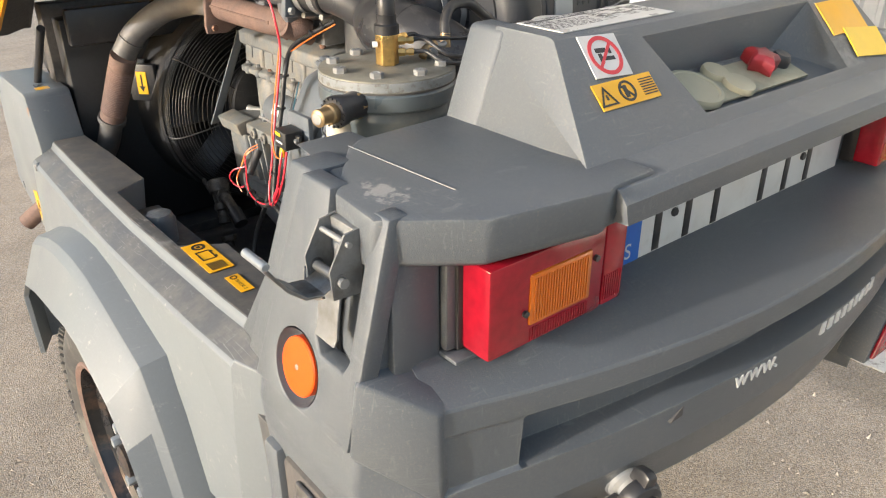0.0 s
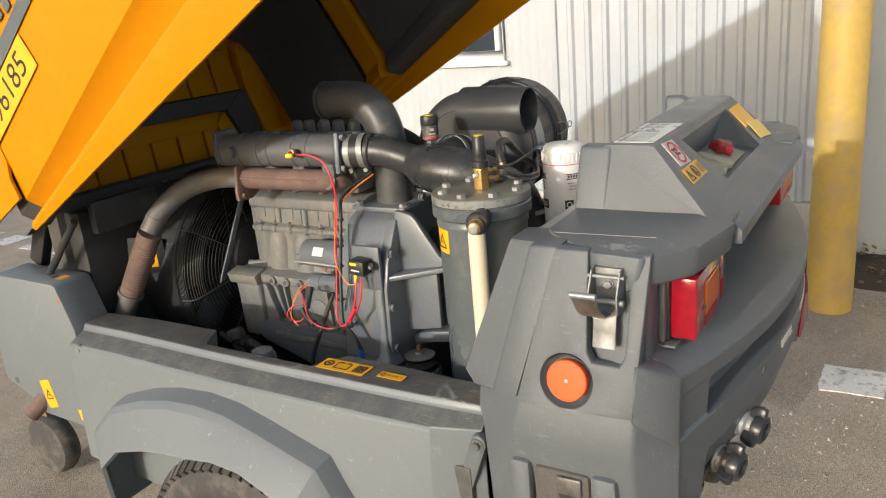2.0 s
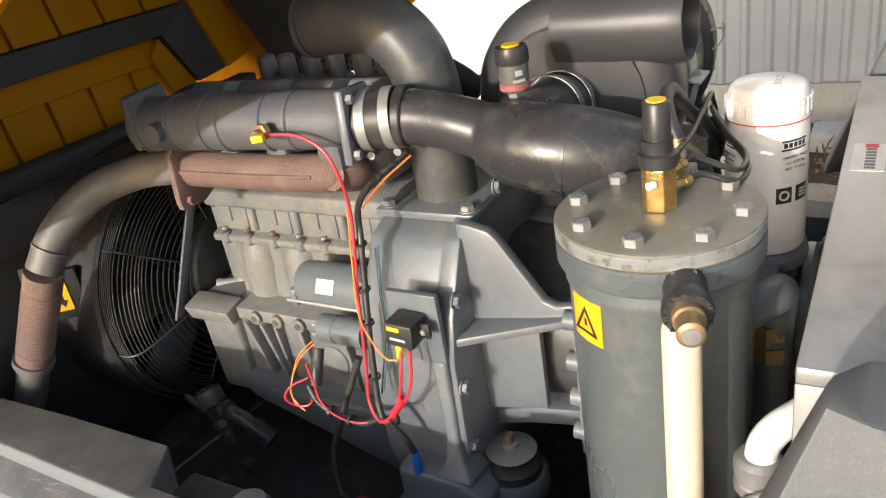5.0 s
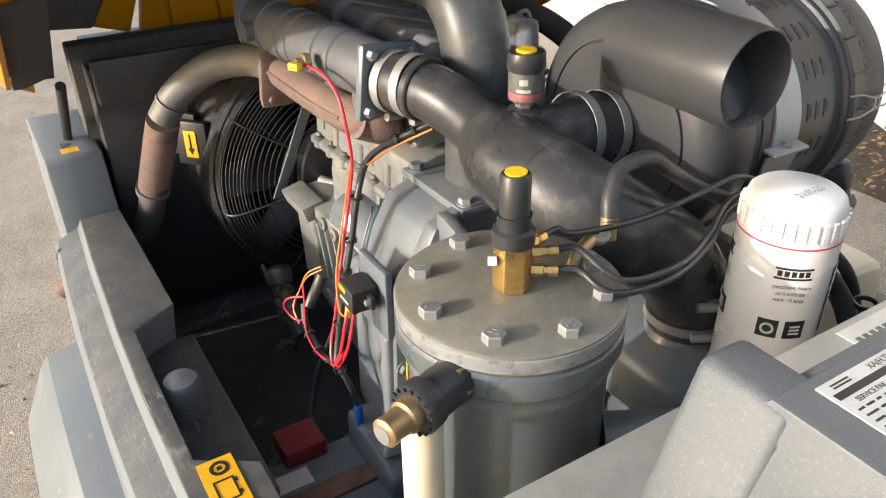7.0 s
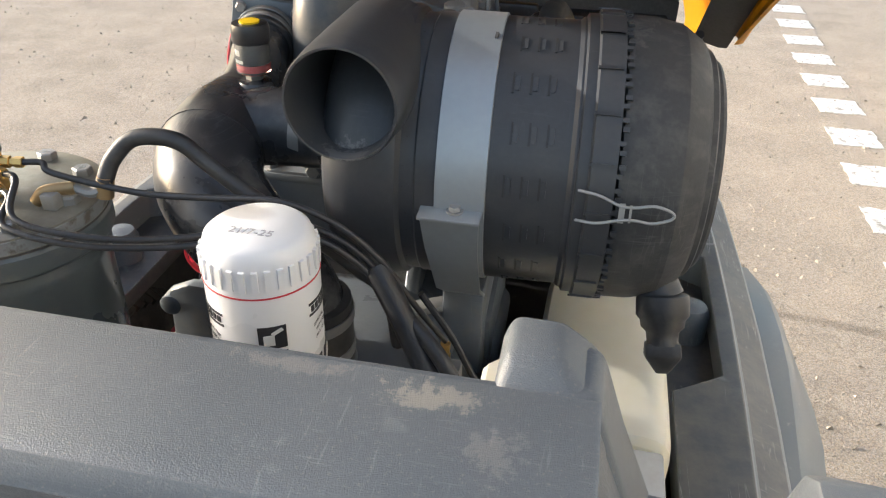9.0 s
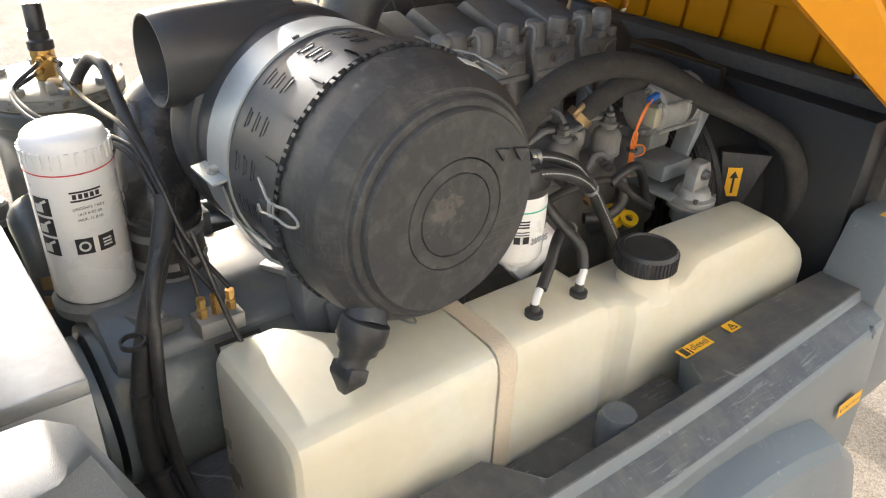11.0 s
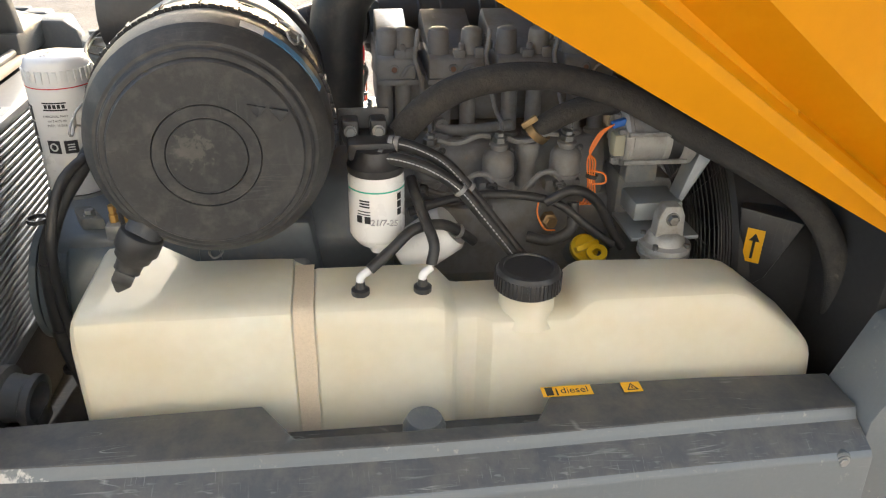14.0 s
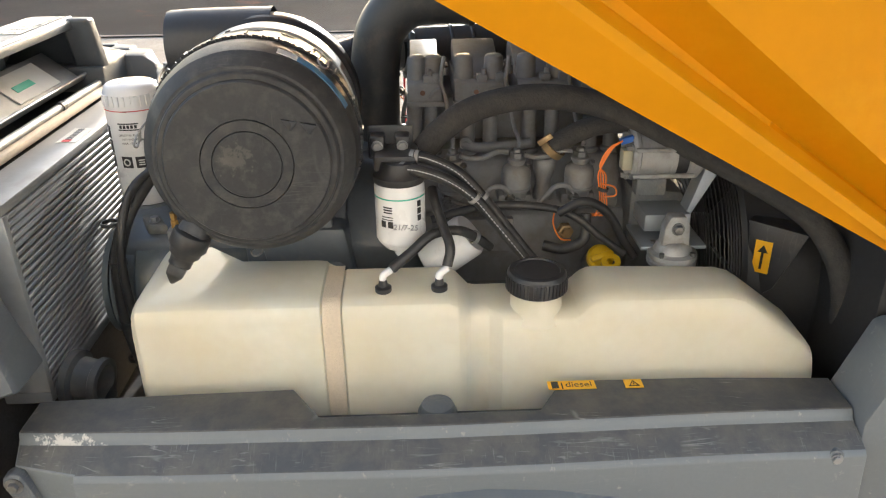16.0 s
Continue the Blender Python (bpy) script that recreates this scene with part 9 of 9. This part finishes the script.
# ---- compressor element, hoses and fuel filters ----
def element():
    c = thing("compressor_element", (0.10, 0.45, 0.6), "dark grey cast screw compressor element with type plate", "compressor element")
    part("casing", lathe((0.09, 0.315, 0.795), (0, 1, 0), [(0.07, 0), (0.105, 0.004), (0.108, 0.012), (0.108, 0.045), (0.113, 0.05), (0.113, 0.30), (0.105, 0.32)], 44), M_VESSEL, c, "grey painted casing")
    part("end_cover", lathe((0.09, 0.312, 0.795), (0, -1, 0), [(0.095, 0), (0.095, 0.01), (0.06, 0.014), (0.0003, 0.014)], 36), M_VESSEL, c)
    part("top_saddle", prism([(-0.06, 0.84), (-0.055, 0.905), (-0.01, 0.925), (0.10, 0.925), (0.16, 0.895), (0.165, 0.84)], "y", 0.33, 0.62), M_ENGINE, c, "grey cast top", bevel=0.012)
    part("filter_head", lathe((0.030, 0.357, 0.905), (0, 0, 1), [(0.03, 0), (0.052, 0.004), (0.053, 0.016), (0.047, 0.024)], 36), M_CAST, c, "bare cast filter head")
    arm = loft([[(0.07, 0.345, 0.905), (0.07, 0.375, 0.905), (0.07, 0.375, 0.922), (0.07, 0.345, 0.922)], [(0.15, 0.385, 0.905), (0.15, 0.42, 0.905), (0.15, 0.42, 0.925), (0.15, 0.385, 0.925)]])
    part("head_arm", arm, M_CAST, c, bevel=0.005)
    part("arm_bolt", bolt((0.135, 0.395, 0.925), (0, 0, 1), 0.013, 0.008, 0.009), M_STEEL, c)
    part("unloader", lathe((0.028, 0.452, 0.885), (0, 0, 1), [(0.062, 0), (0.064, 0.006), (0.064, 0.028), (0.05, 0.034), (0.045, 0.045)], 32), M_ENGINE, c, "grey unloader housing")
    part("unloader_foot", box((-0.05, 0.375, 0.875), (0.10, 0.53, 0.893)), M_CAST, c, bevel=0.004)
    for x, y in ((-0.035, 0.39), (0.085, 0.39), (-0.035, 0.515), (0.085, 0.515)):
        part("foot_bolt", bolt((x, y, 0.893), (0, 0, 1), 0.015, 0.008), M_ENGINE, c)
    blk = part("valve_block", rbox(Matrix.Translation((0.165, 0.455, 0.915)), (0.035, 0.055, 0.022)), M_STEEL, c, "steel valve block with brass fittings", bevel=0.002)
    for dy in (-0.018, 0.0, 0.018):
        part("fitting", lathe((0.165, 0.455 + dy, 0.926), (0, 0, 1), [(0.0065, 0), (0.0065, 0.012), (0.0045, 0.013), (0.0045, 0.016), (0.0058, 0.0162), (0.0058, 0.026)], 6), M_BRASS, blk)
    m = face_pose((0.176, 0.475, 0.868), (0.80, 0, 0.6), (0, 0, 1))
    tp = part("type_plate", plate(m, 0.06, 0.034, 0.001), M_INK, c, "dark type plate with stamped fields")
    bm = bmesh.new()
    for dy in (0.008, -0.008):
        rbox(m @ Matrix.Translation((0, dy, 0.0013)), (0.05, 0.007, 0.0005), bm)
    part("stamped_field", bm, M_PAPER, tp)
    part("plug", lathe((0.165, 0.600, 0.900), (0.7, -0.5, 0.5), [(0.016, 0), (0.016, 0.010), (0.008, 0.011), (0.008, 0.016)], 20), M_RUST, c)
    part("rib_casting", prism([(0.12, 0.66), (0.20, 0.70), (0.21, 0.86), (0.17, 0.90), (0.12, 0.90)], "y", 0.60, 0.72), M_ENGINE, c, bevel=0.012)
    part("block_bracket", prism([(0.58, 0.905), (0.66, 0.93), (0.72, 0.93), (0.74, 0.80), (0.60, 0.80)], "x", 0.05, 0.20), M_ENGINE, c, bevel=0.01)
    part("lifting_eye", rbox(Matrix.Translation((0.13, 0.56, 0.932)) @ Matrix.Rotation(0.5, 4, "Z"), (0.06, 0.022, 0.010)), M_STEEL, c, bevel=0.004)


element()


def hoses():
    g = thing("control_hoses", (0, 0.42, 1.1), "thin black control hoses running over the oil filter", "hose")
    b = Vector((-0.2585, 0.409, 1.103))
    ends = []
    for z, ang, p in ((0.032, -25, [(-0.19, 0.352, 1.116), (-0.12, 0.356, 1.105), (-0.05, 0.385, 1.099), (0.0, 0.410, 1.105), (0.05, 0.425, 1.10), (0.095, 0.43, 1.072), (0.13, 0.435, 1.02), (0.16, 0.437, 0.955)]),
                      (0.017, -35, [(-0.20, 0.350, 1.108), (-0.13, 0.352, 1.098), (-0.05, 0.382, 1.092), (0.0, 0.407, 1.098), (0.05, 0.42, 1.093), (0.095, 0.426, 1.063), (0.135, 0.43, 1.01), (0.165, 0.455, 0.955)]),
                      (0.034, 10, [(-0.19, 0.412, 1.131), (-0.11, 0.415, 1.120), (-0.04, 0.418, 1.122), (0.02, 0.42, 1.126), (0.07, 0.428, 1.105), (0.11, 0.432, 1.07), (0.14, 0.44, 1.02), (0.165, 0.473, 0.955)])):
        d = Vector((math.cos(radians(ang)), math.sin(radians(ang)), 0))
        st = b + Vector((0, 0, z)) + d * 0.034
        part("hose", tube([st, st + d * 0.02] + p, 0.0031, 10), M_BLACK, g)
    t = thing("vent_hose", (-0.1, 0.42, 1.15), "black rubber hose with crimped end looping over the intake elbow", "hose")
    part("hose", tube([(-0.145, 0.418, 1.125), (-0.138, 0.428, 1.145), (-0.118, 0.438, 1.163), (-0.080, 0.441, 1.163), (-0.050, 0.440, 1.143), (-0.009, 0.438, 1.115), (0.04, 0.436, 1.088), (0.085, 0.435, 1.058), (0.115, 0.437, 1.03), (0.125, 0.44, 0.97)], 0.0078, 12), M_RUBBER, t)
    part("crimp", cyl((-0.147, 0.417, 1.110), (-0.144, 0.420, 1.130), 0.0080, 12), M_OLDBRASS, t)
    part("pipe_end", tube([(-0.172, 0.412, 1.119), (-0.158, 0.413, 1.115), (-0.148, 0.416, 1.118)], 0.005, 8), M_STEEL, t)
    k = thing("pressure_hose", (0.18, 0.35, 0.7), "thick black hydraulic hose with printed line beside the cooler", "hose")
    part("hose", tube([(0.105, 0.435, 1.06), (0.145, 0.405, 1.01), (0.180, 0.372, 0.96), (0.197, 0.350, 0.90), (0.20, 0.342, 0.84), (0.205, 0.345, 0.75), (0.22, 0.37, 0.66), (0.24, 0.40, 0.56)], 0.012, 14), M_RUBBER, k)
    part("hose", tube([(0.12, 0.43, 1.03), (0.18, 0.385, 1.0), (0.215, 0.365, 0.93), (0.22, 0.36, 0.84), (0.225, 0.37, 0.74), (0.245, 0.395, 0.62)], 0.0075, 10), M_RUBBER, k)
    part("hose", tube([(0.145, 0.445, 1.03), (0.175, 0.45, 0.98), (0.20, 0.46, 0.92), (0.235, 0.475, 0.86)], 0.0035, 8), M_BLACK, k)
    for z in (0.95, 0.88, 0.77, 0.70):
        part("hose_tie", ring((0.2 if z > 0.8 else 0.206, 0.347, z), (0, 0, 1), 0.012, 0.0145, 0.006, 16), M_BLACK, k)
    f = thing("fuel_filter", (0.298, 0.818, 0.93), "white fuel filter with green stripe hanging from a black head", "filter")
    c = (0.292, 0.814)
    part("can", lathe((*c, 0.945), (0, 0, 1), [(0.010, -0.012), (0.012, -0.004), (0.026, -0.002), (0.034, 0.008), (0.0370, 0.014), (0.0370, 0.094), (0.0355, 0.101)], 44), M_WHITE, f, "white can")
    part("stripe", bent_label(c, 0.0372, radians(-75), radians(75), 1.0265, 1.0285, 0.0004, 20), M_GREEN, f)
    can_label(f, c, 0.0371, [("logo_bar", M_INK, radians(-28), 0.014, 1.0145 - 0.004 * i, 1.0165 - 0.004 * i) for i in range(3)] + [("pictogram", M_INK, radians(-40), 0.008, 0.984, 0.994), ("pictogram", M_INK, radians(-22), 0.008, 0.984, 0.994)]
              + [("pictogram", M_INK, radians(48), 0.007, 0.992 + 0.011 * i, 1.001 + 0.011 * i) for i in range(3)] + [("text_lines", M_INK, radians(-30), 0.018, 0.996 + 0.004 * i, 0.9972 + 0.004 * i) for i in range(2)])
    words("handwriting", "21/7-25", face_pose((0.292 + 0.0367, 0.822, 0.985), (1, 0.2, 0), (0, 0.15, 1)), 0.012, M_PENCIL, f, 0.0016)
    part("drain", lathe((*c, 0.925), (0, 0, 1), [(0.006, 0), (0.010, 0.002), (0.012, 0.008), (0.012, 0.02)], 8), M_WHITE, f)
    hd = part("filter_head", lathe((*c, 1.046), (0, 0, 1), [(0.037, 0), (0.0382, 0.003), (0.0382, 0.010), (0.030, 0.017), (0.026, 0.030)], 36), M_BLACK, f, "black filter head")
    part("head_block", box((0.235, 0.778, 1.060), (0.300, 0.842, 1.084)), M_BLACK, hd, bevel=0.005)
    for y in (0.783, 0.820):
        part("bolt_boss", box((0.235, y - 0.011, 1.072), (0.266, y + 0.011, 1.103)), M_BLACK, hd, bevel=0.004)
        part("bracket_bolt", bolt((0.266, y, 1.089), (1, 0, 0), 0.012, 0.006, 0.0085), M_STEEL, hd)
    part("bracket", box((0.234, 0.768, 1.060), (0.240, 0.836, 1.112)), M_DUCT, f, "grey folded bracket", bevel=0.003)
    s = thing("engine_oil_filter", (0.24, 0.89, 0.87), "white engine oil filter set at a slant behind the tank", "filter")
    part("can", lathe((0.235, 0.872, 0.895), (0.15, 0.75, 0.62), [(0.030, -0.02), (0.036, -0.016), (0.036, 0.06), (0.032, 0.066)], 36), M_WHITE, s)
    part("mark", rbox(face_pose((0.263, 0.885, 0.935), (0.6, -0.3, 0.74)), (0.018, 0.008, 0.001)), M_INK, s)
    # fuel lines
    q = thing("fuel_lines", (0.3, 0.9, 0.9), "black printed fuel hoses with wire clamps over the tank", "hose")
    lines = [([(0.362, 0.800, 0.936), (0.345, 0.83, 0.955), (0.325, 0.86, 0.972), (0.30, 0.90, 0.966), (0.285, 0.93, 0.945), (0.275, 0.95, 0.925)], 0.0075),
             ([(0.358, 0.880, 0.936), (0.345, 0.885, 0.96), (0.315, 0.875, 0.985), (0.285, 0.865, 1.01), (0.265, 0.862, 1.02)], 0.0075),
             ([(0.285, 0.830, 1.080), (0.296, 0.860, 1.077), (0.303, 0.900, 1.058), (0.303, 0.935, 1.020), (0.300, 0.970, 0.972), (0.300, 1.005, 0.925), (0.298, 1.03, 0.895)], 0.0085),
             ([(0.300, 0.808, 1.066), (0.314, 0.845, 1.066), (0.319, 0.885, 1.052), (0.317, 0.922, 1.024), (0.313, 0.955, 0.982), (0.308, 0.990, 0.935), (0.304, 1.015, 0.900)], 0.0085),
             ([(0.255, 0.86, 0.965), (0.25, 0.90, 0.975), (0.245, 0.95, 0.982), (0.24, 1.02, 0.978), (0.235, 1.08, 0.960), (0.235, 1.13, 0.92), (0.24, 1.17, 0.89)], 0.0065),
             ([(0.24, 1.06, 0.965), (0.245, 1.10, 0.985), (0.235, 1.14, 0.96), (0.228, 1.17, 0.91), (0.23, 1.19, 0.88)], 0.0075),
             ([(0.21, 1.045, 0.895), (0.225, 1.075, 0.895), (0.232, 1.105, 0.915), (0.222, 1.108, 0.955)], 0.009)]
    for pts, r in lines:
        part("fuel_hose", tube(pts, r, 12), M_RUBBER, q)
    for p, d in (((0.3170, 0.922, 1.024), (0, 0.66, -0.75)), ((0.3030, 0.935, 1.020), (0, 0.66, -0.75)), ((0.2900, 0.842, 1.079), (0.35, 1, 0)), ((0.3050, 0.820, 1.067), (0.4, 1, 0)), ((0.2880, 0.835, 1.0795), (0.35, 1, 0)), ((0.288, 0.925, 0.949), (-0.4, 0.8, -0.5))):
        part("hose_clip", ring(p, d, 0.0088, 0.0105, 0.006, 16), M_STEEL, q)
    part("fitting", lathe((0.180, 1.083, 0.910), (1, 0.1, 0), [(0.013, 0), (0.013, 0.012), (0.009, 0.013), (0.009, 0.02)], 6), M_OLDBRASS, q)
    # big breather hose over the engine's side
    h = thing("breather_hose", (0.2, 1.2, 1.0), "thick black foam-wrapped hose bent over the engine", "hose")
    part("hose", tube([(0.235, 0.845, 1.065), (0.225, 0.880, 1.100), (0.215, 0.93, 1.128), (0.21, 1.0, 1.142), (0.21, 1.08, 1.138), (0.215, 1.17, 1.112), (0.23, 1.27, 1.060), (0.265, 1.35, 1.022), (0.30, 1.429, 0.975), (0.315, 1.472, 0.92), (0.32, 1.497, 0.86), (0.315, 1.51, 0.79), (0.30, 1.52, 0.71)], 0.0195, 18), M_WRAP, h)
    part("hose", tube([(0.158, 1.056, 1.040), (0.166, 1.070, 1.056), (0.172, 1.098, 1.075), (0.176, 1.145, 1.090), (0.18, 1.22, 1.085), (0.18, 1.30, 1.06)], 0.0165, 16), M_WRAP, h)
    part("hose_clamp", ring((0.161, 1.061, 1.046), (0.25, 0.55, 0.7), 0.018, 0.0215, 0.012, 24), M_OLDBRASS, h)
    part("clamp_wing", rbox(Matrix.Translation((0.170, 1.046, 1.063)) @ Matrix.Rotation(0.6, 4, "X"), (0.006, 0.026, 0.010)), M_OLDBRASS, h, bevel=0.002)
    # fuel strainer
    w = thing("fuel_strainer", (0.255, 1.245, 0.87), "cast metal fuel strainer bowl behind the tank", "strainer")
    cx, cy = 0.272, 1.237
    part("bowl", lathe((cx, cy, 0.862), (0, 0, 1), [(0.026, 0), (0.030, 0.004), (0.031, 0.026), (0.038, 0.028), (0.0385, 0.034), (0.036, 0.036), (0.036, 0.040), (0.0385, 0.041), (0.038, 0.047), (0.030, 0.050), (0.026, 0.060), (0.018, 0.066)], 36), M_CASTALU, w, "dull cast bowl")
    part("yoke", prism([(cy - 0.022, 0.918), (cy + 0.022, 0.918), (cy + 0.020, 0.955), (cy + 0.012, 0.972), (cy - 0.012, 0.972), (cy - 0.020, 0.955)], "x", 0.262, 0.286), M_CASTALU, w, bevel=0.004)
    part("yoke_bolt", bolt((0.286, cy, 0.952), (1, 0, 0), 0.014, 0.008, 0.010), M_DARKSTEEL, w)
    for a in range(4):
        ang = radians(45 + 90 * a)
        part("rim_screw", cyl((cx + 0.034 * math.cos(ang), cy + 0.034 * math.sin(ang), 0.905), (cx + 0.034 * math.cos(ang), cy + 0.034 * math.sin(ang), 0.916), 0.004, 8), M_DARKSTEEL, w)
    part("bracket", box((0.17, 1.19, 0.905), (0.262, 1.295, 0.912)), M_GALV, w, bevel=0.002)
    # pale printed line on two of the fuel hoses
    for pts, r in lines[2:4]:
        line = spline(pts, 8)
        marks = []
        for k in range(5, len(line) - 6):
            d = (line[k + 1] - line[k]).normalized()
            side = (Vector((1, -0.25, 0.35)) - d * d.dot(Vector((1, -0.25, 0.35)))).normalized()
            marks.append(face_pose(line[k] + side * (r + 0.0001), side, d) @ Matrix.Rotation(radians(90), 4, "Z"))
        pieces("printed_dash", marks, (0.0042, 0.0016, 0.0005), M_PENCIL, q)


hoses()


# ---- stickers on rims and posts ----
def stickers():
    def sticker(at, n, up, w, h, label):
        t = thing("sticker", at, label, "sticker", "yellow instruction stickers")
        m = face_pose(at, n, up)
        part("sheet", plate(m, w, h, 0.0008), M_LABEL, t)
        return t, m @ Matrix.Translation((0, 0, 0.0009))
    # hand and battery pictogram on the left rim
    t, m = sticker((-0.478, 0.628, 0.7825), (0, 0, 1), (1, 0, 0), 0.115, 0.042, "yellow sticker with battery pictogram on the rim")
    bm = ring(m @ Vector((-0.040, 0.002, 0.0003)), (0, 0, 1), 0.007, 0.0115, 0.0006, 20)
    part("pictogram", bm, M_INK, t)
    part("pictogram", rbox(m @ Matrix.Translation((-0.040, 0.002, 0.0003)), (0.006, 0.006, 0.0006)), M_INK, t)
    for x0, y0, w, h in ((0, 0.011, 0.034, 0.0022), (0, -0.011, 0.034, 0.0022), (-0.016, 0, 0.0022, 0.020), (0.016, 0, 0.0022, 0.020), (-0.010, 0.0135, 0.006, 0.003), (0.010, 0.0135, 0.006, 0.003)):
        part("pictogram", rbox(m @ Matrix.Translation((x0 - 0.004, y0, 0.0003)), (w, h, 0.0006)), M_INK, t)
    pieces("text_line", [m @ Matrix.Translation((0.039, 0.012 - 0.0035 * k, 0.0003)) for k in range(8)], (0.026, 0.0016, 0.0006), M_INK, t)
    t, m = sticker((-0.476, 0.515, 0.7815), (0, 0, 1), (1, 0, 0), 0.058, 0.022, "small yellow oil sticker on the rim")
    bm = ring(m @ Vector((-0.020, 0, 0.0003)), (0, 0, 1), 0.004, 0.006, 0.0006, 18)
    part("pictogram", bm, M_INK, t)
    words("lettering", "PAROIL S", m @ Matrix.Translation((0.006, 0, 0.0003)), 0.0085, M_INK, t)
    t, m = sticker((0.444, 1.053, 0.7830), (0, 0, 1), (-1, 0, 0), 0.068, 0.020, "yellow diesel sticker on the rim")
    words("lettering", "diesel", m @ Matrix.Translation((0.010, 0.0, 0.0003)), 0.017, M_INK, t)
    bm = rbox(m @ Matrix.Translation((-0.024, 0, 0.0003)), (0.010, 0.016, 0.0006))
    rbox(m @ Matrix.Translation((-0.014, -0.002, 0.0003)), (0.002, 0.014, 0.0006), bm)
    part("pictogram", bm, M_INK, t)
    t, m = sticker((0.445, 1.142, 0.7830), (0, 0, 1), (-1, 0, 0), 0.026, 0.020, "small yellow warning sticker on the rim")
    part("pictogram", warn_triangle(m, 0.016), M_INK, t)
    for s in (-1, 1):
        t, m = sticker((s * 0.482, 1.545, 0.8775), (0, 0, 1), (-s, 0, 0) if s < 0 else (1, 0, 0), 0.085, 0.032, "yellow warning sticker on the front corner panel")
        part("pictogram", warn_triangle(m, 0.024), M_INK, t)
    t, m = sticker((-0.5325, 1.624, 0.552), (-1, 0, 0), (0, 0.25, 1), 0.045, 0.080, "yellow hot exhaust warning sticker on the corner panel")
    part("pictogram", warn_triangle(m, 0.034), M_INK, t)
    t, m = sticker((-0.5325, 1.479, 0.519), (-1, 0, 0), (0, 0.2, 1), 0.05, 0.03, "small yellow sticker on the corner panel")
    bm = rbox(m @ Matrix.Translation((0, 0, 0.0003)), (0.02, 0.010, 0.0006))
    part("pictogram", bm, M_INK, t)
    t, m = sticker((0.5755, 1.350, 0.615), (1, 0, 0.06), (0, 0, 1), 0.075, 0.026, "yellow tyre pressure sticker on the side panel")
    words("lettering", "4,5 bar / 65 psi", m @ Matrix.Translation((0, 0, 0.0003)), 0.011, M_INK, t)


stickers()
for y in (0.86,):
    for s in (-1, 1):
        part("lock_boss", lathe((s * 0.47, y, 0.68), (0, 0, 1), [(0.028, 0), (0.028, 0.085), (0.022, 0.098), (0.0003, 0.102)], 24), M_PLASTIC, BODY, "rounded grey locating boss")
for s in (-1, 1):
    part("panel_bolt", bolt((s * 0.557, 1.392, 0.730), (s, 0, 0), 0.011, 0.005, 0.009), M_STEEL, BODY)
    part("bolt_pad", cyl((s * 0.540, 1.392, 0.730), (s * 0.557, 1.392, 0.730), 0.013, 20, chamfer=0.002), M_PLASTIC, BODY)
j = thing("jockey_wheel", (-0.25, 2.2, 0), "dusty black support wheel under the front", "wheel")
part("tyre", lathe((-0.29, 2.2, 0.11), (1, 0, 0), [(0.05, 0), (0.10, 0.004), (0.11, 0.02), (0.11, 0.05), (0.10, 0.066), (0.05, 0.07)], 36), M_TYRE, j)
part("fork", box((-0.27, 2.18, 0.11), (-0.24, 2.22, 0.5)), M_RUST, j, bevel=0.004)
db = thing("drawbar", (0, 2.2, 0.35), "dark steel drawbar at the trailer's front", "drawbar")
part("beam", box((-0.05, 1.70, 0.36), (0.05, 2.9, 0.452)), M_BLACK, db, bevel=0.006)
